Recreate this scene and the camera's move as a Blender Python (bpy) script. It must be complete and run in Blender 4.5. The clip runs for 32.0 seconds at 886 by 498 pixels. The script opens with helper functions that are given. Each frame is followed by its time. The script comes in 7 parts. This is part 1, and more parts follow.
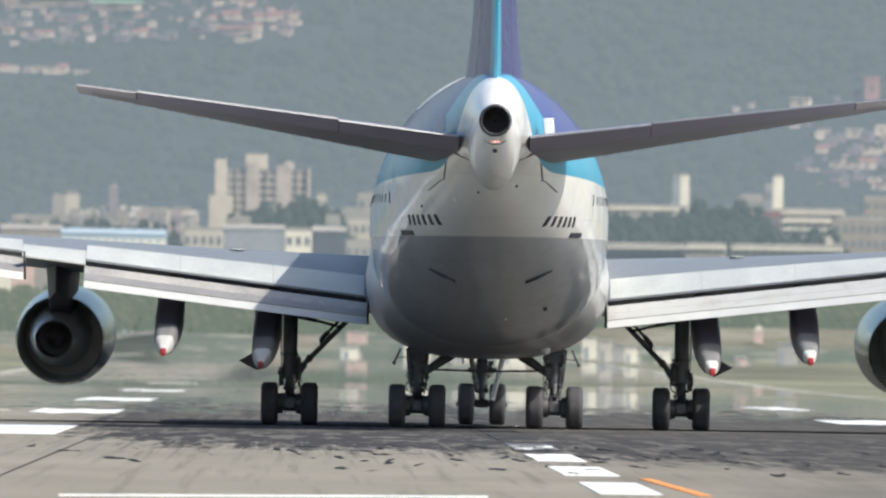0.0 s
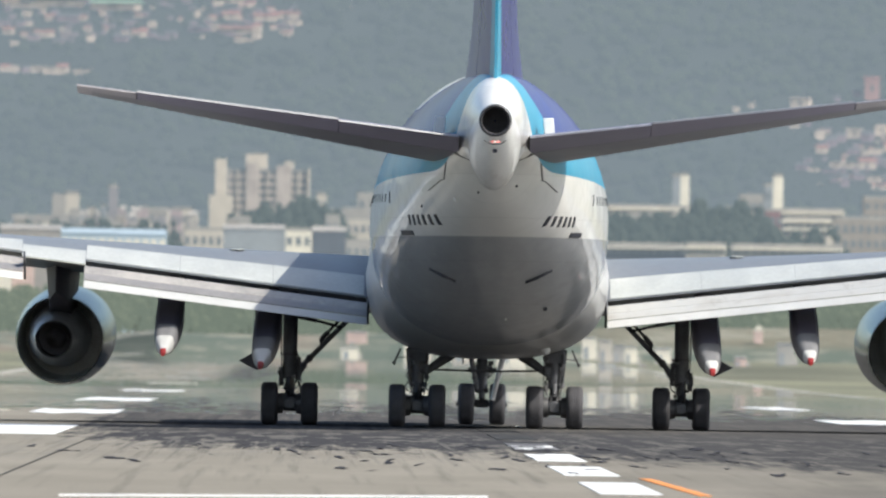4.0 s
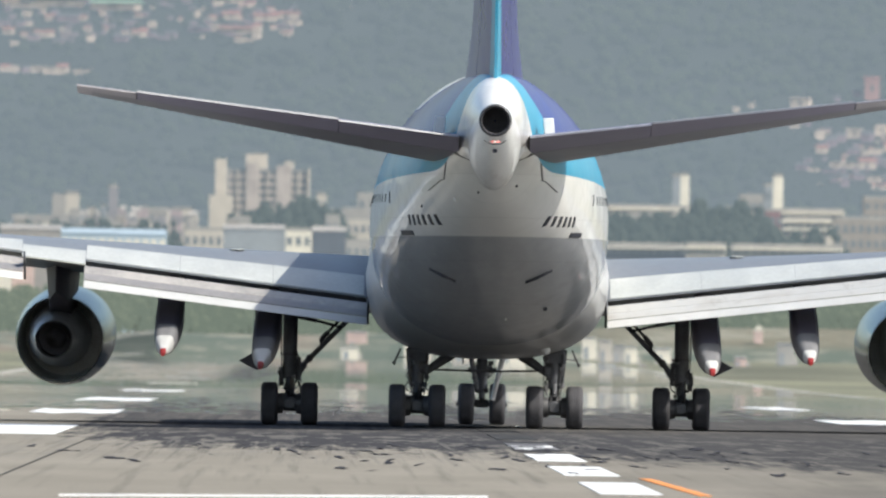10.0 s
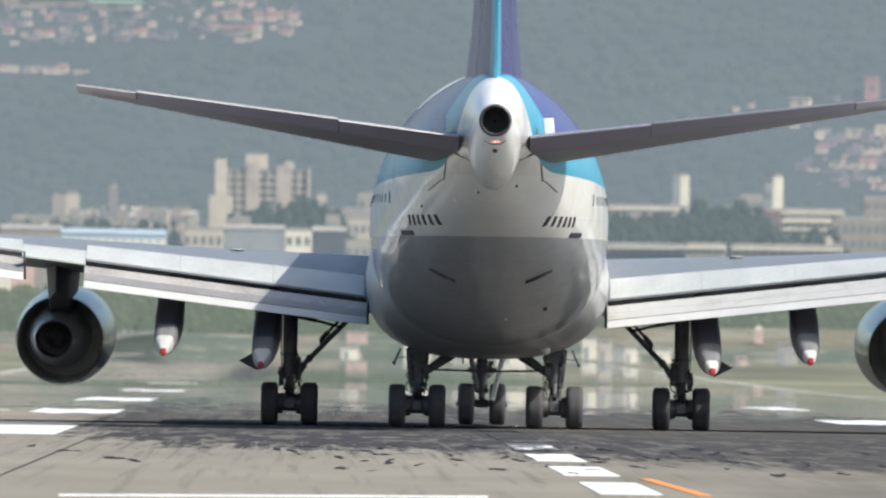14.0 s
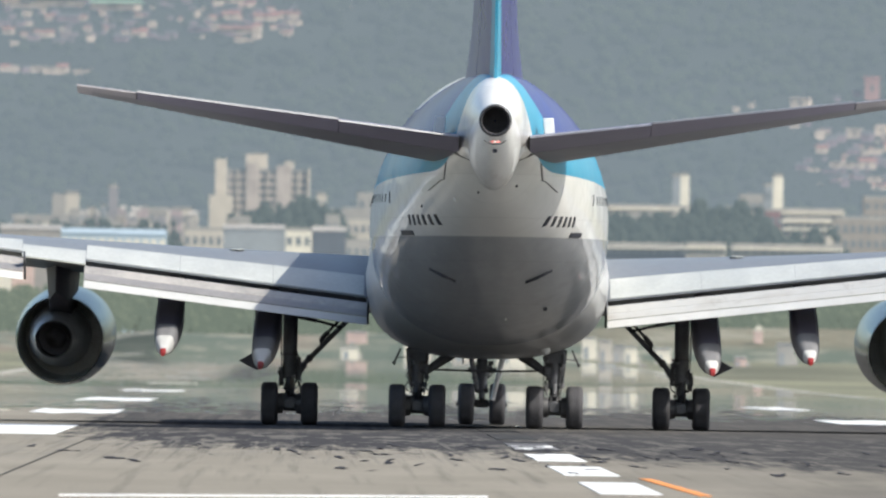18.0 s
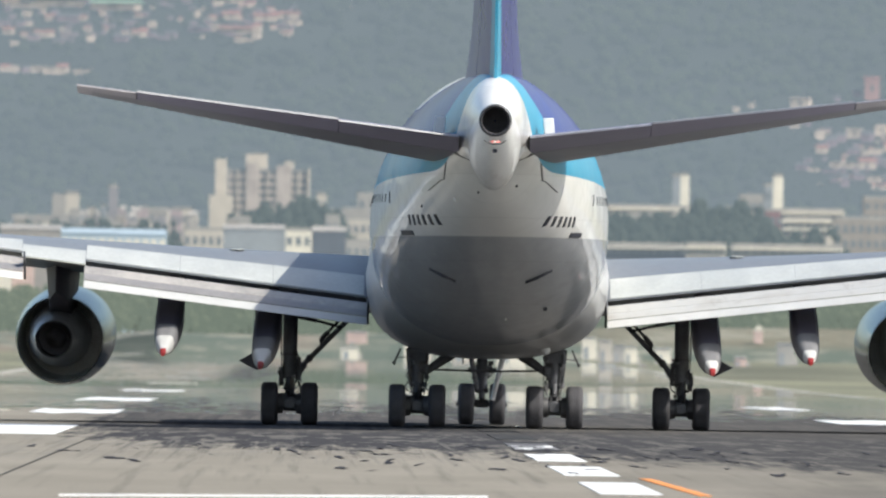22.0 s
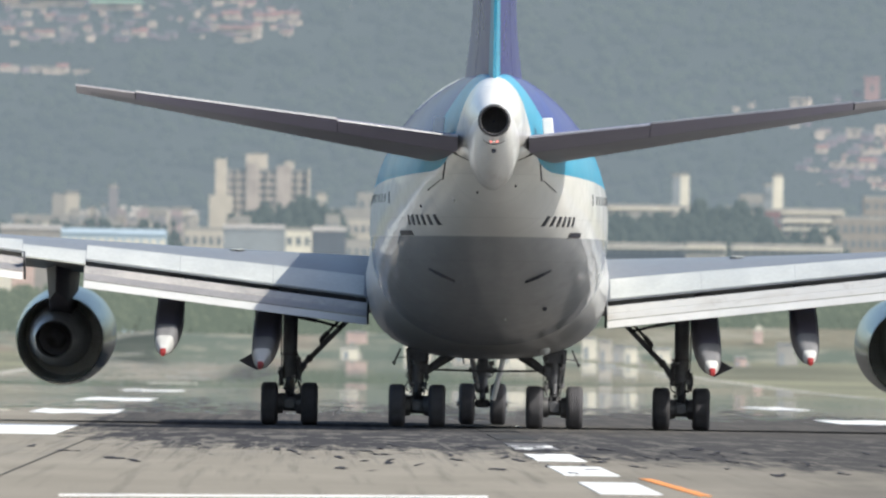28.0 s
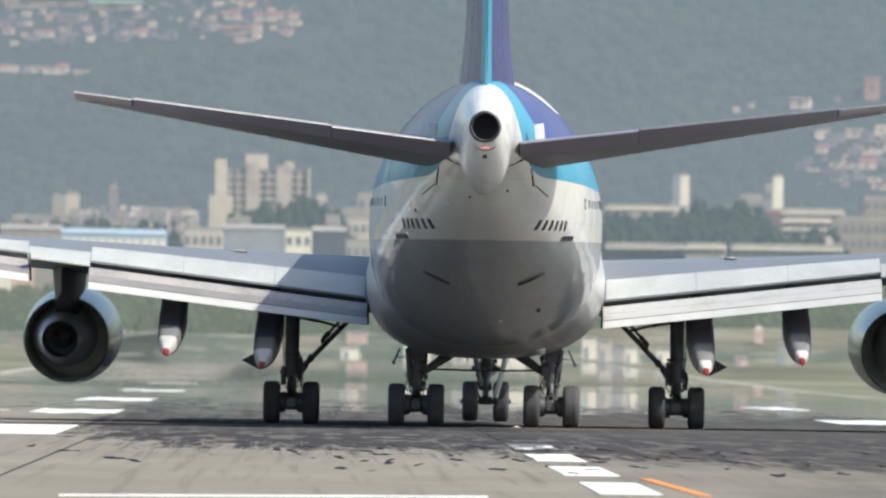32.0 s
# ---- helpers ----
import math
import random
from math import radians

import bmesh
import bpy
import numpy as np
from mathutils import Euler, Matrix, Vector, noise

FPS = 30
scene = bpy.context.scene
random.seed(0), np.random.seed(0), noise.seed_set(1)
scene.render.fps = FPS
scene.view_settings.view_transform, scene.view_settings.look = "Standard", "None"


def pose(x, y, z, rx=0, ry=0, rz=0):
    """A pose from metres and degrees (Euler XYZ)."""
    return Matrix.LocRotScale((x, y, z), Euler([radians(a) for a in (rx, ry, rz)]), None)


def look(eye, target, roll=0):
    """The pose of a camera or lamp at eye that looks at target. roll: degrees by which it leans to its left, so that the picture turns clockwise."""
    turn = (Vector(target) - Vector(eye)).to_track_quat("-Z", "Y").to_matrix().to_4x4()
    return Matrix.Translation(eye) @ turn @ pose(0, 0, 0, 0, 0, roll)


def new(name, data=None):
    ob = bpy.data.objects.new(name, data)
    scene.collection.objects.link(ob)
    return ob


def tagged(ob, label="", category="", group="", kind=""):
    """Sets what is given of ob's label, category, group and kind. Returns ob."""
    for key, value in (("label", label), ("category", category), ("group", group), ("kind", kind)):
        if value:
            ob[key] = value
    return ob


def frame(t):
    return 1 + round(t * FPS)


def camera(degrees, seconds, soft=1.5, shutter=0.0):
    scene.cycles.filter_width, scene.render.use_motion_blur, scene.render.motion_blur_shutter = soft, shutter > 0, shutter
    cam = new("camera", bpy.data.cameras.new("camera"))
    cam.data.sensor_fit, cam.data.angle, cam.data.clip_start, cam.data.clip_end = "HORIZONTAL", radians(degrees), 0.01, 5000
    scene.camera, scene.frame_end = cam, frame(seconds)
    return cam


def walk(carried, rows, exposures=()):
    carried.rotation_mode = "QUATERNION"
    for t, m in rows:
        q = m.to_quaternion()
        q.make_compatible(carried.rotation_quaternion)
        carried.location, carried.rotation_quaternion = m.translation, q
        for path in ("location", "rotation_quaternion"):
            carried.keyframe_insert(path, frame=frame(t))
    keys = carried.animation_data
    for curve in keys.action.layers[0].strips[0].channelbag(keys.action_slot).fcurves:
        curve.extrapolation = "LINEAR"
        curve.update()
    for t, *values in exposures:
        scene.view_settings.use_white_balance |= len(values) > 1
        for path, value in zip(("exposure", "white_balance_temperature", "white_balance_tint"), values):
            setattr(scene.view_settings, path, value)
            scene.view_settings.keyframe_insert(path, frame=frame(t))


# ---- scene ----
# Metres; +y runs down the runway, away from the camera; x to the right; the runway's surface is z = 0.
SECONDS = 32.0
EYE = (0.0, 0.0, 2.42)
cam = camera(2.188, SECONDS, soft=2.1)
cam.data.dof.use_dof = True
cam.data.dof.focus_distance = 525.0
cam.data.dof.aperture_fstop = 6.6
VIEW = look(EYE, (0.005886 * 1000.0, 1000.0, 2.42 + 0.003961 * 1000.0), 0.85)
walk(cam, [(0.0, VIEW), (SECONDS, VIEW)], exposures=[(0.0, 0.39, 6400, 8), (SECONDS, 0.39, 6400, 8)])

# ---- light ----
SUN_ELEV, SUN_SIDE = 46.2, 57.0      # degrees up, and degrees to the right of straight behind the camera
world = bpy.data.worlds.new("sky")
scene.world = world
world.use_nodes = True
sky = world.node_tree.nodes.new("ShaderNodeTexSky")
sky.sky_type = "NISHITA"
sky.sun_disc = False
sky.sun_elevation = radians(SUN_ELEV)
sky.sun_rotation = radians(180.0 - SUN_SIDE)
sky.dust_density = 2.5
back = world.node_tree.nodes["Background"]
back.inputs["Strength"].default_value = 0.15
world.node_tree.links.new(sky.outputs[0], back.inputs["Color"])
sun = new("sun", bpy.data.lights.new("sun", "SUN"))
sun.data.energy = 3.9
sun.data.angle = radians(0.53)
sun.data.color = (1.0, 0.94, 0.84)
_a, _e = radians(SUN_SIDE), radians(SUN_ELEV)
sun.matrix_world = look((math.sin(_a) * math.cos(_e) * 100, -math.cos(_a) * math.cos(_e) * 100, math.sin(_e) * 100), (0, 0, 0))


# ---- materials ----
class Nodes:
    """A small wrapper to wire node materials."""

    def __init__(self, name):
        self.mat = bpy.data.materials.new(name)
        self.mat.use_nodes = True
        self.t = self.mat.node_tree
        self.bsdf = self.t.nodes["Principled BSDF"]
        self.out = self.t.nodes["Material Output"]

    def n(self, kind, **props):
        nd = self.t.nodes.new("ShaderNode" + kind)
        for k, v in props.items():
            setattr(nd, k, v)
        return nd

    def put(self, socket, v):
        if isinstance(v, bpy.types.NodeSocket):
            self.t.links.new(v, socket)
        elif isinstance(v, tuple) and len(v) == 3 and socket.type == "RGBA":
            socket.default_value = (*v, 1)
        else:
            socket.default_value = v

    def math(self, op, a, b=0.0, c=0.0):
        nd = self.n("Math", operation=op)
        for s, v in zip(nd.inputs, (a, b, c)):
            self.put(s, v)
        return nd.outputs[0]

    def ramp(self, v, a, b, lo=0.0, hi=1.0):
        nd = self.n("MapRange", interpolation_type="SMOOTHSTEP")
        for s, w in zip(nd.inputs, (v, a, b, lo, hi)):
            self.put(s, w)
        return nd.outputs[0]

    def mix(self, f, a, b, blend="MIX"):
        nd = self.n("Mix", data_type="RGBA", blend_type=blend)
        self.put(nd.inputs[0], f), self.put(nd.inputs[6], a), self.put(nd.inputs[7], b)
        return nd.outputs[2]

    def coords(self, scale=(1, 1, 1)):
        tc = self.n("TexCoord")
        mp = self.n("Mapping")
        mp.inputs["Scale"].default_value = scale
        self.t.links.new(tc.outputs["Object"], mp.inputs[0])
        return mp.outputs[0]

    def noise(self, scale, detail=4.0, stretch=(1, 1, 1), rough=0.55):
        nd = self.n("TexNoise")
        self.t.links.new(self.coords(stretch), nd.inputs["Vector"])
        nd.inputs["Scale"].default_value, nd.inputs["Detail"].default_value = scale, detail
        nd.inputs["Roughness"].default_value = rough
        return nd.outputs["Fac"]

    def bump(self, height, strength=0.2, dist=0.01):
        nd = self.n("Bump")
        nd.inputs["Strength"].default_value, nd.inputs["Distance"].default_value = strength, dist
        self.t.links.new(height, nd.inputs["Height"])
        self.t.links.new(nd.outputs[0], self.bsdf.inputs["Normal"])

    def set(self, **kw):
        for k, v in kw.items():
            self.put(self.bsdf.inputs[k.replace("_", " ")], v)
        return self.mat


def plain(name, col, rough=0.5, metal=0.0, grain=0.12, scale=1.5, stretch=(1, 1, 1), bump=0.0, coat=0.0, spread=0.0, spec=0.5):
    """A paint, metal or rubber with stains at two scales."""
    m = Nodes(name)
    big, fine = m.noise(scale, 5.0, stretch), m.noise(scale * 9, 3.0, stretch)
    both = m.math("ADD", m.math("MULTIPLY", big, 0.65), m.math("MULTIPLY", fine, 0.35))
    f = m.ramp(both, 0.3, 0.7)
    dark = tuple(c * (1 - grain) for c in col)
    lite = tuple(min(1.0, c * (1 + grain * 0.6)) for c in col)
    c = m.mix(f, dark, lite)
    if spread:
        info = m.n("ObjectInfo")
        c = m.mix(m.math("MULTIPLY", info.outputs["Random"], spread), c, tuple(x * 0.55 for x in col))
    m.set(Base_Color=c, Roughness=m.ramp(big, 0.2, 0.8, rough * 0.85, min(1.0, rough * 1.15)), Metallic=metal, Coat_Weight=coat, Specular_IOR_Level=spec)
    if bump:
        m.bump(fine, 0.3, bump)
    return m.mat


def livery():
    """White aircraft paint with a light-blue and a dark-blue band that sweep up to the fin, and a grey belly."""
    m = Nodes("fuselage_livery")
    tc = m.n("TexCoord")
    sep = m.n("SeparateXYZ")
    m.t.links.new(tc.outputs["Object"], sep.inputs[0])
    y, z = sep.outputs["Y"], sep.outputs["Z"]
    # lower edge of the light-blue band: level along the cabin, sweeping up at the tail
    def sweep(shift):
        near = m.math("MULTIPLY", m.math("MAXIMUM", m.math("MULTIPLY", m.math("ADD", y, 9.0), -1.0), 0.0), 0.022)
        far = m.math("POWER", m.math("MAXIMUM", m.math("MULTIPLY", m.math("ADD", y, 26.0 - shift), -0.158), 0.0), 2.6)
        return m.math("ADD", near, m.math("MULTIPLY", far, 2.7))

    edge = m.math("ADD", sweep(0.0), 6.58)
    upper = m.math("SUBTRACT", z, edge)
    light = m.ramp(upper, -0.012, 0.012)
    deep = m.ramp(m.math("SUBTRACT", z, m.math("ADD", sweep(2.0), 7.45)), -0.012, 0.012)
    white_top = m.math("MULTIPLY", m.ramp(m.math("SUBTRACT", z, 9.05), -0.012, 0.012), m.ramp(y, 4.0, 4.1))
    dirt = m.noise(0.5, 6.0, (1, 0.35, 1))
    streak = m.noise(2.2, 5.0, (1.4, 0.12, 1.0))
    body = m.mix(m.ramp(dirt, 0.35, 0.7), (0.70, 0.695, 0.665), (0.755, 0.75, 0.72))
    # skin panels: each a shade apart, with thin seams
    def seam(v, size, wide):
        q = m.math("FRACT", m.math("DIVIDE", v, size))
        return m.math("LESS_THAN", m.math("MULTIPLY", m.math("MINIMUM", q, m.math("SUBTRACT", 1.0, q)), size), wide)

    cell = m.n("TexWhiteNoise", noise_dimensions="2D")
    comb = m.n("CombineXYZ")
    m.put(comb.inputs[0], m.math("FLOOR", m.math("DIVIDE", y, 2.6)))
    m.put(comb.inputs[1], m.math("FLOOR", m.math("DIVIDE", z, 1.15)))
    m.t.links.new(comb.outputs[0], cell.inputs["Vector"])
    body = m.mix(m.math("MULTIPLY", cell.outputs["Value"], 0.16), body, (0.52, 0.51, 0.49))
    seams = m.math("MAXIMUM", seam(y, 2.6, 0.012), seam(z, 1.15, 0.009))
    c = m.mix(light, body, (0.04, 0.29, 0.45))
    c = m.mix(deep, c, (0.030, 0.042, 0.215))
    c = m.mix(white_top, c, body)
    belly = m.math("MULTIPLY", m.ramp(z, 5.262, 5.238), m.ramp(y, -31.0, -30.8))
    grey = m.mix(m.ramp(streak, 0.3, 0.75), (0.335, 0.345, 0.358), (0.372, 0.382, 0.395))
    c = m.mix(belly, c, grey)
    c = m.mix(m.math("MULTIPLY", m.ramp(streak, 0.6, 0.9), 0.10), c, (0.22, 0.19, 0.16))
    c = m.mix(m.math("MULTIPLY", seams, 0.14), c, (0.10, 0.10, 0.10))
    m.bump(m.noise(0.8, 2.0, (1.0, 0.5, 1.0)), 0.5, 0.04)
    wavy = m.n("Bump")
    wavy.inputs["Strength"].default_value, wavy.inputs["Distance"].default_value = 0.6, 0.10
    m.t.links.new(m.noise(1.0, 2.0, (1.0, 0.4, 1.0)), wavy.inputs["Height"])
    m.t.links.new(wavy.outputs[0], m.bsdf.inputs["Coat Normal"])
    # the keel is filmed with oil and dust, and dull
    low = m.ramp(z, 7.4, 6.4)
    clean = m.math("SUBTRACT", 1.0, m.math("MULTIPLY", low, m.ramp(m.math("ABSOLUTE", sep.outputs["X"]), 2.0, 0.9)))
    m.set(Base_Color=c, Roughness=m.math("ADD", m.ramp(dirt, 0.2, 0.8, 0.5, 0.6), m.math("MULTIPLY", m.math("SUBTRACT", 1.0, clean), 0.1)), Specular_IOR_Level=m.math("SUBTRACT", 0.25, m.math("MULTIPLY", light, 0.12)), Coat_Weight=m.math("SUBTRACT", 0.75, m.math("MULTIPLY", light, 0.36)), Coat_Roughness=m.math("SUBTRACT", 0.14, m.math("MULTIPLY", clean, 0.09)))
    return m.mat


def fairing_paint():
    """White on the sides, grading softly to grey towards the bottom, with thin oil streaks."""
    m = Nodes("belly_fairing_paint")
    tc = m.n("TexCoord")
    sep = m.n("SeparateXYZ")
    m.t.links.new(tc.outputs["Object"], sep.inputs[0])
    dirt, streak = m.noise(0.5, 5.0, (1, 0.3, 1)), m.noise(2.5, 4.0, (1.5, 0.1, 1.5))
    white = m.mix(m.ramp(dirt, 0.35, 0.7), (0.60, 0.60, 0.59), (0.70, 0.70, 0.69))
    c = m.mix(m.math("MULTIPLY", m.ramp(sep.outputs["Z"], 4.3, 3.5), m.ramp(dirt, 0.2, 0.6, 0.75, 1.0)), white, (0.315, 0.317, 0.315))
    c = m.mix(m.math("MULTIPLY", m.ramp(streak, 0.58, 0.8), 0.25), c, (0.20, 0.18, 0.16))
    return m.set(Base_Color=c, Roughness=m.ramp(dirt, 0.2, 0.8, 0.32, 0.45), Coat_Weight=0.3)


def cone_paint():
    """White paint, glossy, with brown exhaust grime in smears."""
    m = Nodes("tail_cone_paint")
    smear, fine = m.noise(1.1, 5.0, (1.3, 0.35, 1.0), 0.6), m.noise(9.0, 4.0)
    c = m.mix(m.ramp(fine, 0.3, 0.7), (0.76, 0.76, 0.74), (0.81, 0.81, 0.79))
    c = m.mix(m.ramp(smear, 0.50, 0.74, 0.0, 0.42), c, (0.34, 0.29, 0.26))
    m.bump(smear, 0.3, 0.03)
    return m.set(Base_Color=c, Roughness=m.ramp(smear, 0.3, 0.7, 0.3, 0.5), Coat_Weight=0.6, Coat_Roughness=0.08)


def runway_asphalt():
    """Weathered grooved asphalt with rubber deposits; far down, a mirror finish stands in for the heat mirage."""
    m = Nodes("runway_asphalt")
    tc = m.n("TexCoord")
    sep = m.n("SeparateXYZ")
    m.t.links.new(tc.outputs["Object"], sep.inputs[0])
    x, y = sep.outputs["X"], sep.outputs["Y"]
    fine = m.noise(6.0, 6.0)
    broad = m.noise(0.05, 5.0, (4, 0.6, 1))
    base = m.mix(m.ramp(broad, 0.3, 0.7), (0.225, 0.208, 0.176), (0.272, 0.253, 0.215))
    base = m.mix(m.math("MULTIPLY", m.ramp(fine, 0.35, 0.7), 0.5), base, (0.19, 0.176, 0.15))
    # rubber laid down by landing wheels: long patches, dense from about 500 m on
    patch = m.noise(2.0, 6.0, (1.0, 0.042, 1), 0.74)
    long = m.noise(2.0, 5.0, (1.0, 0.009, 1), 0.7)
    patch = m.math("ADD", m.math("MULTIPLY", patch, 0.5), m.math("MULTIPLY", long, 0.5))
    big = m.noise(0.2, 4.0, (1.0, 0.12, 1), 0.6)
    dens = m.ramp(m.math("ADD", y, m.math("ADD", m.math("MULTIPLY", m.math("MAXIMUM", m.math("SUBTRACT", x, 4.0), 0.0), 7.0), m.math("MULTIPLY", m.math("MINIMUM", m.math("SUBTRACT", x, 4.0), 0.0), 2.5))), 420.0, 565.0, 0.0, 1.0)
    lane = m.ramp(m.math("ABSOLUTE", m.math("SUBTRACT", x, 6.5)), 16.0, 8.5)
    cover = m.math("ADD", m.math("MULTIPLY", patch, 0.76), m.math("MULTIPLY", big, 0.24))
    ribs = m.math("MULTIPLY", m.math("SUBTRACT", m.noise(1.6, 3.0, (1.0, 0.02, 1)), 0.5), 0.30)
    thr = m.math("SUBTRACT", m.math("ADD", 0.73, ribs), m.math("MULTIPLY", lane, m.math("ADD", m.math("MULTIPLY", dens, 0.375), m.ramp(y, 560.0, 680.0, 0.0, 0.14))))
    f = m.ramp(m.math("SUBTRACT", cover, thr), -0.065, 0.06, 0.0, 0.94)
    even = m.math("MULTIPLY", m.ramp(y, 570.0, 640.0), lane)
    f = m.math("ADD", m.math("MULTIPLY", f, m.math("SUBTRACT", 1.0, even)), m.math("MULTIPLY", even, m.ramp(cover, 0.38, 0.62, 0.62, 0.95)))
    rub = m.mix(m.ramp(fine, 0.3, 0.7), (0.034, 0.035, 0.041), (0.054, 0.056, 0.063))
    c = m.mix(f, base, rub)
    # thin tracks of single wheels, lighter gaps between them, running far towards the threshold
    track = m.noise(1.0, 4.0, (3.2, 0.008, 1), 0.72)
    reach = m.math("MULTIPLY", lane, m.ramp(y, 425.0, 520.0, 0.0, 1.0))
    c = m.mix(m.math("MULTIPLY", m.ramp(track, 0.5, 0.64), m.math("MULTIPLY", reach, 0.62)), c, (0.055, 0.055, 0.060))
    c = m.mix(m.math("MULTIPLY", m.ramp(track, 0.44, 0.34), m.math("MULTIPLY", m.ramp(y, 420.0, 470.0), m.ramp(y, 590.0, 540.0, 0.0, 0.4))), c, (0.21, 0.20, 0.18))
    # paler asphalt where the rubber has scuffed off
    scuff = m.noise(1.0, 6.0, (1.2, 0.055, 1), 0.72)
    c = m.mix(m.math("MULTIPLY", m.ramp(scuff, 0.49, 0.60), m.math("MULTIPLY", m.ramp(y, 440.0, 480.0), m.ramp(y, 640.0, 575.0, 0.0, 0.55))), c, (0.20, 0.19, 0.17))
    streak = m.noise(1.3, 3.0, (2.2, 0.012, 1))
    c = m.mix(m.math("MULTIPLY", m.ramp(streak, 0.52, 0.75), m.math("MULTIPLY", lane, 0.35)), c, (0.07, 0.068, 0.066))
    film = m.math("MULTIPLY", m.ramp(x, 4.0, 10.0), m.ramp(m.noise(0.5, 5.0, (1.0, 0.03, 1), 0.65), 0.3, 0.65, 0.18, 0.55))
    c = m.mix(film, c, (0.085, 0.083, 0.08))
    band = m.noise(0.02, 3.0, (0.6, 1.0, 1))
    # dull rubbered streaks between the mirror-like stretches put in for the mirage
    flow = m.math("ADD", m.math("MULTIPLY", m.noise(1.0, 5.0, (0.42, 0.045, 1), 0.68), 0.6), m.math("MULTIPLY", m.noise(1.0, 3.0, (1.3, 0.075, 1), 0.6), 0.4))
    wide = m.math("MULTIPLY", m.ramp(m.math("ABSOLUTE", m.math("SUBTRACT", x, 4.5)), 19.0, 9.0), m.ramp(y, 1300.0, 700.0))
    close = m.math("ADD", m.ramp(y, 775.0, 700.0, 0.0, 0.12), m.ramp(y, 1200.0, 780.0, 0.0, 0.08))
    # more dull stretches far down on the left, where the asphalt's own colour shows
    pale = m.math("MULTIPLY", m.math("MULTIPLY", m.ramp(y, 1500.0, 1750.0), m.ramp(y, 2700.0, 2200.0)), m.ramp(x, 2.0, -6.0, 0.0, 0.13))
    matt = m.ramp(m.math("ADD", m.math("ADD", flow, pale), m.math("ADD", close, m.math("MULTIPLY", wide, 0.06))), 0.60, 0.62)
    sheen = m.math("ADD", m.ramp(band, 0.35, 0.65, 0.006, 0.014), m.math("MULTIPLY", matt, 0.7))
    m.set(Base_Color=c, Roughness=m.math("MAXIMUM", sheen, m.ramp(y, 690.0, 702.0, 0.85, 0.0)))
    m.put(m.bsdf.inputs["Specular IOR Level"], m.math("MULTIPLY", m.ramp(y, 690.0, 702.0, 0.0, 0.4), m.math("SUBTRACT", 1.0, matt)))
    return m.mat


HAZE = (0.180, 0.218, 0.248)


def distant(name, col, haze, grain=0.25, scale=0.4, rough=0.8, spread=0.0, stretch=(1, 1, 1), air=HAZE):
    """A surface of the far backdrop, kilometres off, with the haze of the air mixed in as emission."""
    m = Nodes(name)
    n = m.noise(scale, 5.0, stretch)
    fine = m.noise(scale * 8, 4.0, stretch)
    c = m.mix(m.ramp(n, 0.3, 0.7), tuple(x * (1 - grain) for x in col), tuple(x * (1 + grain) for x in col))
    c = m.mix(m.math("MULTIPLY", m.ramp(fine, 0.4, 0.8), grain), c, tuple(x * 0.6 for x in col))
    if spread:
        geo = m.n("NewGeometry")
        c = m.mix(m.math("MULTIPLY", geo.outputs["Random Per Island"], spread), c, tuple(x * 0.45 for x in col))
    m.set(Base_Color=c, Roughness=rough)
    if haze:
        # haze is put into the surface itself as a glow of colour air
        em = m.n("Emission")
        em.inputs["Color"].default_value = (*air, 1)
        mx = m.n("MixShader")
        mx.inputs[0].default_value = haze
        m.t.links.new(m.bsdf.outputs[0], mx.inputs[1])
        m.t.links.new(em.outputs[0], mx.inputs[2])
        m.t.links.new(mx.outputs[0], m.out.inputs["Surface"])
    return m.mat


def bank_grass():
    """Grass of the far bank: greener at one end, dry and tan at the other, in long patches, with haze mixed in as
    emission.
    """
    m = Nodes("far_dry_grass")
    tc = m.n("TexCoord")
    sep = m.n("SeparateXYZ")
    m.t.links.new(tc.outputs["Object"], sep.inputs[0])
    long, fine = m.noise(0.11, 4.0, (1, 0.2, 9), 0.6), m.noise(0.7, 4.0, (1, 0.2, 6))
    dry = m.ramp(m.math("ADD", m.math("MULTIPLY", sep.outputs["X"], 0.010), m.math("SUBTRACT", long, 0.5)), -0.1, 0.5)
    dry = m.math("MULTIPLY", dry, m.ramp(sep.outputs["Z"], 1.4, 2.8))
    c = m.mix(dry, (0.085, 0.110, 0.075), (0.215, 0.17, 0.10))
    c = m.mix(m.ramp(long, 0.47, 0.62, 0.0, 0.75), c, (0.42, 0.38, 0.29))
    bare = m.noise(0.06, 3.0, (1, 0.2, 4), 0.5)
    c = m.mix(m.math("MULTIPLY", m.ramp(bare, 0.5, 0.64), m.ramp(sep.outputs["X"], 8.0, -4.0, 0.0, 0.85)), c, (0.30, 0.20, 0.14))
    c = m.mix(m.ramp(fine, 0.4, 0.75, 0.0, 0.4), c, (0.05, 0.07, 0.045))
    m.set(Base_Color=c, Roughness=0.9)
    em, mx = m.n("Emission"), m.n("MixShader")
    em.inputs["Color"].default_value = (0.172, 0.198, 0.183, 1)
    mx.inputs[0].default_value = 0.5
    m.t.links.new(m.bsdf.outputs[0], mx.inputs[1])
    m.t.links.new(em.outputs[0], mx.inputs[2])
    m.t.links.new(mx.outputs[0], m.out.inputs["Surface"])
    return m.mat


def glow(name, col, strength):
    m = Nodes(name)
    return m.set(Base_Color=col, Emission_Color=col, Emission_Strength=strength, Roughness=0.2)


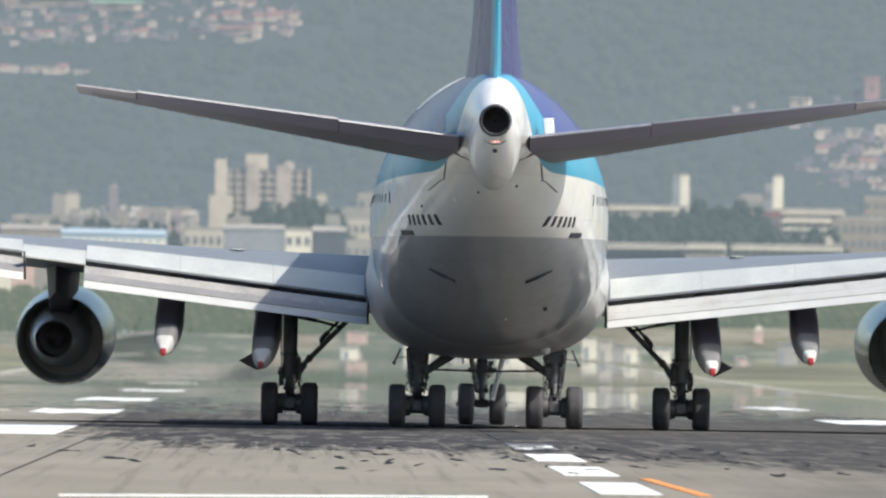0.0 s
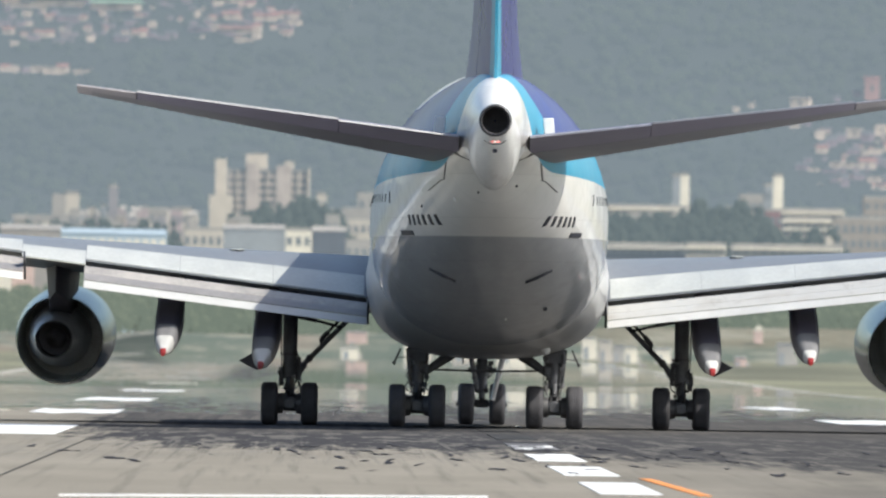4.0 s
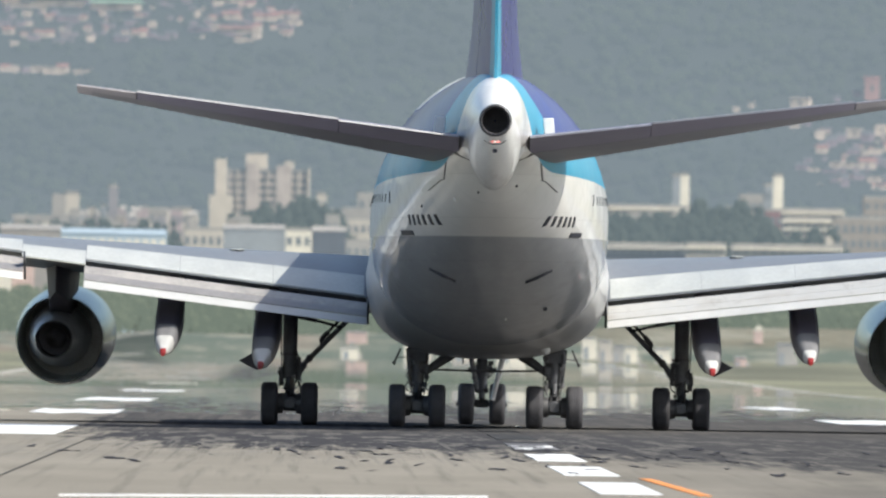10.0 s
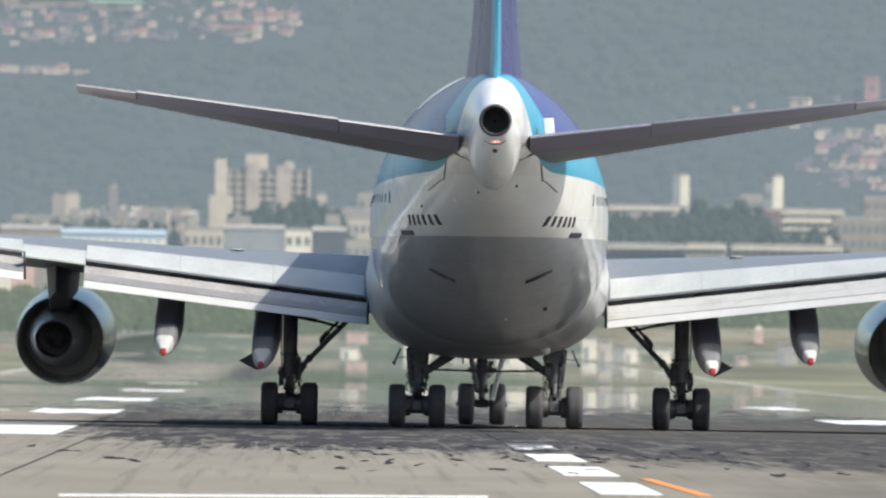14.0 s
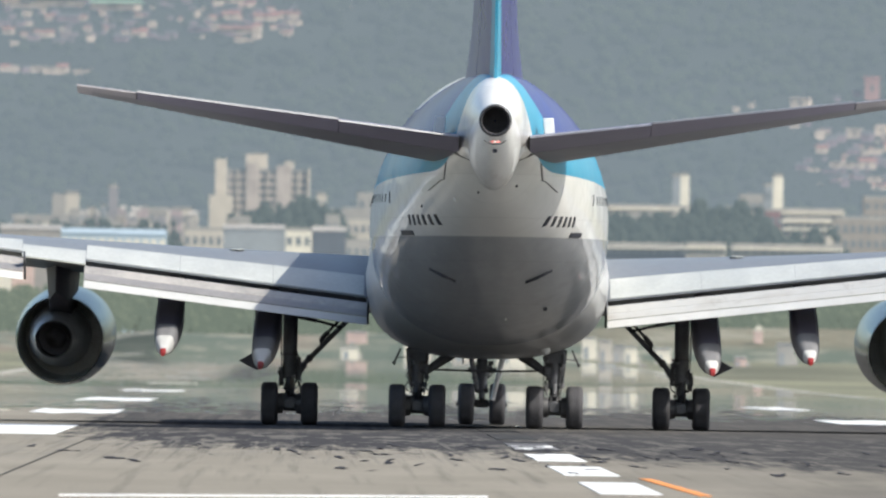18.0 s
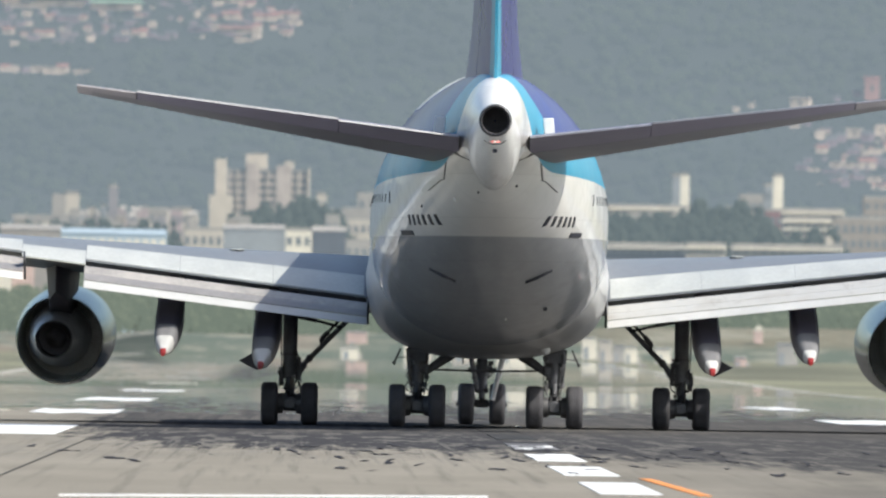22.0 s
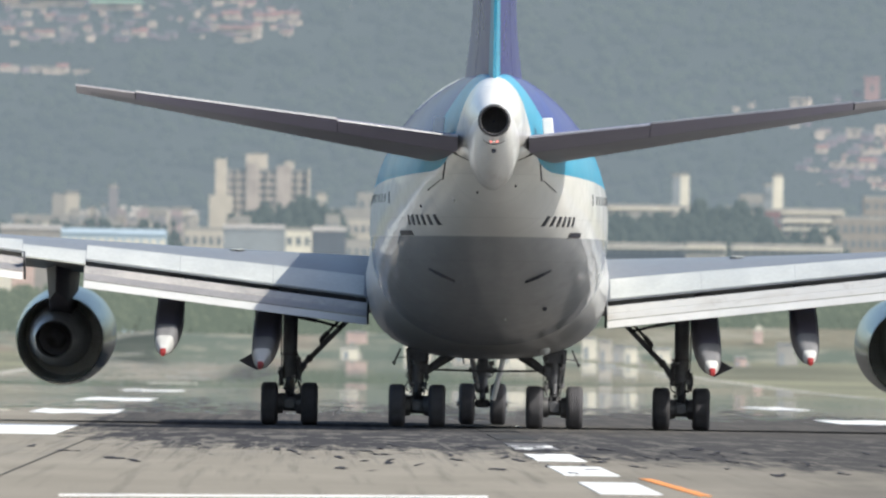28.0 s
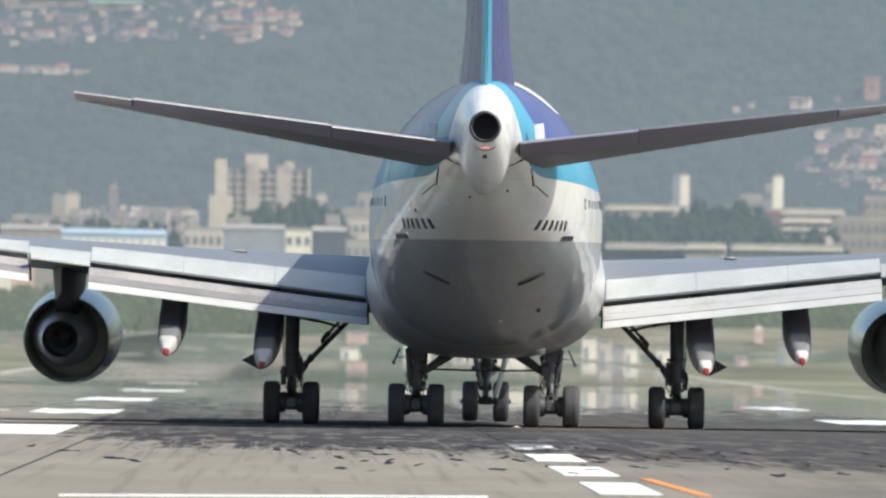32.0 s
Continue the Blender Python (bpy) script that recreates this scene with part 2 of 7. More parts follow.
M_LIVERY = livery()
M_WHITE = plain("white_paint", (0.72, 0.72, 0.70), 0.32, grain=0.08, scale=0.8, stretch=(1, 0.3, 1), coat=0.2)
M_PANEL = plain("wing_grey_paint", (0.18, 0.195, 0.215), 0.45, grain=0.12, scale=0.6, stretch=(1, 0.4, 1))
M_SPOIL = plain("spoiler_light_grey_paint", (0.47, 0.485, 0.465), 0.48, grain=0.16, scale=1.1, stretch=(1, 0.3, 1), spread=0.12)


def flap_paint():
    """Off-white paint with brown exhaust stains and thin grime streaks along the airflow."""
    m = Nodes("flap_off_white_paint")
    big, fine, streak = m.noise(0.55, 5.0), m.noise(7.0, 4.0), m.noise(3.0, 4.0, (1.0, 0.08, 1))
    c = m.mix(m.ramp(fine, 0.3, 0.7), (0.44, 0.435, 0.41), (0.48, 0.475, 0.45))
    c = m.mix(m.math("MULTIPLY", m.ramp(big, 0.52, 0.72), 0.45), c, (0.27, 0.23, 0.185))
    c = m.mix(m.math("MULTIPLY", m.ramp(streak, 0.58, 0.75), 0.35), c, (0.20, 0.185, 0.165))
    return m.set(Base_Color=c, Roughness=m.ramp(fine, 0.2, 0.8, 0.36, 0.5))


M_FLAP = flap_paint()
M_FLAPF = plain("darker_cream_flap_paint", (0.36, 0.34, 0.315), 0.5, grain=0.3, scale=0.9, stretch=(1, 0.3, 1))
M_FLAPW = plain("darker_beige_flap_paint", (0.245, 0.235, 0.23), 0.5, grain=0.2, scale=0.8, stretch=(1, 0.3, 1))
M_AFT = plain("aft_flap_white_paint", (0.50, 0.50, 0.485), 0.4, grain=0.1, scale=0.9)
M_HTAIL = plain("tailplane_grey_paint", (0.19, 0.188, 0.205), 0.45, grain=0.14, scale=0.7, stretch=(0.5, 1, 1))
M_ELEV = plain("elevator_grey_paint", (0.235, 0.22, 0.285), 0.5, grain=0.1, scale=0.7)
M_TIP = plain("tail_tip_pale_paint", (0.33, 0.31, 0.33), 0.5, grain=0.1)
M_EDGE = plain("sunlit_edge_pale_grey", (0.27, 0.27, 0.29), 0.4, 0.0, grain=0.1)
M_FIN = plain("fin_dark_blue_paint", (0.035, 0.036, 0.20), 0.3, grain=0.12, scale=0.5, coat=0.2)
M_FINL = plain("fin_light_blue_paint", (0.05, 0.32, 0.48), 0.3, grain=0.1, scale=0.5, coat=0.2)
M_RUBBER = plain("tyre_rubber", (0.068, 0.067, 0.075), 0.8, grain=0.3, scale=3.0, bump=0.004)
M_RIM = plain("wheel_grey_metal", (0.35, 0.35, 0.35), 0.45, 0.4, grain=0.25, scale=4.0)
M_STRUT = plain("gear_grey_paint", (0.11, 0.113, 0.125), 0.45, 0.1, grain=0.25, scale=3.0)
M_DARKM = plain("oily_dark_metal", (0.085, 0.085, 0.09), 0.5, 0.2, grain=0.3, scale=3.0)
M_CHROME = plain("polished_oleo_metal", (0.14, 0.14, 0.15), 0.35, 0.5, grain=0.05)
M_NAC = plain("nacelle_bare_metal", (0.225, 0.26, 0.215), 0.2, 0.75, grain=0.1, scale=0.8)
M_NACP = plain("pylon_dark_grey_paint", (0.095, 0.09, 0.11), 0.5, grain=0.12, scale=0.7, spec=0.2)
M_HOT = plain("heat_stained_nozzle_metal", (0.55, 0.56, 0.57), 0.34, 0.25, grain=0.3, scale=2.0)
M_LINER = plain("duct_liner_grey", (0.56, 0.58, 0.56), 0.35, grain=0.2, scale=1.5)
M_SOOT = plain("sooty_black_metal", (0.15, 0.145, 0.16), 0.6, 0.0, grain=0.3)
M_CANOE = plain("fairing_dark_grey_paint", (0.085, 0.08, 0.105), 0.4, grain=0.15)
M_CANOEM = plain("mid_grey_paint_and_cone_shade", (0.19, 0.19, 0.20), 0.4, grain=0.12)
M_CANOEL = plain("light_grey_paint_and_sunlit_band", (0.55, 0.55, 0.54), 0.4, grain=0.12)
M_RED = plain("red_paint", (0.28, 0.028, 0.028), 0.35, grain=0.1)
M_INK = plain("dark_marking_paint", (0.03, 0.032, 0.045), 0.5, grain=0.1)
M_SEAL = plain("dark_gap_sealant", (0.02, 0.02, 0.024), 0.7, grain=0.2)
M_GLASS = plain("cabin_window_dark_glass", (0.02, 0.022, 0.028), 0.08, grain=0.1)
M_LAMP = glow("red_lamp_glow", (1.0, 0.16, 0.12), 3.5)
M_LAMPW = glow("white_lamp_glow", (1.0, 0.95, 0.85), 3.0)
M_RUNWAY = runway_asphalt()
M_MARK = plain("runway_white_paint", (0.74, 0.74, 0.72), 0.6, grain=0.14, scale=0.6, stretch=(1.5, 0.2, 1))
M_WORN = plain("rubbered_over_paint", (0.06, 0.06, 0.06), 0.9, grain=0.5, scale=0.8, stretch=(1.5, 0.2, 1), spec=0.05)
M_SIDE = plain("pale_beige_stripe_paint", (0.40, 0.39, 0.34), 0.8, grain=0.35, scale=0.6, stretch=(1.5, 0.05, 1), spec=0.1)
M_FAINT = plain("runway_grey_stripe_paint", (0.24, 0.24, 0.225), 0.7, grain=0.3, scale=0.6, stretch=(1.5, 0.2, 1), spec=0.05)


def rubbed_paint():
    """White marking paint overlaid with torn patches of tyre rubber."""
    m = Nodes("rubber_smeared_white_paint")
    n, fine = m.noise(1.5, 6.0, (1.0, 0.10, 1), 0.7), m.noise(5.0, 4.0, (1, 0.2, 1))
    white = m.mix(m.ramp(fine, 0.3, 0.7), (0.66, 0.66, 0.64), (0.82, 0.82, 0.80))
    tc = m.n("TexCoord")
    sep = m.n("SeparateXYZ")
    m.t.links.new(tc.outputs["Object"], sep.inputs[0])
    f = m.ramp(m.math("ADD", n, m.ramp(sep.outputs["Y"], 470.0, 560.0, 0.0, 0.20)), 0.54, 0.66, 0.0, 0.92)
    return m.set(Base_Color=m.mix(f, white, (0.055, 0.053, 0.056)), Roughness=0.7, Specular_IOR_Level=0.1)


M_RUBBED = rubbed_paint()
M_ORANGE = plain("runway_orange_paint", (0.75, 0.27, 0.05), 0.6, grain=0.15, scale=1.0)
M_JOINT = plain("pavement_joint_tar", (0.08, 0.075, 0.066), 0.9, grain=0.3, spec=0.05)
M_GRASS = distant("dry_airfield_grass", (0.155, 0.153, 0.095), 0.0, 0.5, 0.03, 0.9, stretch=(1, 0.2, 1))
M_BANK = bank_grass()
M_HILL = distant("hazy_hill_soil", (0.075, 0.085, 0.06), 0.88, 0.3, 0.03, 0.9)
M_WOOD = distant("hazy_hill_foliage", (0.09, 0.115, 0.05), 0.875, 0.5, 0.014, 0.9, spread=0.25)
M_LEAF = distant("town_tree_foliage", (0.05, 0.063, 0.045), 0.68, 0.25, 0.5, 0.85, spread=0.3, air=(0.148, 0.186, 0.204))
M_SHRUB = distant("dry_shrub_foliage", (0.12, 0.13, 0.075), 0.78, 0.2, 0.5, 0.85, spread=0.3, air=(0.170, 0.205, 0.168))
M_SKID = plain("tyre_skid_rubber", (0.05, 0.048, 0.054), 0.9, grain=0.4, scale=1.2, stretch=(2, 0.15, 1), spec=0.05)
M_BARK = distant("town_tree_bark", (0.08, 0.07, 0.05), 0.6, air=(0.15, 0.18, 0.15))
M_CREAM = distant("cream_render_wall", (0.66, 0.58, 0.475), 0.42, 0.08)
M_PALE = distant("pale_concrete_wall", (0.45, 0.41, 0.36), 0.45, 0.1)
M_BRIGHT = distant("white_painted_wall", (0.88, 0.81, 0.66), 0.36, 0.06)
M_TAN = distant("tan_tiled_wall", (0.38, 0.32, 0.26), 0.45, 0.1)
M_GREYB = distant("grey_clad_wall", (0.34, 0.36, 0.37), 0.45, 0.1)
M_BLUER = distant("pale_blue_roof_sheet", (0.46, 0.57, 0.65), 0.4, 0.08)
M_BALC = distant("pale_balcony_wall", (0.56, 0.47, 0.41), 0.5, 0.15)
# darker colour paints in the shade of the balcony recesses
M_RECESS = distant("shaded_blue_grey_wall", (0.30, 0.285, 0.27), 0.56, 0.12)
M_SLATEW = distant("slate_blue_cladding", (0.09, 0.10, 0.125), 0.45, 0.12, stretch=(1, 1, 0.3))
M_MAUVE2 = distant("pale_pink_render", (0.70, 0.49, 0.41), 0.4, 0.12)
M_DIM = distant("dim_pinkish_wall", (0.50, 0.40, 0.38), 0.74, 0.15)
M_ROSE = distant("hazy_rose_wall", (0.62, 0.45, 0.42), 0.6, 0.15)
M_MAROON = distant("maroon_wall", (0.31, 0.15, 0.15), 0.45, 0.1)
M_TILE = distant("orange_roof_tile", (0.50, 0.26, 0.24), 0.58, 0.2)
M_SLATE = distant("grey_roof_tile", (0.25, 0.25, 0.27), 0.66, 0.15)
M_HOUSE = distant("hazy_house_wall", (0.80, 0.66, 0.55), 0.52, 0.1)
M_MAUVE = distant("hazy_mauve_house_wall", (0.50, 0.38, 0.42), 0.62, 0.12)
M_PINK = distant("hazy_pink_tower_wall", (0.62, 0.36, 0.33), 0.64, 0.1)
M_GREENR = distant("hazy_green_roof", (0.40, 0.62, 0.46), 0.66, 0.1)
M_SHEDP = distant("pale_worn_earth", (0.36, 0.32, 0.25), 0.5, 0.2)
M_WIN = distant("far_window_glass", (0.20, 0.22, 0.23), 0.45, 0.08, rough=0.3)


# ---- mesh helpers ----
def part(name, bm, material, parent=None, label="", smooth=True, sharp=40):
    """Links a bmesh as one mesh object under a thing or a part."""
    me = bpy.data.meshes.new(name)
    bmesh.ops.recalc_face_normals(bm, faces=bm.faces)
    bm.to_mesh(me)
    bm.free()
    me.materials.append(material)
    if smooth:
        me.shade_smooth()
        me.set_sharp_from_angle(angle=radians(sharp))
    ob = new(name, me)
    if parent is not None:
        ob.parent = parent
    if label:
        ob["label"] = label
    return ob


def share(name, ob, parent, m):
    """Another object on the same mesh."""
    o = new(name, ob.data)
    o.parent = parent
    o.matrix_basis = m
    return o


def thing(name, m=None, **tags):
    ob = new(name)
    if m is not None:
        ob.matrix_basis = m
    return tagged(ob, **tags)


def loft(bm, rings, caps=True, loop=True):
    """Skins rings of equal length; loop closes each ring."""
    vs = [[bm.verts.new(p) for p in r] for r in rings]
    n = len(rings[0])
    for a, b in zip(vs, vs[1:]):
        for i in range(n if loop else n - 1):
            j = (i + 1) % n
            bm.faces.new((a[i], a[j], b[j], b[i]))
    if caps:
        bm.faces.new(vs[0][::-1])
        bm.faces.new(vs[-1])
    return vs


def box(bm, c, s, m=None, bevel=0.0):
    """A block with centre c and size s; its edges bevelled."""
    r = bmesh.ops.create_cube(bm, size=1.0)
    vs = r["verts"]
    for v in vs:
        v.co = Vector((v.co.x * s[0], v.co.y * s[1], v.co.z * s[2]))
    if bevel:
        es = list({e for v in vs for e in v.link_edges})
        g = bmesh.ops.bevel(bm, geom=es, offset=bevel, segments=1, affect="EDGES")
        vs = list({v for f in g["faces"] for v in f.verts} | {v for v in vs if v.is_valid})
    t = Matrix.Translation(c) @ (m or Matrix())
    for v in vs:
        v.co = t @ v.co


def tube(bm, p0, p1, r0, r1=None, seg=12, caps=True):
    """A round bar between two points."""
    p0, p1 = Vector(p0), Vector(p1)
    r1 = r0 if r1 is None else r1
    q = (p1 - p0).to_track_quat("Z", "Y").to_matrix()
    rings = []
    for p, r in ((p0, r0), (p1, r1)):
        rings.append([p + q @ Vector((r * math.cos(2 * math.pi * i / seg), r * math.sin(2 * math.pi * i / seg), 0)) for i in range(seg)])
    loft(bm, rings, caps)


def turn(bm, profile, seg=40, axis="y", caps=False, squash=1.0):
    """Revolves (radius, along) pairs."""
    rings = []
    for r, a in profile:
        ring = []
        for i in range(seg):
            t = 2 * math.pi * i / seg
            u, w = r * math.cos(t), r * math.sin(t) * squash
            ring.append((u, a, w) if axis == "y" else (a, u, w))
        rings.append(ring)
    loft(bm, rings, caps)


def lerp(x, table):
    """Smooth reading of a table of (x, value) rows."""
    if x <= table[0][0]:
        return table[0][1]
    for (a, u), (b, w) in zip(table, table[1:]):
        if x <= b:
            return u + (w - u) * (x - a) / (b - a)
    return table[-1][1]


def spline(x, table):
    """Catmull-Rom reading of a table of (x, value) rows."""
    xs = [r[0] for r in table]
    if x <= xs[0]:
        return table[0][1]
    if x >= xs[-1]:
        return table[-1][1]
    i = max(k for k in range(len(xs) - 1) if xs[k] <= x)
    x0, x1 = xs[i], xs[i + 1]
    y0, y1 = table[i][1], table[i + 1][1]
    d0 = (y1 - table[i - 1][1]) / (x1 - xs[i - 1]) if i > 0 else (y1 - y0) / (x1 - x0)
    d1 = (table[i + 2][1] - y0) / (xs[i + 2] - x0) if i + 2 < len(xs) else (y1 - y0) / (x1 - x0)
    t, h = (x - x0) / (x1 - x0), x1 - x0
    return (2 * t**3 - 3 * t**2 + 1) * y0 + (t**3 - 2 * t**2 + t) * h * d0 + (3 * t**2 - 2 * t**3) * y1 + (t**3 - t**2) * h * d1


# ---- ground and runway ----
def slab(name, x0, x1, y0, y1, z0, z1, mat, ny=1, kind="", label="", category="", group="", skew=0.0):
    bm = bmesh.new()
    rings = []
    for i in range(ny + 1):
        y = y0 + (y1 - y0) * i / ny
        d = skew * i / ny
        rings.append([(x0 + d, y, z0), (x1 + d, y, z0), (x1 + d, y, z1), (x0 + d, y, z1)])
    loft(bm, rings)
    return tagged(part(name, bm, mat, smooth=False), label=label, category=category, group=group, kind=kind)


def eased(y, start, width):
    """A length that begins to grow softly from start on."""
    t = (y - start) / width
    return 0.0 if t <= 0 else width * (t**3 - t**4 / 2) if t < 1 else width * 0.5 + (y - start - width)


def grade(y):
    """The runway's long profile: level, then a slight dip, then up to level again, shaped so that reflections fit the
    mirage in the camera's view.
    """
    return -0.0011 * (eased(y, 740.0, 80.0) - eased(y, 1380.0, 120.0)) + 0.00066 * (eased(y, 1600.0, 120.0) - eased(y, 2700.0, 120.0))


LOW = grade(3400.0)      # the plain past the dip
bm = bmesh.new()
loft(bm, [[(-4500, y, -1.6), (4500, y, -1.6), (4500, y, grade(y) - 0.06), (-4500, y, grade(y) - 0.06)] for y in [-600.0, 700.0] + [740.0 + 20.0 * i for i in range(52)] + [2600.0, 2700.0, 2740.0, 2780.0, 2830.0, 4900.0]])
tagged(part("ground", bm, M_GRASS, smooth=False), label="dry green and tan airfield grass", category="grass", kind="structure")


def swell(x, y):
    """Gentle ripples put into the far pavement, so that its reflections tear like heat shimmer."""
    a = min(1.0, max(0.0, (y - 690.0) / 30.0))
    return grade(y) + a * (0.010 * noise.noise(Vector((x * 0.15, y * 0.0125, 1.7))) + 0.004 * noise.noise(Vector((x * 0.45, y * 0.04, 8.1))) + 0.0028 * noise.noise(Vector((x * 0.55, y * 0.10, 3.3))))


def sheet(name, xs, ys, lift, mat, ragged=0.0, **tags):
    """A skin that follows the pavement, with a skirt down into it; its ends can waver along the runway, put in for heat
    shimmer.
    """
    bm = bmesh.new()
    fray = [ragged * noise.noise(Vector((x * 1.1, ys[0] * 0.37, 5.0))) for x in xs] if ragged else [0.0] * len(xs)
    vs = [[bm.verts.new((x, y + d, swell(x, y + d) + lift)) for x, d in zip(xs, fray)] for y in ys]
    for a, b in zip(vs, vs[1:]):
        for i in range(len(xs) - 1):
            bm.faces.new((a[i], a[i + 1], b[i + 1], b[i]))
    rim = [e for e in bm.edges if e.is_boundary]
    g = bmesh.ops.extrude_edge_only(bm, edges=rim)
    for v in g["geom"]:
        if isinstance(v, bmesh.types.BMVert):
            v.co.z -= max(lift * 0.95, 0.0) or 0.3
    return tagged(part(name, bm, mat), **tags)


_ys = [120.0, 300.0, 500.0, 690.0] + [695.0 + 2.5 * i for i in range(200)] + [1195.0 + 5.0 * i for i in range(84)] + [1615.0 + 11.0 * i for i in range(163)]
sheet("runway", [-24.9 + 0.75 * i for i in range(81)], _ys, 0.0, M_RUNWAY, kind="structure", label="weathered grey asphalt runway with dark rubber deposits", category="runway")



def stripe(name, x0, x1, y0, y1, label, group, mat=M_MARK, ragged=0.0):
    nx, ny = max(2, int((x1 - x0) / (0.2 if ragged else 0.7))), max(2, int((y1 - y0) / 4.0))
    sheet(name, [x0 + (x1 - x0) * i / nx for i in range(nx + 1)], [y0 + (y1 - y0) * i / ny for i in range(ny + 1)], 0.012, mat, ragged, label=label, category="runway marking", group=group)


for k in range(18):
    stripe("centreline_stripe", 4.76, 5.77, 371.5 + 50.0 * k, 402.0 + 50.0 * k, "white painted runway centreline stripe" if k < 4 else "runway centreline stripe blackened by tyre rubber", "centreline stripes", M_MARK if k < 2 else M_RUBBED if k < 4 else M_WORN)
for x in (-16.1, 16.3):
    stripe("aiming_point_marking", x, x + 10.03, 566, 626, "broad white painted aiming point block on the runway", "aiming point markings")
# touchdown stripes beyond 1300 m take greyer paint
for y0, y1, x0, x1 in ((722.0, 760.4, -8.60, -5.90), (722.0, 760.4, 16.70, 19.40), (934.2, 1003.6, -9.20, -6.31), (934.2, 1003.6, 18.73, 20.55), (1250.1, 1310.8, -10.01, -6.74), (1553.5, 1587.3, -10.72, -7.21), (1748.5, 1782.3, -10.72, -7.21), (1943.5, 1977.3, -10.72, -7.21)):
    stripe("touchdown_stripe", x0, x1, y0, y1, "white painted touchdown zone stripe on the runway" if y0 < 1300 else "pale grey touchdown zone stripe on the runway", "touchdown stripes", M_MARK if y0 < 1300 else M_SIDE if y0 < 1600 else M_FAINT, 14.0 + 0.02 * (y0 - 700))
for x in (-24.2, 34.0):
    stripe("side_stripe", x, x + 0.9, 300, 3390, "pale beige runway side stripe", "side stripes", M_SIDE)
bm = bmesh.new()
loft(bm, [[(x, y, 0.001), (x, y + 2.8, 0.001), (x, y + 2.8, 0.012), (x, y, 0.012)] for x, y in ((-3.68, 349.4), (2.87, 359.4))])
tagged(part("transverse_marking", bm, M_MARK, smooth=False), label="white painted transverse bar across the runway", category="runway marking")
bm = bmesh.new()
rows = [(6.42, 370), (6.33, 384), (6.23, 398), (6.12, 415)]
loft(bm, [[(x - 0.11, y, 0.001), (x + 0.11, y, 0.001), (x + 0.11, y, 0.013), (x - 0.11, y, 0.013)] for x, y in rows])
tagged(part("taxi_line", bm, M_ORANGE, smooth=False), label="orange painted taxi guide line on the asphalt", category="runway marking")
slab("pavement_joint", -5.3, -5.22, 330, 560, 0.0005, 0.004, M_JOINT, label="dark tarred joint along the runway", category="pavement joint", skew=0.22)

light = thing("runway_light", pose(6.0, 655.5, 0), label="small white inset runway light on the asphalt", category="runway light")
bm = bmesh.new()
tube(bm, (0, 0, 0), (0, 0, 0.03), 0.13, 0.10, seg=20)
tube(bm, (0, 0, 0.03), (0, 0, 0.05), 0.08, 0.05, seg=20)
part("housing", bm, M_RIM, light)
bm = bmesh.new()
bmesh.ops.create_uvsphere(bm, u_segments=12, v_segments=8, radius=0.012)
part("lens", bm, M_LAMPW, light, "small white lens").matrix_basis = pose(0, -0.075, 0.035)

# black dashes of rubber left by landing wheels, too many to count
rnd = random.Random(21)
vs, fs = [], []
for _ in range(110):
    t = rnd.random() ** 0.7
    y = 415 + 115 * t
    x = 5.2 + rnd.gauss(0, 5.2 + 2.0 * t)
    w, ln = rnd.uniform(0.04, 0.12) * (2.0 if rnd.random() < 0.2 else 1.0), rnd.uniform(2.0, 11.0) * (0.7 + 0.8 * t)
    n0 = len(vs)
    drift = rnd.uniform(-0.25, 0.25)
    for q in range(7):
        k, d = rnd.uniform(0.25, 1.0) * (0.4 if q in (0, 6) else 1.0), rnd.uniform(-0.5, 0.5) * w + drift * q / 6
        vs.append((x - w * k + d, y + ln * q / 6, 0.0135))
        vs.append((x + w * k + d, y + ln * q / 6, 0.0135))
    fs += [[n0 + 2 * q, n0 + 2 * q + 1, n0 + 2 * q + 3, n0 + 2 * q + 2] for q in range(6)]
me = bpy.data.meshes.new("skid_marks")
me.from_pydata(vs, [], fs)
me.materials.append(M_SKID)
tagged(new("skid_marks", me), label="black rubber skid dashes on the runway", category="skid marks", kind="stuff")
# ---- the airliner: origin on the ground amid the main gear, nose along +y ----
PLANE = thing("airliner", pose(5.08, 650, 0, 0, 0, -0.14), label="four-engined white jumbo airliner with blue bands on the runway", category="airliner")

TOP = [(-35.3, 8.72), (-34.4, 8.98), (-33, 9.33), (-31, 9.60), (-28, 9.72), (-24, 9.76), (-8, 9.76), (8, 9.78), (12, 9.9), (16, 10.1), (22, 10.15), (27, 9.95), (30, 9.0), (32, 7.4), (33.3, 5.6)]
BOT = [(-35.3, 7.86), (-34.4, 7.55), (-33, 7.05), (-31, 6.95), (-29.5, 6.45), (-28, 5.9), (-24, 4.70), (-20, 3.72), (-16, 2.90), (-12, 2.38), (-8, 2.2), (0, 2.15), (14, 2.15), (26, 2.3), (30, 2.9), (32, 3.8), (33.3, 5.2)]
HALF = [(-35.3, 0.42), (-34.4, 0.55), (-33, 0.73), (-31, 0.90), (-29.5, 1.12), (-28, 1.38), (-26, 1.78), (-24, 2.15), (-20, 2.70), (-16, 3.05), (-12, 3.24), (-8, 3.28), (20, 3.28), (27, 2.9), (30, 2.2), (32, 1.3), (33.3, 0.25)]
MID = [(-35.3, 8.28), (-33, 8.25), (-30, 7.95), (-26, 7.2), (-20, 6.35), (-14, 5.9), (-8, 5.8), (20, 5.8), (27, 5.8), (31, 5.6), (33.3, 5.4)]


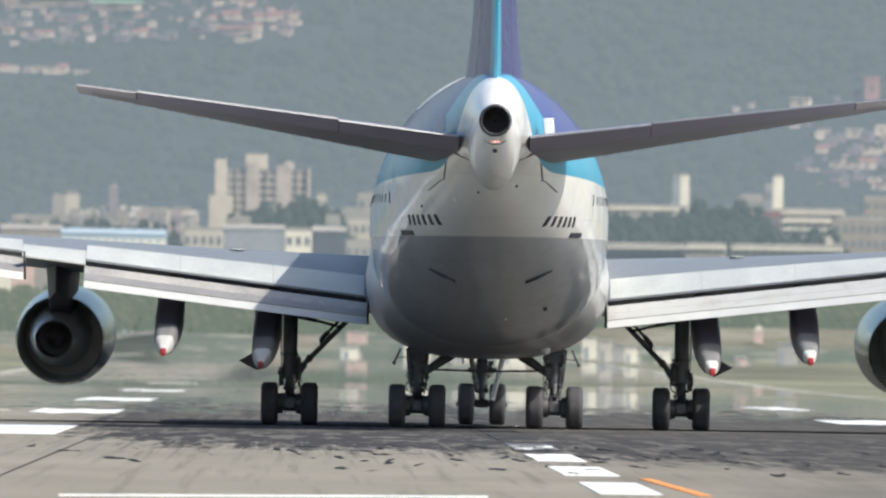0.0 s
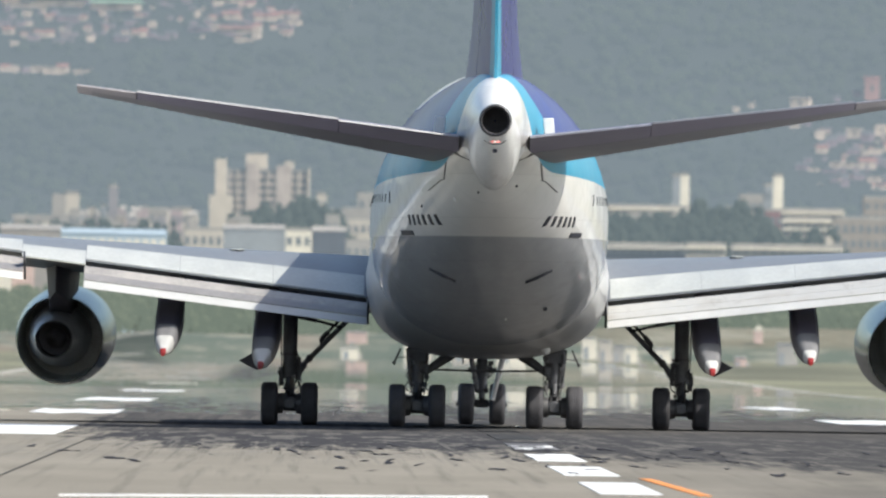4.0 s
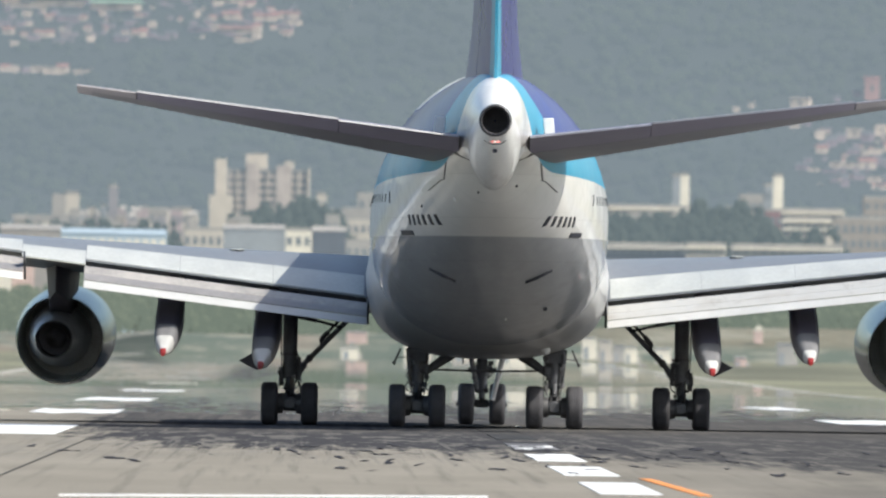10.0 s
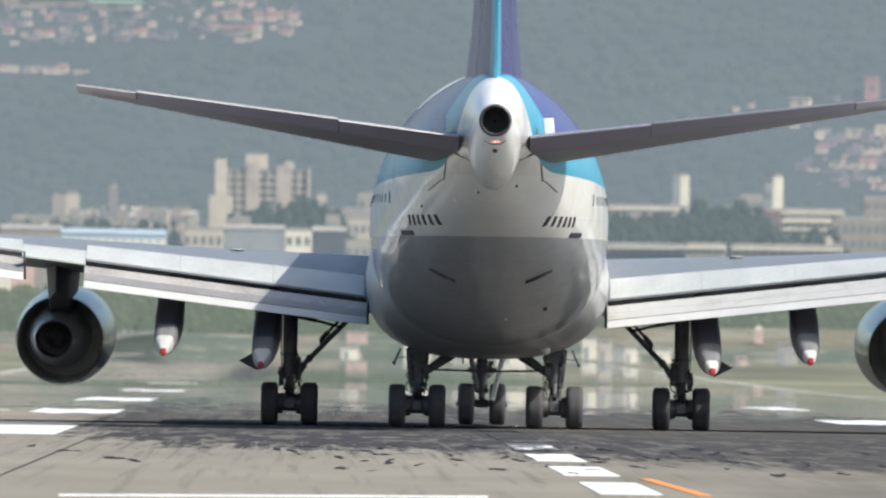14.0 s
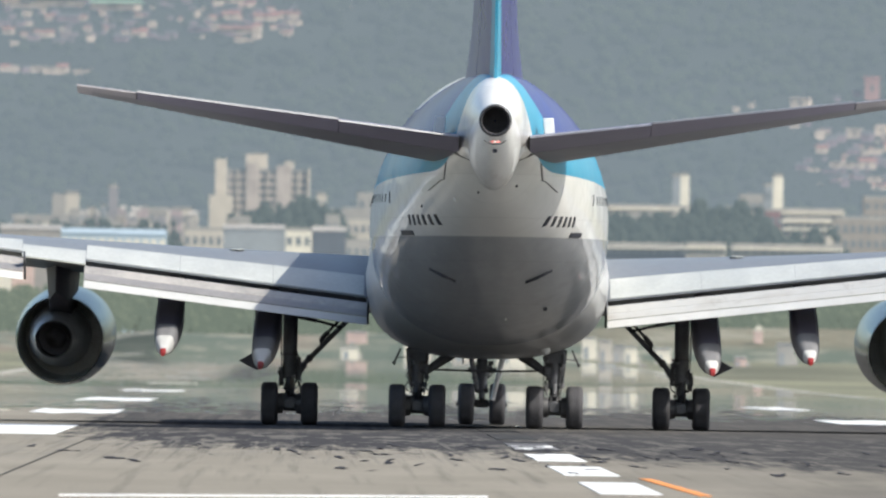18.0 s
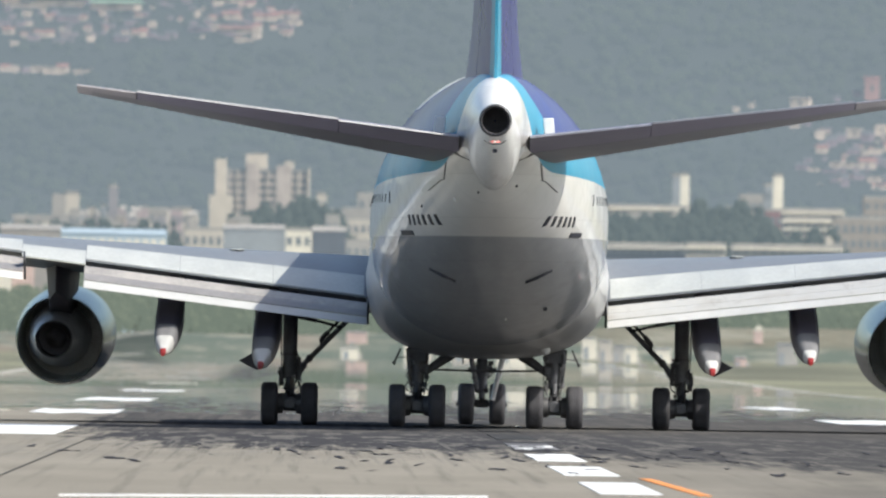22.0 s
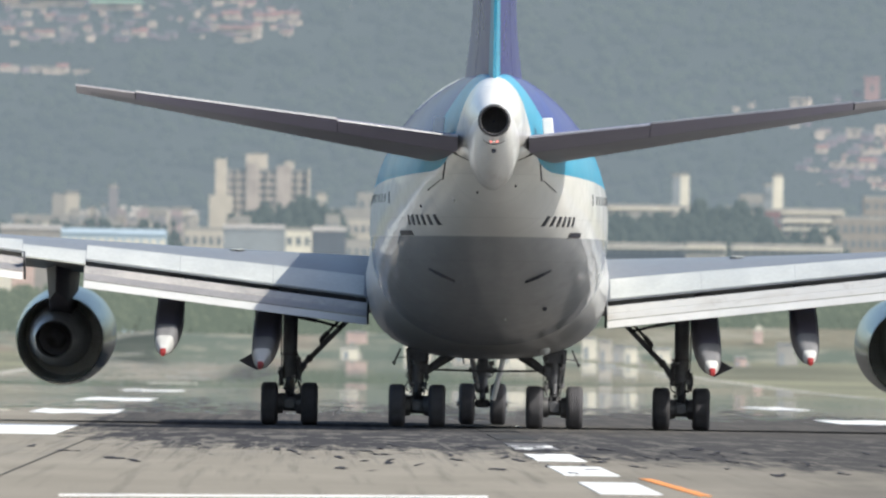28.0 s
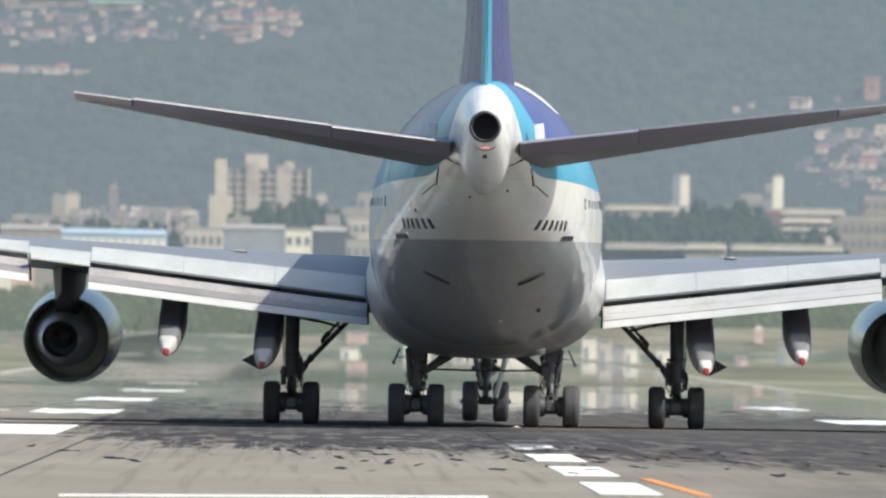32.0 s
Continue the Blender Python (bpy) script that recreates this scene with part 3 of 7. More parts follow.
def hull(y, a):
    """A point of the fuselage at station y; a in radians, 0 to the right, a quarter turn up."""
    w, mid = spline(y, HALF), spline(y, MID)
    h = spline(y, TOP) - mid if math.sin(a) > 0 else mid - spline(y, BOT)
    p = lerp(y, [(-34.0, 2.0), (-24.0, 1.86)]) if math.sin(a) > 0 else lerp(y, [(-31.0, 2.0), (-25.0, 2.3), (-14.0, 2.6)])
    c, s = math.cos(a), math.sin(a)
    k = (abs(c) ** p + abs(s) ** p) ** (-1 / p)
    return Vector((w * c * k, y, mid + h * s * k))


def hull_at(y, z, side):
    """The fuselage's skin at a station and height."""
    lo, hi = -math.pi / 2, math.pi / 2
    for _ in range(40):
        m = (lo + hi) / 2
        if hull(y, m).z < z:
            lo = m
        else:
            hi = m
    p = hull(y, lo)
    return Vector((p.x * side, p.y, p.z))


def hull_rear(x, z):
    """The station at which the upswept underside passes a given x (to the right) and height."""
    ya, yb = -30.0, -9.0
    for _ in range(30):
        ym = (ya + yb) / 2
        lo, hi = -math.pi / 2, 0.0
        for _ in range(25):
            mm = (lo + hi) / 2
            if hull(ym, mm).x < x:
                lo = mm
            else:
                hi = mm
        if hull(ym, lo).z > z:
            ya = ym
        else:
            yb = ym
    return ym


bm = bmesh.new()
ys = [-35.3 + 68.6 * i / 150 for i in range(151)]
loft(bm, [[hull(y, 2 * math.pi * i / 72) for i in range(72)] for y in ys], caps=False)
fuselage = part("fuselage", bm, M_LIVERY, PLANE, "white fuselage with blue bands and grey belly", sharp=60)

# the tail cone stands below the upswept hull as a rounded pod
bm = bmesh.new()
rings = []
for y, w, zt, zb in ((-35.28, 0.43, 8.72, 7.86), (-34.4, 0.56, 8.95, 7.32), (-33.2, 0.68, 9.15, 6.86), (-32.0, 0.73, 9.2, 6.58), (-30.8, 0.71, 9.2, 6.46), (-29.4, 0.62, 9.1, 6.46), (-28.0, 0.48, 8.9, 6.56), (-26.8, 0.30, 8.7, 6.8)):
    rings.append([(w * math.cos(2 * math.pi * j / 48), y, (zt + zb) / 2 + (zt - zb) / 2 * math.sin(2 * math.pi * j / 48)) for j in range(48)])
loft(bm, rings, caps=False)
part("tail_cone", bm, cone_paint(), PLANE, "white rounded tail cone", sharp=70)

# exhaust of the auxiliary power unit
bm = bmesh.new()
turn(bm, [(0.37, 0.6), (0.37, -0.02), (0.385, -0.05), (0.42, -0.03), (0.44, 0.05)], 40)
o = part("exhaust_ring", bm, M_DARKM, PLANE, "dark metal exhaust ring")
o.matrix_basis = pose(0, -35.3, 8.285)
bm = bmesh.new()
turn(bm, [(0.362, -0.02), (0.35, 0.1), (0.34, 1.5), (0.02, 1.5)], 40)
o = part("exhaust_bore", bm, M_SOOT, PLANE, "sooty black exhaust opening")
o.matrix_basis = pose(0, -35.33, 8.285)
bm = bmesh.new()
bmesh.ops.create_uvsphere(bm, u_segments=16, v_segments=8, radius=0.025)
o = part("tail_lamp", bm, M_LAMPW, PLANE, "white tail lamp")
o.matrix_basis = pose(0.0, -35.05, 7.74)
for x in (-0.075, 0.075):
    bm = bmesh.new()
    bmesh.ops.create_uvsphere(bm, u_segments=16, v_segments=8, radius=0.035)
    o = part("tail_lamp", bm, M_LAMP, PLANE, "red tail lamp")
    o.matrix_basis = pose(x, -35.03, 7.74)
# the joint under the tail lamps
bm = bmesh.new()
for i in range(14):
    pts = [(0.47 * math.cos(radians(a)), -35.06, 8.24 + 0.60 * math.sin(radians(a))) for a in (-128 + 5.43 * i, -128 + 5.43 * (i + 1))]
    tube(bm, *pts, 0.011, seg=6)
part("cone_joint", bm, M_SEAL, PLANE, "dark joint line under the lamps")
bm = bmesh.new()
box(bm, (0, -34.70, 7.49), (0.12, 0.10, 0.12), bevel=0.02)
part("drain_mast", bm, M_INK, PLANE, "dark drain outlet")

# wing-to-body fairing: a broad smooth bulge under the wing
FAIR_W = [(-13.5, 2.3), (-12, 2.72), (-9, 3.12), (-5, 3.32), (0, 3.40), (9, 3.40), (15, 3.2), (18, 2.7)]
FAIR_B = [(-13.5, 2.75), (-12, 2.42), (-9, 2.14), (-5, 1.98), (0, 1.93), (9, 1.95), (15, 2.08), (18, 2.2)]
bm = bmesh.new()
rings = []
for i in range(46):
    y = -13.5 + 31.5 * i / 45
    w, b = spline(y, FAIR_W), spline(y, FAIR_B)
    top = hull_at(y, 5.35, 1).x - 0.03
    ring = [(top + (w - top) * t * t, y, 5.35 - 1.05 * t) for t in (0.0, 0.25, 0.5, 0.75)]
    for j in range(33):
        a = math.pi * j / 32
        c, s = math.cos(a), math.sin(a)
        k = (abs(c) ** 2.7 + abs(s) ** 2.7) ** (-1 / 2.7)
        ring.append((w * c * k, y, 4.3 - (4.3 - b) * s * k))
    ring += [(-x, yy, z) for x, yy, z in ring[3::-1]]
    rings.append(ring)
loft(bm, rings, caps=True)
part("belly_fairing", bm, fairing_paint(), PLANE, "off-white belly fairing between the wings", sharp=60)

# ---- wing ----
LE = [(2.0, 14.3), (11.7, 5.8), (29.8, -10.0)]
TE = [(2.0, 0.1), (3.3, -0.3), (11.3, -2.2), (13.6, -3.6), (29.8, -13.9)]
ZT = [(2.0, 3.48), (3.3, 3.63), (11.3, 4.56), (13.7, 4.84), (29.8, 6.6)]
CREST = [(2.0, 1.25), (3.3, 1.17), (8.0, 0.78), (13.7, 0.40), (29.8, 0.22)]
THICK = [(2.0, 1.75), (3.3, 1.6), (11.7, 0.9), (29.8, 0.35)]


def wing_up(x, c):
    """Upper surface at span x and chord share c (0 at the nose): y, z."""
    h = 1 - ((c - 0.4) / 0.6) ** 2 if c > 0.4 else 0.5 + 0.5 * math.sqrt(max(0.0, 1 - ((0.4 - c) / 0.4) ** 2))
    return lerp(x, LE) + (lerp(x, TE) - lerp(x, LE)) * c, lerp(x, ZT) + lerp(x, CREST) * h


def wing_low(x, c):
    y, z = wing_up(x, c)
    sh = (2.96 * math.sqrt(c) - 1.26 * c - 3.516 * c**2 + 2.843 * c**3 - 1.036 * c**4) / 1.0
    return y, z - max(0.05 * min(1.0, c * 20), lerp(x, THICK) * sh)


def airfoil_wing(side):
    bm = bmesh.new()
    cs = [0.5 * (1 - math.cos(math.pi * i / 20)) for i in range(21)]
    rings = []
    for x in [2.0, 3.3, 4.5, 6, 7.5, 9, 10.2, 11.3, 12.4, 13.6, 16, 19, 22, 25, 28, 29.4, 29.8]:
        ring = [(side * x, *wing_up(x, c)) for c in cs] + [(side * x, *wing_low(x, c)) for c in cs[-1:0:-1]]
        rings.append(ring)
    loft(bm, rings)
    return part("wing", bm, M_PANEL, PLANE, "light grey wing upper skin", sharp=50)


def slat(bm, side, stations, chord, drop, thick):
    """One element of a flap: stations are (x, y, z) of its front edge."""
    rings = []
    for x, y, z in stations:
        ring = []
        for i in range(9):
            c = i / 8
            up = z - drop * (0.75 * c + 0.25 * c * c) + thick * 0.5 * math.sqrt(c) * (1 - c) * 1.6
            ring.append((side * x, y - chord * c, up))
        for i in range(8, -1, -1):
            c = i / 8
            lo = z - drop * (0.75 * c + 0.25 * c * c) - thick * 0.9 * (1 - c) * (0.4 + 0.6 * math.sqrt(max(c, 0.0))) - 0.015
            ring.append((side * x, y - chord * c, lo))
        rings.append(ring)
    loft(bm, rings)


PORT_FLAPS = {(-1, "fore_flap"): M_FLAPF, (-1, "mid_flap"): M_FLAPW}     # port fore and mid flaps take darker paint than the starboard ones


def flap_set(wing, side, x0, x1):
    """A triple-slotted flap, run out, with its three elements."""
    for k, (name, back, down, chord, drop, mat) in enumerate((
            ("fore_flap", 0.22, 0.185, 0.95, 0.20, M_FLAP), ("mid_flap", 1.10, 0.395, 0.72, 0.17, M_FLAP), ("aft_flap", 1.78, 0.59, 0.44, 0.20, M_AFT))):
        bm = bmesh.new()
        st = []
        for i in range(7):
            x = x0 + (x1 - x0) * i / 6
            st.append((x, lerp(x, TE) - back, lerp(x, ZT) - down))
        slat(bm, side, st, chord, drop, 0.10 - 0.02 * k)
        part(name, bm, PORT_FLAPS.get((side, name), mat), wing, "darker beige-grey flap element" if (side, name) in PORT_FLAPS else "")
    bm = bmesh.new()
    box(bm, (side * (x0 - 0.03), lerp(x0, TE) - 0.95, lerp(x0, ZT) - 0.40), (0.06, 1.8, 0.26), pose(0, 0, 0, -18), 0.02)
    part("flap_seal", bm, M_STRUT, wing, "dark flap end seal")


def spoiler(wing, side, x0, x1):
    bm = bmesh.new()
    rings = []
    for i in range(5):
        x = x0 + (x1 - x0) * i / 4
        ring = []
        c0 = lerp(x, [(3.3, 0.835), (7.5, 0.79), (11.3, 0.74)])
        cs = [c0 + (0.998 - c0) * q / 4 for q in range(5)]
        for c in cs:
            y, z = wing_up(x, c)
            ring.append((side * x, y, z + 0.022))
        for c in cs[::-1]:
            y, z = wing_up(x, c)
            ring.append((side * x, y, z - 0.02))
        rings.append(ring)
    loft(bm, rings)
    part("spoiler", bm, M_SPOIL, wing, "pale spoiler panel")


def canoe(wing, side, x, zt, zb, yr):
    """A flap track fairing, its tail drooped with the flap, with a red lamp on its tip."""
    # grey cone and white band paint in the flap's shadow edge, per side
    edge = 0.125 if side < 0 else 0.085
    for name, a, b, mat, lab in (("fairing", 0.215, 1.0, M_CANOE, "dark fairing body"), ("shaded_fairing_cone", edge, 0.215, M_CANOEM, "fairing cone painted mid grey for the flap's shadow"), ("sunlit_fairing_band", 0.030, edge, M_CANOEL, "fairing band painted white for sunlight"), ("fairing_tip", 0.0, 0.030, M_RED, "red fairing tip")):
        bm = bmesh.new()
        rings = []
        for i in range(13):
            t = a + (b - a) * i / 12
            w = lerp(t, [(0.0, 0.05), (0.030, 0.09), (0.12, 0.25), (0.215, 0.33), (0.40, 0.375), (1.0, 0.38)])
            zc_low = zb + (zt - 0.55 - zb) * (t ** 1.6) * 0.75
            zc_up = zb + 0.10 + (zt - zb) * (1 - (1 - min(1.0, t / 0.9)) ** 1.7)
            mid, hh = (zc_low + zc_up) / 2, max(0.02, (zc_up - zc_low) / 2)
            ring = []
            for j in range(20):
                an = 2 * math.pi * j / 20
                c, s = math.cos(an), math.sin(an)
                q = 5.0 if s > 0 else 2.4
                k = (abs(c) ** q + abs(s) ** q) ** (-1 / q)
                ring.append((side * (x + w * c * k + 0.20 * (1 - min(1.0, t / 0.5))), yr + 4.6 * t, mid + hh * s * k))
            rings.append(ring)
        loft(bm, rings)
        part(name, bm, mat, wing, lab)


def engine(side, x, y, z):
    """A turbofan nacelle seen from behind: fan duct, core nozzle and plug, hung on a pylon."""
    bm = bmesh.new()
    turn(bm, [(1.20, 0.0), (1.225, 0.02), (1.265, 0.4), (1.34, 1.3), (1.385, 2.4), (1.385, 3.4), (1.36, 4.2), (1.30, 4.9), (1.22, 5.2), (1.14, 5.0), (1.12, 4.3), (1.13, 3.0), (1.15, 1.0), (1.185, 0.05), (1.20, 0.0)], 64)
    eng = part("engine", bm, M_NAC, PLANE, "polished grey engine nacelle")
    eng.matrix_basis = pose(side * (x + 0.14), y, z - 0.20, 2.6, 0, side * 2.6)
    bm = bmesh.new()
    turn(bm, [(1.14, 2.6), (0.95, 2.62), (0.5, 2.6), (0.02, 2.6)], 48)
    part("fan_frame", bm, M_LINER, eng, "grey fan duct frame")
    bm = bmesh.new()
    turn(bm, [(1.19, 0.04), (1.18, 0.06), (1.14, 1.0), (1.12, 2.58)], 64)
    part("duct_liner", bm, M_LINER, eng, "light grey duct liner")
    bm = bmesh.new()
    turn(bm, [(0.52, -1.2), (0.55, -1.15), (0.72, -0.2), (0.86, 0.8), (0.90, 1.6), (0.84, 2.5), (0.7, 2.6)], 48)
    part("core_cowl", bm, M_HOT, eng, "heat-stained core cowl").matrix_basis = pose(side * 0.10, 0, 0.06)
    bm = bmesh.new()
    turn(bm, [(0.47, -1.21), (0.49, -0.6), (0.5, 0.2), (0.02, 0.25)], 40)
    part("core_nozzle", bm, M_SOOT, eng, "sooty core nozzle").matrix_basis = pose(side * 0.10, 0, 0.06)
    bm = bmesh.new()
    turn(bm, [(0.02, -0.75), (0.10, -0.6), (0.24, -0.3), (0.30, 0.0), (0.28, 0.2)], 32)
    part("exhaust_plug", bm, M_SOOT, eng, "sooty exhaust plug").matrix_basis = pose(side * 0.10, 0, 0.06)
    bm = bmesh.new()
    box(bm, (side * 0.08, 0.9, 0.95), (0.34, 1.6, 0.75), pose(0, 0, 0, 0, side * 8, 0), 0.05)
    part("duct_strut", bm, M_NACP, eng, "dark strut across the fan duct")
    bm = bmesh.new()
    rings = []
    for yy, zb, zt, w in ((-2.2, 1.45, 2.4, 0.03), (-1.2, 1.15, 2.4, 0.50), (0.2, 0.7, 2.4, 0.62), (2.0, 0.8, 2.45, 0.68), (4.2, 1.35, 2.3, 0.34), (5.5, 1.5, 1.85, 0.06)):
        rings.append([(-w / 2, yy, zb), (w / 2, yy, zb), (w * 0.72, yy, zt), (-w * 0.72, yy, zt)])
    loft(bm, rings)
    part("pylon", bm, M_NACP, eng, "dark grey pylon", sharp=30)
    return eng


for side in (-1, 1):
    wing = airfoil_wing(side)
    flap_set(wing, side, 3.36, 11.25)
    flap_set(wing, side, 12.93, 20.6)
    for x0, x1 in ((3.45, 6.0), (6.012, 8.6), (8.612, 11.22), (13.0, 15.6), (15.612, 18.2), (18.212, 20.6)):
        spoiler(wing, side, x0, x1)
    bm = bmesh.new()
    rings = []
    for x in (11.24, 12.1, 12.985):
        ring = []
        for c in (0.86, 0.93, 0.999):
            y, z = wing_up(x, c)
            ring.append((side * x, y, z + 0.012))
        y, z = wing_up(x, 0.999)
        ring += [(side * x, y - 0.55, z - 0.12), (side * x, y - 0.55, z - 0.16)]
        ring += [(side * x, y, z - 0.2), (side * x, wing_up(x, 0.86)[0], wing_up(x, 0.86)[1] - 0.3)]
        rings.append(ring)
    loft(bm, rings)
    part("aileron", bm, M_SPOIL, wing, "pale inboard aileron")
    # streamlined fitting on the upper skin
    bm = bmesh.new()
    fy, fz = wing_up(7.05, 0.52)
    loft(bm, [[(side * 7.05 + w * math.cos(a), fy + dy, fz + 0.02 + h * math.sin(a)) for a in [2 * math.pi * q / 12 for q in range(12)]] for dy, w, h in ((-0.5, 0.06, 0.012), (-0.3, 0.2, 0.028), (0.2, 0.22, 0.03), (0.6, 0.1, 0.015))])
    part("wing_fitting", bm, M_SPOIL, wing, "pale streamlined fitting")
    canoe(wing, side, 6.11, 3.75, 1.55, -3.6)
    canoe(wing, side, 8.83, 4.05, 1.88, -4.2)
    canoe(wing, side, 15.4, 4.8, 2.75, -7.2)
    canoe(wing, side, 18.6, 5.15, 3.15, -9.2)
    engine(side, 11.86, 3.6, 2.50)
    engine(side, 21.0, -4.2, 3.25)


# ---- tailplane ----
def tail_station(x):
    """Front edge y, rear edge y, rear edge z, thickness."""
    t = (x - 0.9) / (11.08 - 0.9)
    return -23.6 - 11.0 * t, -32.4 - 4.7 * t, 7.87 + 1.17 * t, 0.74 - 0.56 * t, 0.36 - 0.28 * t


def tail_ring(x, side, c0, c1, dz=0.0, fat=1.0):
    yl, yt, zt, th, inc = tail_station(x)
    up, low = [], []
    for i in range(13):
        c = c0 + (c1 - c0) * i / 12
        sh = (2.96 * math.sqrt(c) - 1.26 * c - 3.516 * c**2 + 2.843 * c**3 - 1.036 * c**4) * 0.5 * th * fat
        zc = zt - inc * (1 - c) + (dz * (c - c0) / (1 - c0) if c0 else 0.0)
        e = 0.02 * min(1.0, c * 8)
        up.append((side * x, yl + (yt - yl) * c, zc + sh * 0.72 + e))
        low.append((side * x, yl + (yt - yl) * c, zc - sh * 1.28 - e))
    return up + low[::-1]


for side in (-1, 1):
    bm = bmesh.new()
    loft(bm, [tail_ring(x, side, 0.0, 0.70) for x in (0.5, 2, 4, 6, 8, 9.6, 10.7)])
    stab = part("tailplane", bm, M_HTAIL, PLANE, "grey tailplane")
    for x0, x1, dz in ((0.95, 4.15, -0.02), (4.17, 9.5, 0.03)):
        bm = bmesh.new()
        loft(bm, [tail_ring(x0 + (x1 - x0) * i / 4, side, 0.705, 1.0, dz) for i in range(5)])
        part("elevator", bm, M_ELEV, stab, "pale grey elevator")
        # added pale strip: stands for the sunlight on the elevator's upper edge
        bm = bmesh.new()
        rings = []
        for i in range(5):
            x = x0 + (x1 - x0) * i / 4
            r = tail_ring(x, side, 0.705, 1.0, dz)
            p = r[12]
            g = 0.035 if dz > 0 else 0.02
            rings.append([(p[0], p[1] + 0.10, p[2] + 0.02), (p[0], p[1] - 0.015, p[2] + 0.012), (p[0], p[1] - 0.03, p[2] - g), (p[0], p[1] + 0.10, p[2] - g)])
        loft(bm, rings)
        part("trailing_edge", bm, M_EDGE, stab, "added pale strip for the sunlit trailing edge")
    bm = bmesh.new()
    loft(bm, [tail_ring(x, side, 0.702, 1.0) for x in (9.54, 10.3, 10.7)])
    part("tail_tip", bm, M_TIP, stab, "pale grey fixed tip")
    bm = bmesh.new()
    loft(bm, [tail_ring(x, side, 0.0, 1.0) for x in (10.702, 10.95, 11.08)])
    part("tip_cap", bm, M_TIP, stab, "pale grey tip cap")
    # dark sealing plate round the tailplane's root and its slot
    bm = bmesh.new()
    loft(bm, [[hull_at(-31.2 + 0.6 * i, 7.18 + 0.09 * i, side) + Vector((side * 0.03, 0, dz)) for dz in (0.02, 0.30)] + [hull_at(-31.2 + 0.6 * i, 7.18 + 0.09 * i, side) + Vector((side * -0.1, 0, dz)) for dz in (0.30, 0.02)] for i in range(5)])
    part("root_seal", bm, M_SEAL, PLANE, "dark seal at the tailplane root")

# ---- fin and rudder ----
def fin_ring(z, c0, c1):
    t = (z - 9.3) / 10.1
    yl, yt, th = -18.8 - 12.2 * t, -32.3 - 3.7 * t, 1.22 - 0.6 * t + 0.32 * max(0.0, 1 - (z - 9.3) / 1.9) ** 1.4
    a, b = [], []
    for i in range(13):
        c = c0 + (c1 - c0) * i / 12
        sh = (2.96 * math.sqrt(c) - 1.26 * c - 3.516 * c**2 + 2.843 * c**3 - 1.036 * c**4) * 0.5 * th + 0.045 * min(1, c * 8)
        a.append((sh, yl + (yt - yl) * c, z))
        b.append((-sh, yl + (yt - yl) * c, z))
    return a + b[::-1]


bm = bmesh.new()
loft(bm, [fin_ring(9.3 + 0.3 * i, 0.0, 0.68) for i in range(7)] + [fin_ring(11.2 + 8.0 * i / 10, 0.0, 0.68) for i in range(11)] + [fin_ring(19.35, 0.02, 0.68)])
fin = part("fin", bm, M_FIN, PLANE, "dark blue fin")
for z0, z1 in ((9.36, 13.6), (13.64, 19.3)):
    bm = bmesh.new()
    loft(bm, [fin_ring(z0 + (z1 - z0) * i / 12, 0.685, 0.93) for i in range(13)])
    part("rudder", bm, M_FIN, fin, "dark blue rudder")
    bm = bmesh.new()
    loft(bm, [fin_ring(z0 + (z1 - z0) * i / 12, 0.931, 1.0) for i in range(13)])
    part("rudder_stripe", bm, M_FINL, fin, "light blue stripe along the rudder edge")

# ---- details of the rear fuselage ----
def skin_plate(name, y0, y1, z0, z1, side, mat, label, lift=0.012, lean=0.0):
    """A thin plate that follows the fuselage's skin."""
    bm = bmesh.new()
    rows = []
    for i in range(4):
        t = i / 3
        rows.append([hull_at(y0 + (y1 - y0) * t + lean * s, z0 + (z1 - z0) * s, side) for s in (0, 1 / 3, 2 / 3, 1)])
    def out(p, d):
        n = Vector((p.x, 0, p.z - spline(p.y, MID))).normalized()
        n = (n + Vector((0, -0.25 if p.y < -10 else 0, 0))).normalized()
        return p + n * d
    loft(bm, [[out(p, lift) for p in r] + [out(p, -0.05) for p in r[::-1]] for r in rows])
    return part(name, bm, mat, fuselage, label)


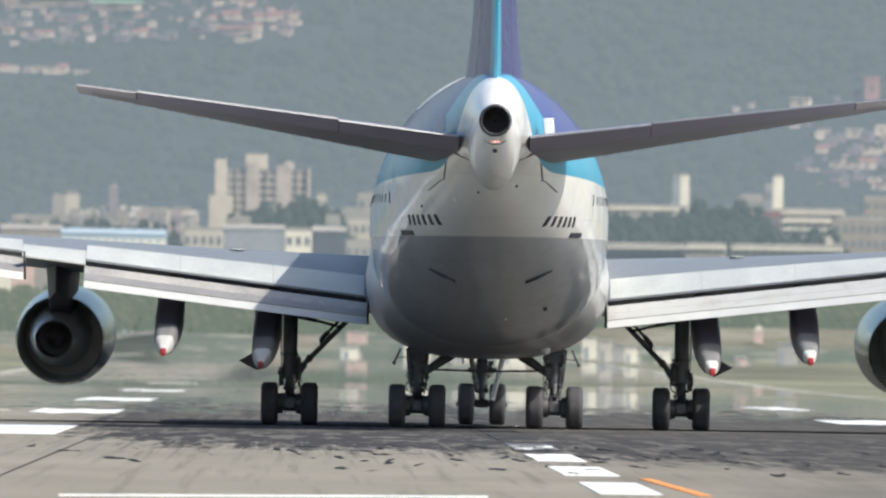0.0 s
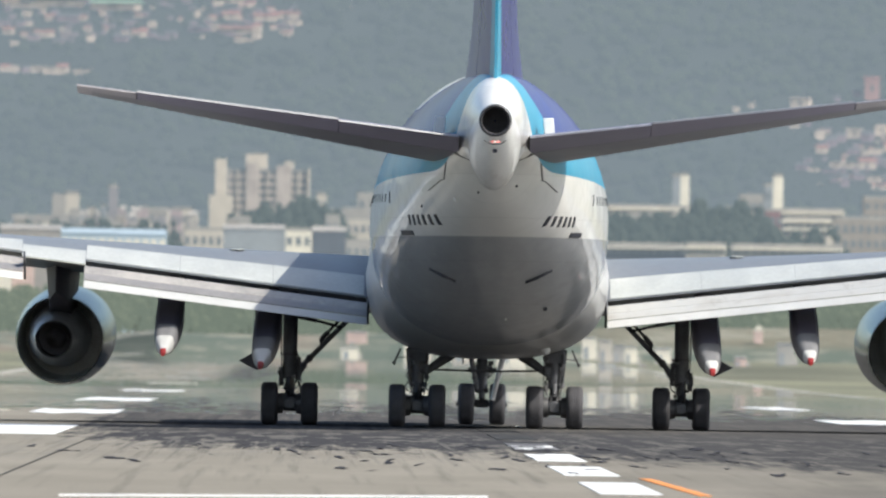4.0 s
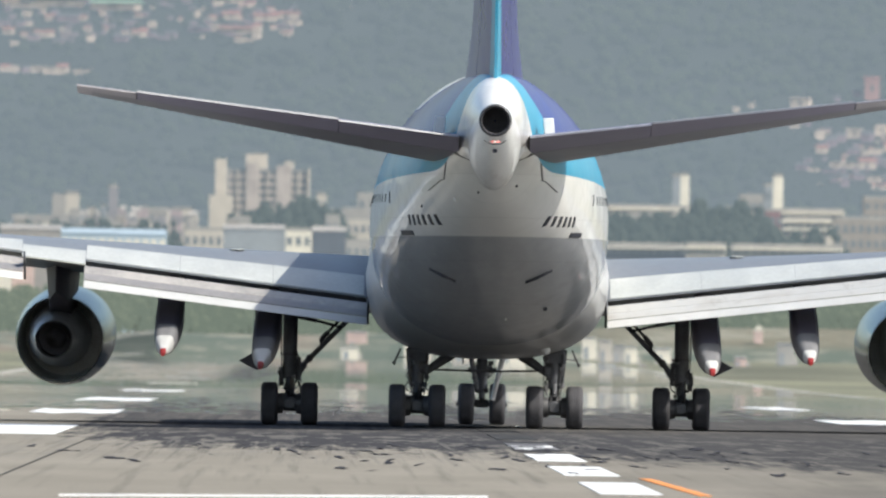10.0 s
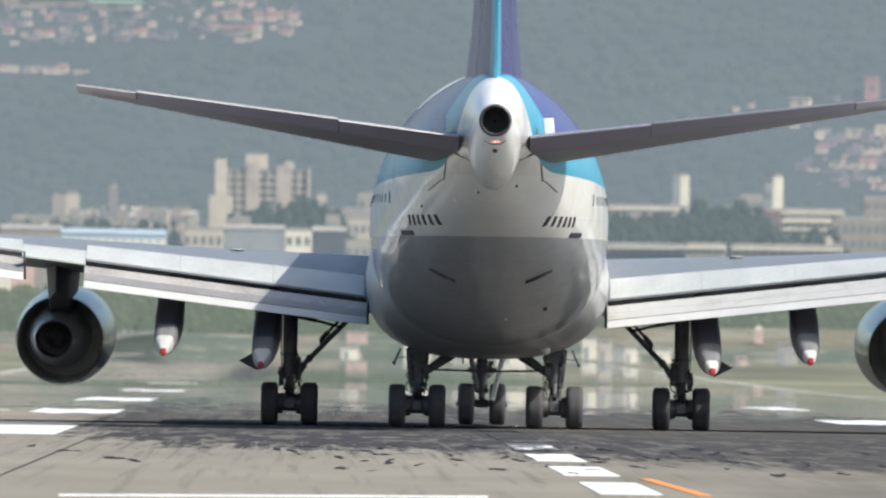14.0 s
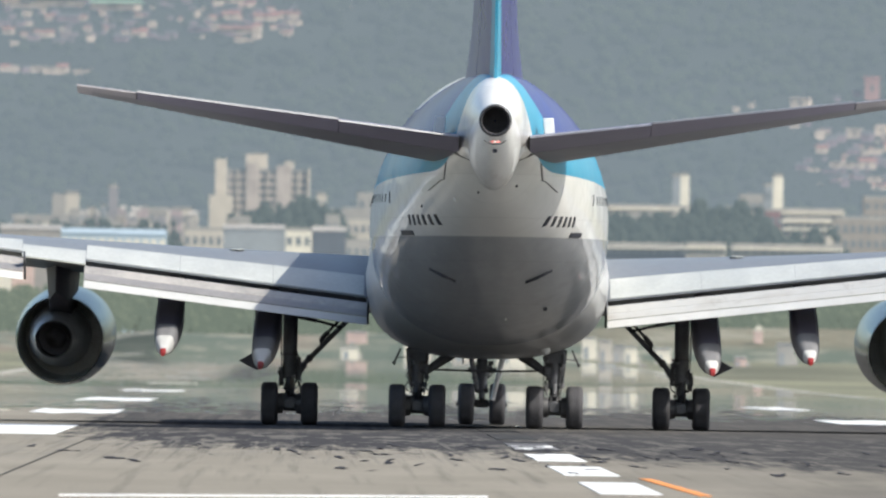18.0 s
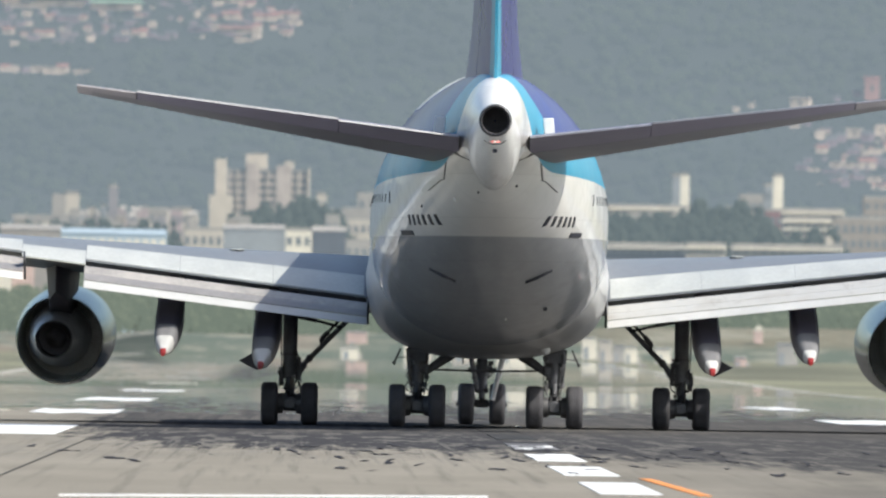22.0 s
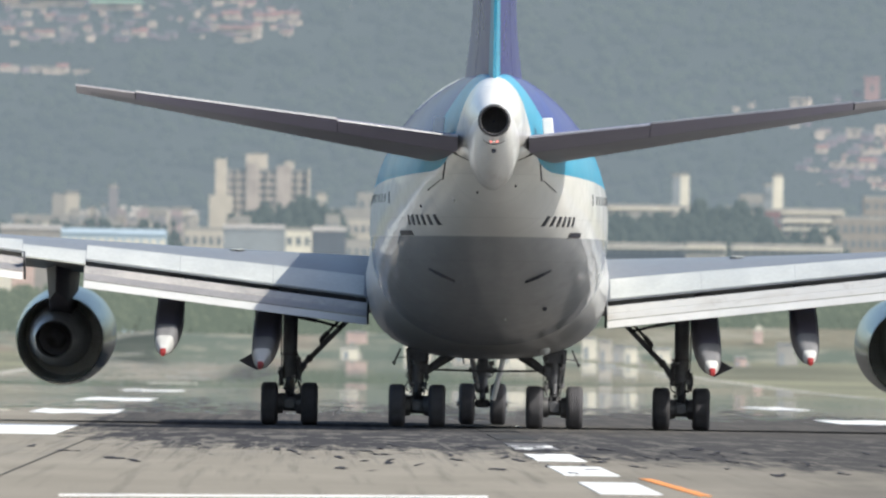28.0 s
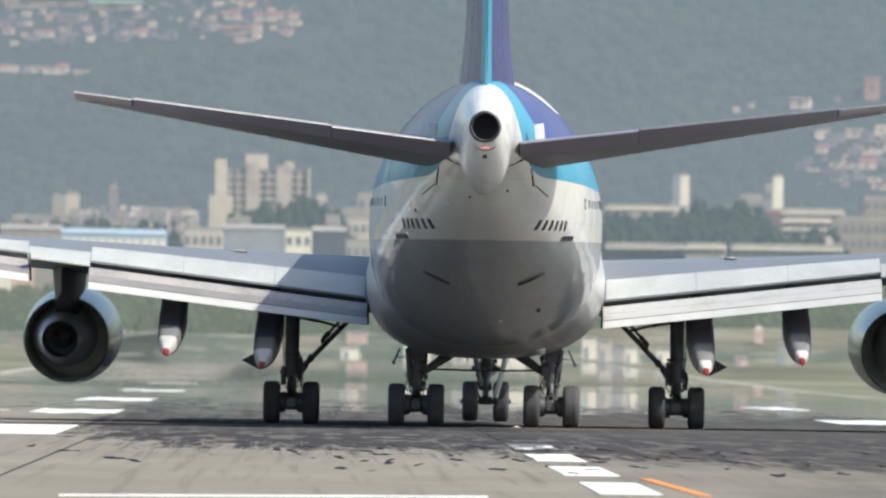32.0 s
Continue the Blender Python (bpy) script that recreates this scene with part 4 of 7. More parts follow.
for side in (-1, 1):
    # bars where the registration stands
    for k in range(6):
        y = -22.4 - 0.55 * k
        skin_plate("registration_bar", y, y - 0.21, 5.55, 5.82, side, M_INK, "dark marking bar", lean=-0.18)
    skin_plate("drain_mark", -20.9, -22.4, 5.27, 5.40, side, M_INK, "dark wedge mark")
    bm = bmesh.new()
    box(bm, (side * 1.46, -29.55, 8.19), (0.28, 0.3, 0.46), pose(0, 0, 0, 0, side * -6, 0), 0.02)
    part("seal_plate", bm, M_WHITE, fuselage, "white seal plate over the tailplane")
    for k in range(40):
        y = -18.2 + 1.02 * k
        skin_plate("cabin_window", y, y + 0.28, 6.18, 6.41, side, M_GLASS, "dark cabin window", 0.006)
    skin_plate("door_gap", -19.4, -19.28, 6.15, 6.45, side, M_SEAL, "dark door window")
    # stabiliser cut-out lines
    skin_plate("panel_gap", -27.6, -27.72, 6.74, 7.22, side, M_SEAL, "dark panel gap", lean=-0.75)
    skin_plate("panel_gap", -25.9, -25.74, 6.46, 6.76, side, M_SEAL, "dark panel gap", lean=-1.7)
    # outflow slits in the belly
    bm = bmesh.new()
    rings = []
    for i in range(7):
        x = 0.95 + 0.72 * i / 6
        z = 4.06 + 0.33 * i / 6 
        ym = hull_rear(x, z)
        t = 0.03 * (1 - abs(i / 3 - 1)) + 0.055
        rings.append([(side * x, ym - 0.035, z - t), (side * x, ym - 0.035, z + t), (side * x, ym + 0.1, z + t), (side * x, ym + 0.1, z - t)])
    loft(bm, rings)
    part("outflow_slit", bm, M_INK, fuselage, "dark slit in the belly")
# small drains, vents and a beacon on the underside
for name, x, z, r, mat, lab in (("drain", -0.40, 6.42, 0.06, M_INK, "dark drain stub"), ("vent", -1.02, 6.22, 0.09, M_CANOEL, "pale oval vent"), ("drain", 0.62, 6.60, 0.05, M_INK, "dark drain stub"), ("drain", 1.52, 3.36, 0.10, M_INK, "dark drain opening"), ("vent", 0.45, 3.05, 0.06, M_CANOEL, "pale oval vent"), ("vent", -1.9, 6.05, 0.05, M_INK, "small dark vent")):
    r *= 0.6
    bm = bmesh.new()
    loft(bm, [[(q * r * math.cos(a), d, q * r * 1.5 * math.sin(a)) for a in [2 * math.pi * k / 12 for k in range(12)]] for d, q in ((0.12, 1.0), (-0.02, 1.0), (-0.05, 0.7))])
    part(name, bm, mat, fuselage, lab).matrix_basis = pose(x, hull_rear(abs(x), z), z)
bm = bmesh.new()
turn(bm, [(0.16, 0.0), (0.15, -0.06), (0.10, -0.12), (0.02, -0.14)], 20)
part("beacon", bm, M_CANOEL, PLANE, "pale beacon dome under the belly").matrix_basis = pose(1.58, -8.4, 2.22, 55)
# ---- landing gear ----
def tyre_mesh(r, w):
    bm = bmesh.new()
    prof = [(r * 0.52, -w * 0.36), (r * 0.62, -w * 0.47), (r * 0.80, -w * 0.50), (r * 0.93, -w * 0.44), (r * 0.985, -w * 0.34)]
    for g in (-0.22, -0.07, 0.07, 0.22):
        prof += [(r, w * (g - 0.03)), (r * 0.985, w * (g - 0.012)), (r * 0.985, w * (g + 0.012)), (r, w * (g + 0.03))]
    prof += [(r * 0.985, w * 0.34), (r * 0.93, w * 0.44), (r * 0.80, w * 0.50), (r * 0.62, w * 0.47), (r * 0.52, w * 0.36)]
    turn(bm, prof, 48, "x")
    return bm


def hub_mesh(r, w):
    bm = bmesh.new()
    turn(bm, [(0.02, -w * 0.2), (r * 0.18, -w * 0.22), (r * 0.22, -w * 0.34), (r * 0.45, -w * 0.30), (r * 0.53, -w * 0.38), (r * 0.54, 0), (r * 0.53, w * 0.38), (r * 0.45, w * 0.30), (r * 0.22, w * 0.34), (r * 0.18, w * 0.22), (0.02, w * 0.2)], 32, "x")
    for i in range(8):
        a = 2 * math.pi * i / 8
        for s in (-1, 1):
            tube(bm, (s * w * 0.3, r * 0.33 * math.cos(a), r * 0.33 * math.sin(a)), (s * w * 0.36, r * 0.33 * math.cos(a), r * 0.33 * math.sin(a)), r * 0.05, seg=6)
    return bm


WHEELS = []
R_TYRE = 0.60
_hub = part("wheel", hub_mesh(R_TYRE, 0.45), M_RIM, PLANE, "grey metal wheel")
_tyre = part("tyre", tyre_mesh(R_TYRE, 0.47), M_RUBBER, _hub, "black rubber tyre")
_first = [True]


def wheel(x, y, z=R_TYRE):
    if _first[0]:
        _first[0] = False
        w = _hub
    else:
        w = share("wheel", _hub, PLANE, Matrix())
        w["label"] = "grey metal wheel"
        t = share("tyre", _tyre, w, Matrix())
        t["label"] = "black rubber tyre"
    w.matrix_basis = pose(x, y, z)
    WHEELS.append((w, x, y, z))


def bogie(gear, cx, cy):
    """A four-wheel truck with its beam, axles and brakes."""
    bm = bmesh.new()
    tube(bm, (cx, cy - 0.85, 0.60), (cx, cy + 0.85, 0.60), 0.13, seg=16)
    box(bm, (cx, cy, 0.66), (0.52, 0.6, 0.46), bevel=0.08)
    box(bm, (cx, cy - 0.72, 0.60), (0.40, 0.24, 0.36), bevel=0.07)
    part("truck_beam", bm, M_STRUT, gear, "grey truck beam")
    for dy in (-0.735, 0.735):
        bm = bmesh.new()
        tube(bm, (cx - 0.75, cy + dy, 0.60), (cx + 0.75, cy + dy, 0.60), 0.075, seg=12)
        part("axle", bm, M_DARKM, gear)
        for dx in (-0.56, 0.56):
            bm = bmesh.new()
            s = 1 if dx > 0 else -1
            tube(bm, (cx + dx - s * 0.20, cy + dy, 0.60), (cx + dx - s * 0.38, cy + dy, 0.60), 0.30, 0.27, seg=20)
            part("brake", bm, M_DARKM, gear, "dark brake pack")
            wheel(cx + dx, cy + dy)
    bm = bmesh.new()
    tube(bm, (cx - 0.2, cy - 0.55, 0.42), (cx + 0.2, cy - 0.55, 0.42), 0.035, seg=8)
    for s in (-1, 1):
        tube(bm, (cx + s * 0.16, cy - 0.7, 0.46), (cx + s * 0.16, cy + 0.7, 0.44), 0.03, seg=8)
        tube(bm, (cx + s * 0.12, cy - 0.76, 0.72), (cx + s * 0.1, cy - 0.25, 0.98), 0.018, seg=6)
    part("brake_rods", bm, M_DARKM, gear)


def clamp_set(gear, pts, r, name="hydraulic_line"):
    bm = bmesh.new()
    for a, b in zip(pts, pts[1:]):
        tube(bm, a, b, r, seg=6)
    part(name, bm, M_DARKM, gear)


def fittings(gear, cx, cy, z0, z1, seed):
    """Valves, junction boxes and looped hoses clamped to the back of a gear leg."""
    rnd = random.Random(seed)
    for k in range(9):
        z, s = z0 + (z1 - z0) * (k + rnd.random()) / 9, rnd.choice((-1, 1))
        bm = bmesh.new()
        box(bm, (cx + s * rnd.uniform(0.10, 0.27), cy - rnd.uniform(0.18, 0.30), z), (rnd.uniform(0.06, 0.16), 0.10, rnd.uniform(0.05, 0.15)), pose(0, 0, 0, 0, rnd.uniform(-25, 25), 0), 0.015)
        part("valve_block", bm, M_CANOEM if k in (3, 7) else M_DARKM, gear, "grey metal fitting" if k in (3, 7) else "")
    for k in range(4):
        s, z = rnd.choice((-1, 1)), z0 + (z1 - z0) * rnd.uniform(0.3, 0.95)
        pts = [Vector((cx + s * (0.16 + 0.16 * math.sin(math.pi * q / 6)), cy - 0.22 - 0.08 * math.sin(math.pi * q / 6), z - rnd.uniform(0.35, 0.6) * q / 6)) for q in range(7)]
        bm = bmesh.new()
        for a, b in zip(pts, pts[1:]):
            tube(bm, a, b, 0.016, seg=6)
        part("hose", bm, M_DARKM, gear)


for side in (-1, 1):
    # wing gear
    cx, cy = side * 5.5, 1.53
    bm = bmesh.new()
    tube(bm, (cx, cy, 1.45), (cx, cy, 3.75), 0.20, 0.215, seg=20)
    tube(bm, (cx, cy, 1.30), (cx, cy, 1.52), 0.235, seg=20)
    box(bm, (cx, cy, 1.42), (0.52, 0.3, 0.16), bevel=0.04)
    tube(bm, (cx - side * 0.26, cy - 0.1, 1.25), (cx - side * 0.24, cy - 0.1, 1.9), 0.07, seg=10)
    tube(bm, (cx + side * 0.25, cy - 0.1, 1.1), (cx + side * 0.25, cy - 0.1, 1.62), 0.06, seg=10)
    gear = part("wing_gear", bm, M_STRUT, PLANE, "dark grey wing gear leg")
    bm = bmesh.new()
    tube(bm, (cx, cy, 0.62), (cx, cy, 1.40), 0.135, seg=16)
    part("oleo", bm, M_CHROME, gear, "bright oleo piston")
    bm = bmesh.new()
    for a, b in (((cx + side * 0.02, cy - 0.24, 1.32), (cx + side * 0.02, cy - 0.48, 1.0)), ((cx + side * 0.02, cy - 0.48, 1.0), (cx + side * 0.02, cy - 0.22, 0.72))):
        tube(bm, a, b, 0.07, 0.05, seg=8)
    part("torque_link", bm, M_STRUT, gear)
    bm = bmesh.new()
    tube(bm, (cx - side * 0.2, cy, 1.40), (cx - side * 0.42, cy, 1.72), 0.10, 0.09, seg=12)
    tube(bm, (cx - side * 0.38, cy, 1.70), (cx - side * 1.62, cy + 0.1, 2.98), 0.075, 0.07, seg=12)
    part("side_brace", bm, M_STRUT, gear, "dark side brace")
    bm = bmesh.new()
    tube(bm, (cx - side * 0.86, cy - 0.05, 2.40), (cx - side * 1.42, cy - 0.05, 3.02), 0.042, seg=10)
    tube(bm, (cx - side * 0.86, cy - 0.05, 2.40), (cx - side * 1.06, cy - 0.05, 2.62), 0.07, seg=12)
    tube(bm, (cx - side * 0.84, cy - 0.05, 2.42), (cx - side * 0.90, cy - 0.02, 2.20), 0.045, seg=8)
    part("brace_jack", bm, M_DARKM, gear)
    bm = bmesh.new()
    tube(bm, (cx - side * 0.50, cy - 0.02, 1.79), (cx - side * 0.58, cy - 0.02, 1.95), 0.10, seg=12)
    part("brace_collar", bm, M_DARKM, gear)
    bm = bmesh.new()
    tube(bm, (cx + side * 0.245, cy - 0.06, 1.95), (cx + side * 0.25, cy - 0.06, 3.35), 0.02, seg=8)
    for z in (2.0, 2.6, 3.1):
        box(bm, (cx + side * 0.23, cy - 0.05, z), (0.10, 0.06, 0.035), bevel=0.01)
    part("conduit", bm, M_CANOEL, gear, "pale conduit clipped to the leg")
    bm = bmesh.new()
    tube(bm, (cx - side * 0.15, cy, 3.05), (cx - side * 0.75, cy, 2.93), 0.055, seg=10)
    tube(bm, (cx - side * 0.75, cy, 2.93), (cx - side * 1.45, cy, 2.76), 0.04, seg=10)
    part("lock_link", bm, M_DARKM, gear)
    clamp_set(gear, [(cx + side * 0.24, cy - 0.05, 3.4), (cx + side * 0.25, cy - 0.1, 2.2), (cx + side * 0.22, cy - 0.15, 1.5), (cx + side * 0.15, cy - 0.3, 1.1)], 0.018)
    clamp_set(gear, [(cx - side * 0.22, cy - 0.1, 2.0), (cx - side * 0.25, cy - 0.2, 1.6), (cx - side * 0.16, cy - 0.4, 1.2), (cx - side * 0.12, cy - 0.5, 0.9)], 0.02)
    for z in (1.95,):
        bm = bmesh.new()
        tube(bm, (cx, cy, z), (cx, cy, z + 0.06), 0.235, seg=20)
        part("leg_collar", bm, M_DARKM, gear)
    bogie(gear, cx, cy)
    fittings(gear, cx, cy, 0.85, 2.1, 5 + side)
    # gear door: a dark tilted plate outboard of the leg, low beside the fairing
    bm = bmesh.new()
    pts = [(side * 6.95, 1.78), (side * 6.42, 2.08), (side * 6.28, 1.60), (side * 6.44, 1.52)]
    loft(bm, [[(x, 2.3 + dy, z) for x, z in pts] for dy in (0.0, 0.9)])
    part("gear_door", bm, M_CANOE, gear, "dark gear door")

    # body gear
    bx, by = side * 1.92, -1.53
    bm = bmesh.new()
    tube(bm, (bx, by, 1.2), (bx, by, 2.5), 0.19, 0.21, seg=20)
    tube(bm, (bx, by, 1.12), (bx, by, 1.28), 0.23, seg=20)
    box(bm, (bx + side * -0.12, by, 1.62), (0.42, 0.34, 0.3), bevel=0.05)
    box(bm, (bx, by + 0.05, 2.02), (0.62, 0.5, 0.5), bevel=0.08)
    tube(bm, (bx - 0.3, by, 1.78), (bx + 0.3, by, 1.78), 0.12, seg=12)
    tube(bm, (bx + side * 0.2, by - 0.22, 1.2), (bx + side * 0.24, by - 0.22, 2.1), 0.045, seg=8)
    gear = part("body_gear", bm, M_STRUT, PLANE, "dark grey body gear leg")
    bm = bmesh.new()
    tube(bm, (bx, by, 0.62), (bx, by, 1.2), 0.135, seg=16)
    part("oleo", bm, M_CHROME, gear, "bright oleo piston")
    bm = bmesh.new()
    tube(bm, (bx - side * 0.22, by, 1.55), (bx - side * 1.15, by + 0.2, 2.2), 0.10, 0.17, seg=12)
    part("side_brace", bm, M_STRUT, gear, "stout grey side brace")
    bm = bmesh.new()
    tube(bm, (bx - side * 0.3, by, 1.62), (bx - side * 1.9, by + 0.05, 1.59), 0.028, seg=8)
    part("steering_rod", bm, M_DARKM, gear, "thin dark rod")
    bm = bmesh.new()
    for a, b in (((bx, by - 0.2, 1.22), (bx, by - 0.46, 0.95)), ((bx, by - 0.46, 0.95), (bx, by - 0.2, 0.70))):
        tube(bm, a, b, 0.07, 0.05, seg=8)
    part("torque_link", bm, M_STRUT, gear)
    bm = bmesh.new()
    tube(bm, (bx + side * 0.48, by - 0.2, 2.2), (bx + side * 0.66, by - 0.2, 1.78), 0.028, seg=8)
    tube(bm, (bx + side * 0.3, by - 0.2, 1.95), (bx + side * 0.6, by - 0.2, 1.93), 0.015, seg=6)
    tube(bm, (bx + side * 0.32, by - 0.2, 2.2), (bx + side * 0.28, by - 0.2, 1.85), 0.02, seg=6)
    tube(bm, (bx + side * 0.62, by - 0.2, 1.76), (bx + side * 0.70, by - 0.2, 1.82), 0.035, seg=8)
    part("door_link", bm, M_DARKM, gear)
    clamp_set(gear, [(bx + side * 0.2, by - 0.2, 2.1), (bx + side * 0.28, by - 0.25, 1.7), (bx + side * 0.24, by - 0.3, 1.35), (bx + side * 0.15, by - 0.4, 0.95)], 0.02)
    clamp_set(gear, [(bx - side * 0.22, by - 0.2, 1.5), (bx - side * 0.26, by - 0.3, 1.2), (bx - side * 0.18, by - 0.5, 0.85)], 0.018)
    bm = bmesh.new()
    tube(bm, (bx - side * 0.05, by, 1.42), (bx + side * 0.2, by, 1.5), 0.09, seg=10)
    part("steering_jack", bm, M_DARKM, gear)
    bogie(gear, bx, by)
    fittings(gear, bx, by, 0.8, 2.05, 15 + side)

# nose gear
ny = 25.6
bm = bmesh.new()
tube(bm, (0, ny, 1.0), (0, ny + 0.3, 2.7), 0.15, 0.17, seg=20)
tube(bm, (0, ny, 0.92), (0, ny, 1.06), 0.19, seg=20)
box(bm, (0, ny, 1.62), (0.62, 0.26, 0.18), bevel=0.05)
tube(bm, (0, ny, 1.40), (0, ny, 1.75), 0.24, 0.22, seg=20)
gear = part("nose_gear", bm, M_STRUT, PLANE, "grey nose gear leg")
bm = bmesh.new()
tube(bm, (0, ny, 0.58), (0, ny, 1.0), 0.09, seg=16)
part("oleo", bm, M_CHROME, gear, "bright oleo piston")
bm = bmesh.new()
tube(bm, (-0.75, ny, 0.60), (0.75, ny, 0.60), 0.07, seg=12)
part("axle", bm, M_DARKM, gear)
for s in (-1, 1):
    bm = bmesh.new()
    if s > 0:
        tube(bm, (0.30, ny - 0.72, 0.72), (0.66, ny - 0.8, 2.25), 0.07, 0.085, seg=10)
        part("drag_brace", bm, M_CANOEL, gear, "pale grey brace")
    else:
        tube(bm, (-0.14, ny - 0.1, 1.0), (-0.40, ny - 0.6, 2.3), 0.07, 0.08, seg=10)
        part("drag_brace", bm, M_CANOEM, gear, "mid grey brace")
    bm = bmesh.new()
    tube(bm, (s * 0.2, ny - 0.1, 1.55), (s * 0.42, ny - 0.1, 1.60), 0.07, seg=10)
    part("steering_jack", bm, M_DARKM, gear)
    bm = bmesh.new()
    box(bm, (s * 0.62, ny + 0.5, 2.1), (0.05, 1.8, 0.7), pose(0, 0, 0, 0, s * 12, 0), 0.01)
    part("nose_gear_door", bm, M_CANOEL, gear, "light grey nose gear door")
    wheel(s * 0.455, ny)
bm = bmesh.new()
for a, b in (((0, ny - 0.16, 1.0), (0, ny - 0.38, 0.84)), ((0, ny - 0.38, 0.84), (0, ny - 0.14, 0.66))):
    tube(bm, a, b, 0.06, 0.05, seg=8)
part("torque_link", bm, M_STRUT, gear)
bm = bmesh.new()
box(bm, (0, ny - 0.05, 0.62), (0.4, 0.3, 0.24), bevel=0.04)
part("axle_block", bm, M_DARKM, gear)
fittings(gear, 0.0, ny, 0.8, 1.9, 31)
# ---- the far town, the trees and the wooded hill ----
def building(name, x, y, w, d, foot, h, mat, label, style, floors, bays):
    """A block that stands on the plain, with the openings of its upper storeys towards the airfield."""
    foot, h = foot + LOW, h - LOW
    b = thing(name, pose(x, y, foot), label=label, category="building")
    q = 1.0
    bm = bmesh.new()
    box(bm, (0, 0, h / 2), (w, d, h), bevel=0.08)
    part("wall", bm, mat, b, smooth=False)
    bm = bmesh.new()
    if style == "shed":
        loft(bm, [[(xx, -d / 2 - 0.2 * q, h - 0.1 * q), (xx, d / 2, h - 0.1 * q), (xx, 0.2, h + 0.7 * q), (xx, -0.2, h + 0.7 * q)] for xx in (-w / 2, w / 2)])
    else:
        for sx in (-1, 1):
            box(bm, (sx * (w / 2 - 0.1), 0, h + 0.2 * q), (0.3 * q, d + 0.1, 0.5 * q))
        for sy in (-1, 1):
            box(bm, (0, sy * (d / 2 - 0.1), h + 0.2 * q), (w - 0.1, 0.3 * q, 0.5 * q))
    part("roof", bm, M_BLUER if mat == M_BLUER else M_PALE, b, smooth=False)
    if style in ("flat", "balcony") and floors:
        st = min(2.6, max(1.25, h * 0.42 / floors))
        bw = w / bays
        bm = bmesh.new()
        box(bm, (0, 0, 0), (bw * 0.55, 0.12, st * 0.5))
        pane = part("window", bm, M_WIN, b, smooth=False)
        pane.matrix_basis = pose(-w / 2 + bw / 2, -d / 2 - 0.02, h - st * 0.65)
        for i in range(floors):
            for j in range(bays):
                if i or j:
                    share("window", pane, b, pose(-w / 2 + bw * (j + 0.5), -d / 2 - 0.02, h - st * (i + 0.65)))
        if style == "balcony":
            bm = bmesh.new()
            box(bm, (0, 0, 0), (bw * 0.86, 0.5, st * 0.40), bevel=0.03)
            bal = part("balcony", bm, M_CREAM, b, smooth=False)
            bal.matrix_basis = pose(-w / 2 + bw / 2, -d / 2 - 0.25, h - st)
            for i in range(floors):
                for j in range(bays):
                    if i or j:
                        share("balcony", bal, b, pose(-w / 2 + bw * (j + 0.5), -d / 2 - 0.25, h - st * (i + 1.0)))
    if style == "strip":
        for i in range(floors):
            z = h - q * (1.0 + 1.35 * i)
            bm = bmesh.new()
            box(bm, (0, -d / 2 - 0.35 * q, z + 0.62 * q), (w + 0.3, 0.9 * q, 0.28 * q), bevel=0.03)
            part("roof_edge", bm, M_BRIGHT, b, smooth=False)
            bw = w / bays
            bm = bmesh.new()
            box(bm, (0, 0, 0), (bw * 0.8, 0.1, 0.6 * q))
            pane = part("window", bm, M_WIN, b, smooth=False)
            pane.matrix_basis = pose(-w / 2 + bw / 2, -d / 2 - 0.02, z)
            for j in range(1, bays):
                share("window", pane, b, pose(-w / 2 + bw * (j + 0.5), -d / 2 - 0.02, z))
    if style == "shed" and bays:
        bw = w / bays
        bm = bmesh.new()
        box(bm, (0, 0, 0), (bw * 0.7, 0.1, 1.2 * q))
        pane = part("shutter", bm, M_BRIGHT if mat == M_BLUER else M_PALE, b, smooth=False)
        pane.matrix_basis = pose(-w / 2 + bw / 2, -d / 2 - 0.02, h - 1.5 * q)
        for j in range(1, bays):
            share("shutter", pane, b, pose(-w / 2 + bw * (j + 0.5), -d / 2 - 0.02, h - 1.5 * q))
    return b


def apt_block(name, x0, x1, h, y0, depth, mat, label=""):
    """One block of the stepped apartment house, with a parapet."""
    bm = bmesh.new()
    box(bm, ((x0 + x1) / 2, y0 + depth / 2, (h + LOW) / 2), (x1 - x0, depth, h - LOW), bevel=0.05)
    box(bm, ((x0 + x1) / 2, y0 + depth / 2, h + 0.05), (x1 - x0 + 0.1, depth + 0.1, 0.12))
    part(name, bm, mat, apt, label, smooth=False)


def apt_balconies(bays, top, storey, floors):
    """Balcony fronts with a slab, and the dark windows behind them."""
    made = {}
    for u, v in bays:
        for i in range(floors):
            w, z = v - u, top - storey * i
            m = pose((u + v) / 2, 0.55 + 0.12 * ((i * 3 + int(u * 7)) % 3), z - 0.62)
            if w not in made:
                bm = bmesh.new()
                box(bm, (0, 0, 0), (w, 0.12, 0.60), bevel=0.02)
                box(bm, (0, 0.5, -0.33), (w, 1.1, 0.09))
                bal = part("balcony", bm, M_BALC, apt, "cream balcony front", smooth=False)
                bm = bmesh.new()
                box(bm, (0, 0, 0), (w * 0.6, 0.08, 0.8))
                win = part("window", bm, M_WIN, apt, smooth=False)
                made[w] = (bal, win)
            else:
                bal, win = share("balcony", made[w][0], apt, m), share("window", made[w][1], apt, m)
            bal.matrix_basis = m
            win.matrix_basis = pose((u + v) / 2, 1.16, z - 0.35)
        for e in (u, v):
            bm = bmesh.new()
            box(bm, (e, 0.75, (top + 0.45 + LOW) / 2), (0.16, 0.9, top + 0.45 - LOW))
            part("party_wall", bm, M_CREAM, apt, "cream wall between balconies", smooth=False)


